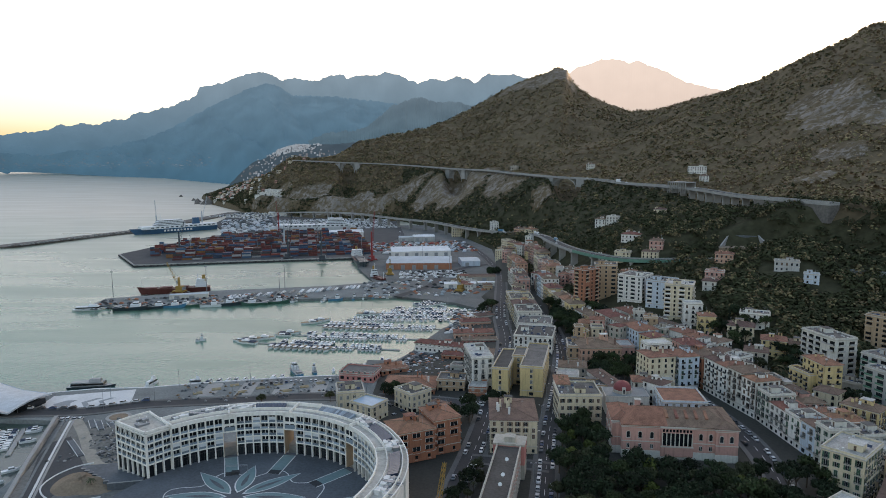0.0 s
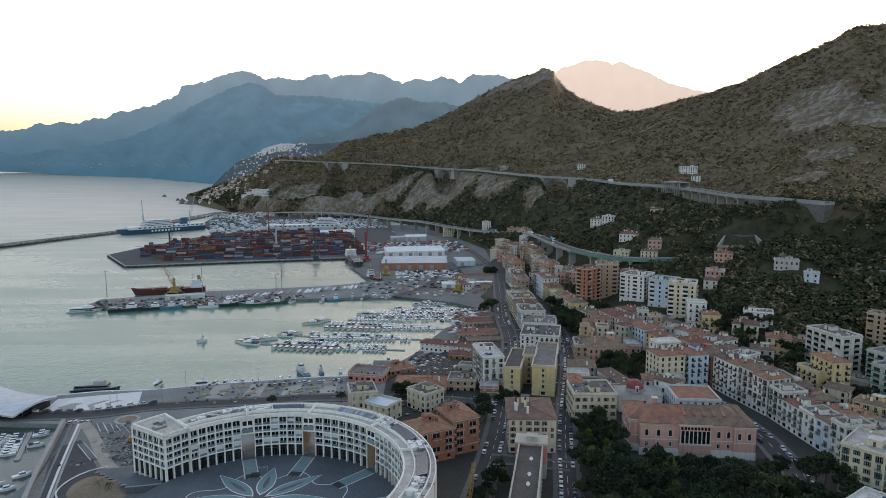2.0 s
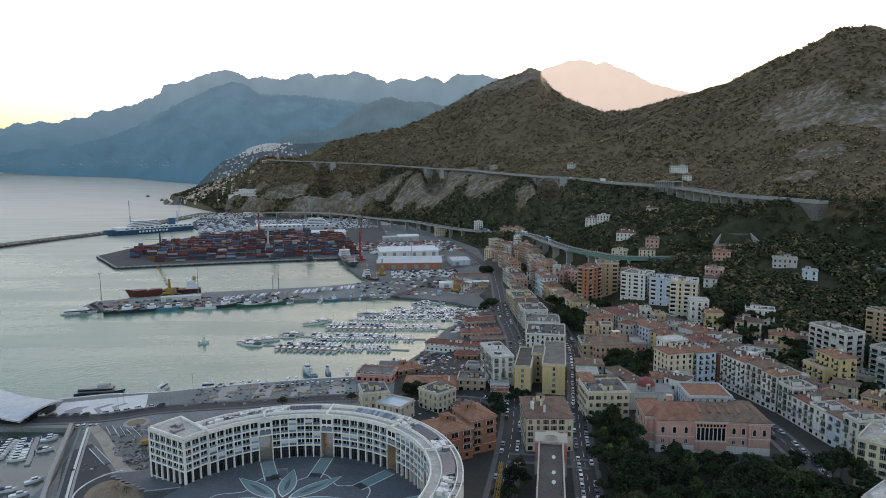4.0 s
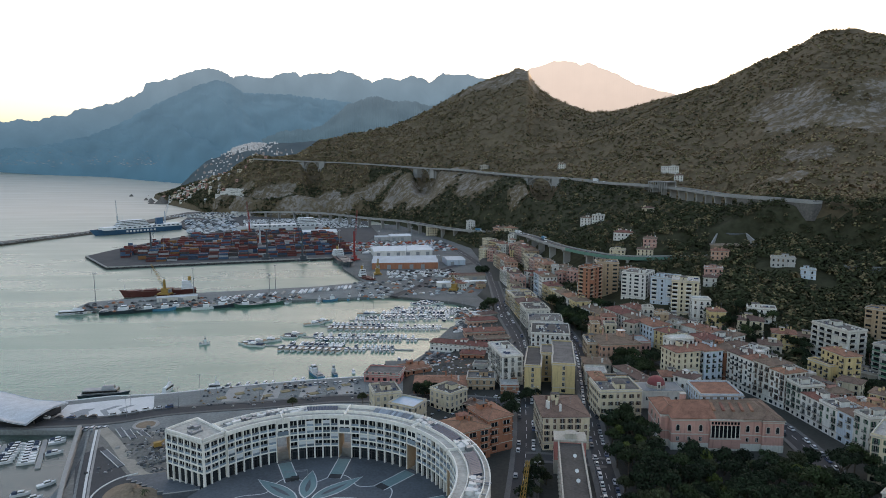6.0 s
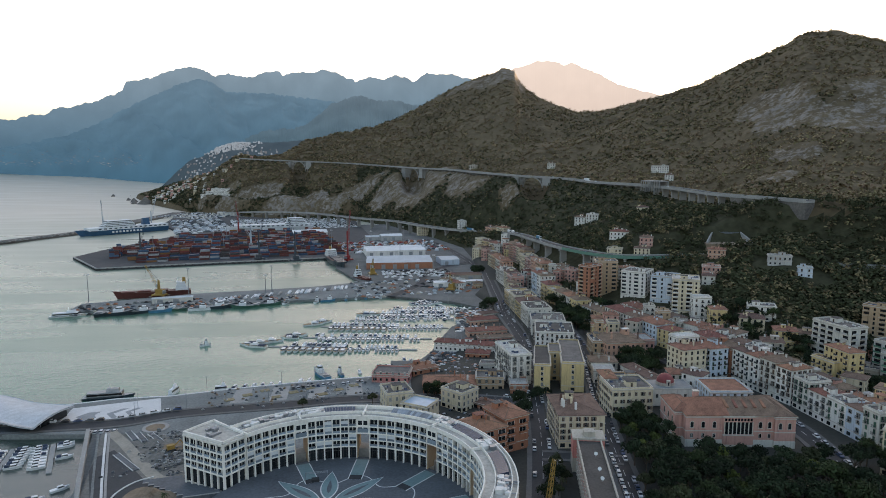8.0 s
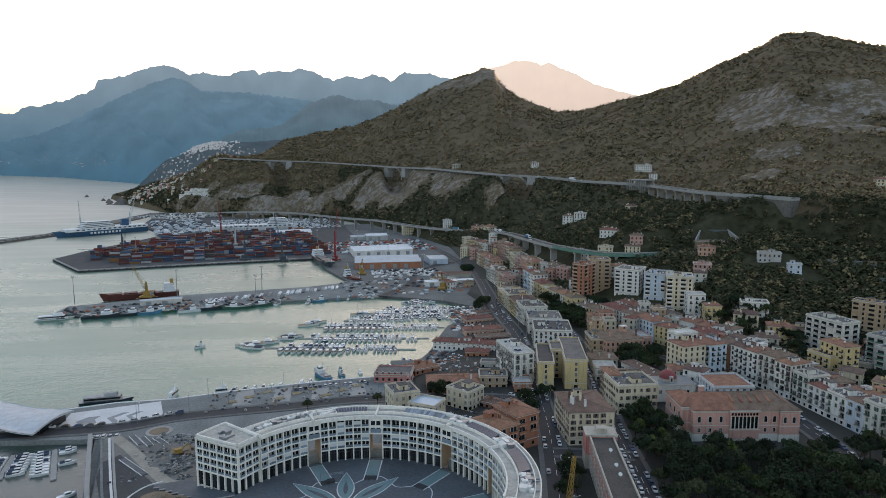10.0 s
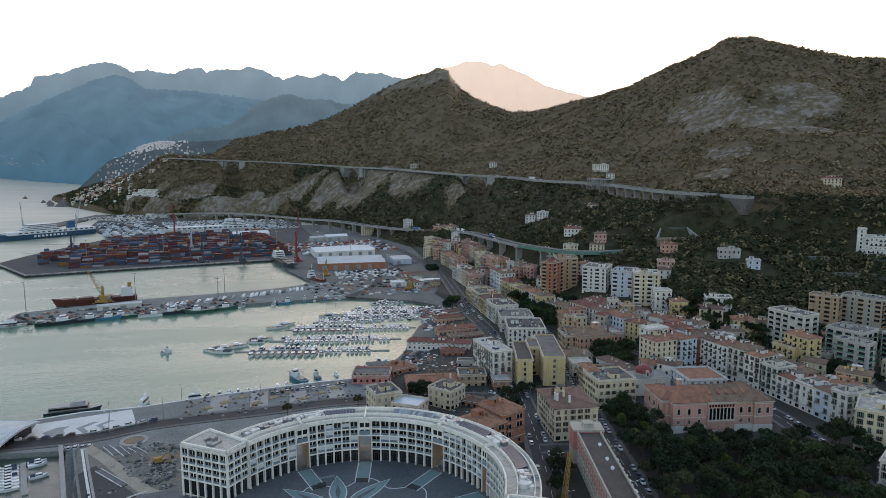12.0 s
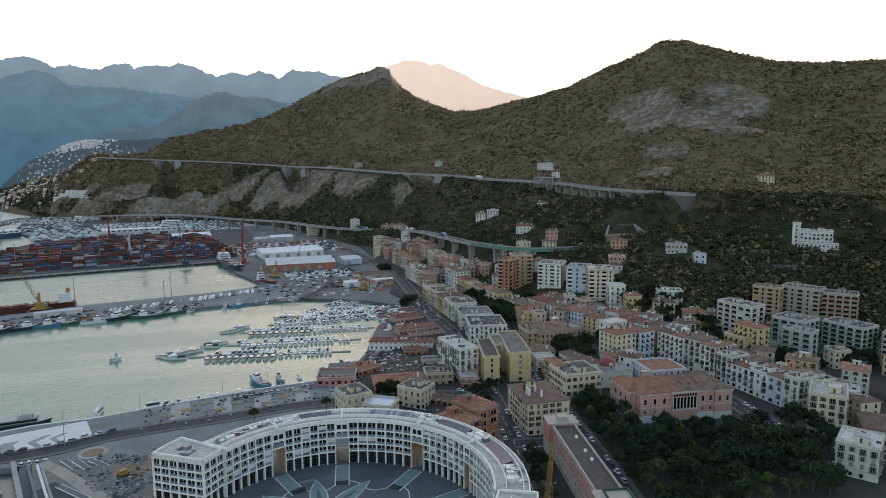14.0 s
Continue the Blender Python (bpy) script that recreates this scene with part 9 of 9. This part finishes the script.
grove([(196, 305), (212, 300), (216, 322), (206, 345), (204, 380), (212, 400), (206, 415), (194, 398), (198, 352)], 30, 4.2, (0, 0, 1, 3), "trees on the slope", "between the flats", 15, 0.7, 1.05)
grove([(236, 300), (262, 306), (256, 318), (240, 322)], 10, 4.2, (0, 1), "trees on the slope", "between the flats", 16, 0.6, 0.9)
grove([(240, 366), (262, 350), (280, 384), (258, 404), (244, 402)], 12, 4.6, (0, 1, 3), "trees on the slope", "between the flats", 17, 0.7, 1.0)
grove([(20, 552), (34, 560), (36, 590), (24, 600)], 7, 4, (0, 1), "trees of the seafront", "beside the marina", 12, 0.7, 1.0)
grove([(34, 742), (44, 742), (46, 762), (34, 762)], 5, 3.5, (0,), "trees of the seafront", "beside the port road", 13, 0.9, 1.2)
grove([(100, 500), (112, 494), (118, 520), (100, 520)], 8, 4, (0, 1, 2), "trees on the slope", "below the tower blocks", 14, 0.7, 1.0)
for x, y in ((-147, 246), (-108, 345), (-85, 300), (-71, 350)):
    tree(x, y, 7 if x < -120 else 2, 0.7, random.Random(3), "trees of the seafront", "beside the square")


# ---- woodland of the hillsides ----
def woods():
    r = np.random.RandomState(12)
    clumps = {0: [], 1: [], 2: []}
    keep_out = [(x, y) for x, y in ((172, 648), (155, 612), (140, 634), (186, 612), (240, 500), (258, 492), (384, 480), (376, 470), (373, 490), (366, 462), (390, 466), (358, 995), (264, 606), (250, 602), (278, 602), (264, 594), (250, 590), (276, 590), (264, 618), (200, 436), (215, 402), (186, 424), (222, 376), (218, 392), (262, 470), (112, 572), (122, 588))]
    roads = [p for p in LOW_LINE] + [p for p in HIGH_LINE]
    rxy = np.array([(p[0], p[1]) for p in roads])
    for k in range(60000):
        b = r.uniform(-21, 62)
        u = r.uniform(0, 1) ** 1.75
        fr, rr = np.interp(b, BEARING, FOOT_R), np.interp(b, BEARING, RIDGE_R)
        rad = fr - 10 + (rr + 40 - fr) * u
        x, y = CX + rad * math.sin(radians(b)), CY + rad * math.cos(radians(b))
        if bare(x, y) or ((rxy - (x, y)) ** 2).sum(1).min() < 81 or any((x - a) ** 2 + (y - c) ** 2 < 170 for a, c in keep_out):
            continue
        if x - np.interp(y, COAST_Y, COAST_X) < 12:
            continue
        open_land = fbm(x / 120, y / 120, 3, 4.4)
        if open_land > 0.4 and rad > 760 and r.uniform() < 0.6:
            continue
        if 88 < x < 186 and y < 548:
            continue
        z = ground_z(x, y)
        if z < 3.4:
            continue
        if rad < 720 and not free(x, y, 4):
            continue
        s = r.uniform(2.4, 4.8) if rad < 760 else r.uniform(1.3, 3.0) * (1 + rad / 2200)
        n = 22 if rad < 760 else 9
        z += 1.5 if rad < 760 else 0
        d = r.normal(size=(n, 3))
        d /= np.linalg.norm(d, axis=1)[:, None]
        d[:, 2] = np.abs(d[:, 2]) * 1.1
        p = np.array((x, y, z)) + d * s * r.uniform(0.6, 1.1, (n, 1))
        d = d + np.array((0, 0, 0.5)) + 0.35 * r.normal(size=(n, 3))
        d /= np.linalg.norm(d, axis=1)[:, None]
        a = np.cross(d, r.normal(size=(n, 3)))
        a /= np.linalg.norm(a, axis=1)[:, None]
        c = np.cross(d, a)
        w = s * (r.uniform(0.18, 0.32, (n, 1)) if rad < 760 else r.uniform(0.26, 0.5, (n, 1)))
        clumps[int(r.choice((0, 0, 0, 0, 1)) if z < 75 + 40 * open_land or (b > -3 and rad < np.interp(b, ROAD_B, ROAD_R) + 25) else r.choice((1, 1, 1, 2, 2, 2) if open_land > -0.1 else (0, 1, 1, 1, 2, 2)))].append(np.stack([p - a * w, p - c * w, p + a * w, p + c * w], 1))
    for k, lb in ((0, "dark green woodland on the hillside"), (1, "green scrub on the hillside"), (2, "olive-brown scrub on the hillside")):
        me = quads_mesh("woodland", np.concatenate(clumps[k]).reshape(-1, 3), SCRUB[k])
        tagged(new("woodland", me), lb, "woodland", kind="stuff")


SCRUB = [mat("scrub_" + k, c, 0.95, 0.32, 0.01, 0.3, spec=0.1, island=0.25, hue=0.02) for k, c in (("dark", (0.046, 0.050, 0.025)), ("green", (0.155, 0.124, 0.066)), ("brown", (0.230, 0.162, 0.095)))]
woods()


# ---- villages across the bay ----
def village_z(b, r):
    """Height of the hill that carries the village, by bearing and distance."""
    crest = 134 + 3060 * math.tan(radians(np.interp(b, [-22, -19.6, -18, -16.6, -14.7, -13.4, -11, -7], [-2.9, -2.6, -1.2, 0.15, 0.95, 1.4, 1.75, 1.6])))
    t = (r - 2350) / 950
    x, y = CX + r * math.sin(radians(b)), CY + r * math.cos(radians(b))
    z = -5 + (crest + 5) * smooth(t * 1.35) if t < 0.74 else crest - (t - 0.74) * 100
    return z + 16 * fbm(x / 160, y / 160, 4, 2.2) * smooth(t * 3)


def village():
    rnd = random.Random(77)
    g = Geo()
    # walls glow faintly: distance haze painted into their colours
    pale = [painted_haze_material("painted_haze_wall_" + k, c, c, 0, 500, 0.15, 0.11, 0.05) for k, c in (("white", (0.36, 0.44, 0.50)), ("cream", (0.27, 0.31, 0.34)), ("rose", (0.17, 0.18, 0.19)))]
    for _ in range(1150):
        k = rnd.random()
        if k < 0.36:          # the hill village
            b, rad = max(-17.0, min(-10.8, rnd.gauss(-13.2, 0.95))), rnd.uniform(2900, 3080)
        elif k < 0.66:       # scattered below it
            b, rad = rnd.uniform(-17.5, -9.5), rnd.uniform(2450, 2900)
        else:                # along the far shore
            b = rnd.uniform(-38, -20)
            rad = np.interp(b, [-38, -31, -28, -21], [4560, 4480, 4330, 3900])
        x, y = CX + rad * math.sin(radians(b)), CY + rad * math.cos(radians(b))
        s = rnd.uniform(1.5, 3.6)
        z = village_z(b, rad) + 2.5 if rad < 3500 else 134 + rad * math.tan(radians(rnd.uniform(-0.3, 1.2) * rnd.random()))
        if rad > 3500:
            s *= rnd.uniform(0.5, 1.3)
        g.box(x - s, x + s, y - s * 0.7, y + s * 0.7, z - (12 if rad < 3500 else 1.2), z + rnd.uniform(0, 5 if rad < 3500 else 1.2), rnd.choice((pale[0], pale[0], pale[1]) if 2900 < rad < 3500 else (pale[0], pale[1], pale[2], pale[2]) if rad < 3500 else (pale[1], pale[2], pale[2])))
    tagged(new("far_village", g.mesh("far_village")), "white houses of villages climbing the far shore", "village", kind="stuff")


village()


def spur_hill():
    """The wooded hill under the village, between the cape and the far range."""
    v, f = [], []
    bs, rs = np.linspace(-22, -7, 90), np.linspace(2350, 3300, 40)
    for b in bs:
        for r in rs:
            v.append((CX + r * math.sin(radians(b)), CY + r * math.cos(radians(b)), village_z(b, r)))
    for i in range(len(bs) - 1):
        for j in range(len(rs) - 1):
            a = i * len(rs) + j
            f.append((a, a + len(rs), a + len(rs) + 1, a + 1))
    tagged(new("backdrop_village_hill", mesh_object("backdrop_village_hill", v, f, M["far_v"], True)), "wooded hill with painted-in haze below the white village", "hill", kind="structure")


# the hill's faint glow paints in the haze in front of it
M["far_v"] = painted_haze_material("village_hill_painted_haze", (0.050, 0.080, 0.085), (0.075, 0.110, 0.125), 0, 220, 0.6, 0.06, 0.015)
spur_hill()

# rocks off the cape
for x, y, s in ((-1150, 2680, 14), (-1100, 2720, 7), (-860, 2215, 26), (-900, 2230, 14), (-1000, 2440, 12), (-940, 2330, 16)):
    g = Geo()
    n = 9
    v = []
    rr = random.Random(int(s * 7))
    for j in range(4):
        for i in range(n):
            a = i * math.tau / n
            q = s * (1 - j / 3.4) * rr.uniform(0.75, 1.2)
            v.append((q * math.cos(a), q * math.sin(a), -3 + s * 0.35 * j))
    g.add(v, [(j * n + i, j * n + (i + 1) % n, (j + 1) * n + (i + 1) % n, (j + 1) * n + i) for j in range(3) for i in range(n)] + [tuple(3 * n + i for i in range(n))], M["rock"])
    thing("sea_rock", "dark rock standing in the sea off the cape", "rock", "rocks off the cape", pose(x, y, 0), g.mesh("sea_rock"))
# the white hotel on the cliff
for k, (x, y, w, hh, zz) in enumerate(((-516, 1826, 54, 10, 64), (-520, 1814, 72, 9, 57), (-524, 1802, 86, 9, 50))):
    house(x, y, w, 18, -17, zz, "white", "flat", "plain", "white terraced cliff hotel above the port", near=False, name="hotel", category="hotel", group="terraces of the cliff hotel", z0=zz - 16)
# houses of the cape, stepping down to the sea
cape = Geo()
_r = random.Random(91)
_walls = (W["white"], W["cream"], W["rose"], W["stone"], W["pale"], W["salmon"])
for _ in range(300):
    b_ = _r.uniform(-20.5, -11.5)
    rad_ = _r.uniform(1900, 2480) if _r.random() < 0.5 else _r.gauss(2260, 70)
    x_, y_ = CX + rad_ * math.sin(radians(b_)), CY + rad_ * math.cos(radians(b_))
    z_ = ground_z(x_, y_)
    if z_ < 8:
        continue
    s_ = _r.uniform(2.2, 5.0)
    cape.box(x_ - s_, x_ + s_, y_ - 5, y_ + 5, z_ - 6, z_ + _r.uniform(4, 8), _r.choice(_walls))
    cape.box(x_ - s_ * 0.7, x_ + s_ * 0.7, y_ - 5.1, y_ - 5, z_ + 1.5, z_ + 3.2, M["glass"])
tagged(new("cape_houses", cape.mesh("cape_houses")), "white and rose houses scattered over the wooded cape", "houses", kind="stuff")
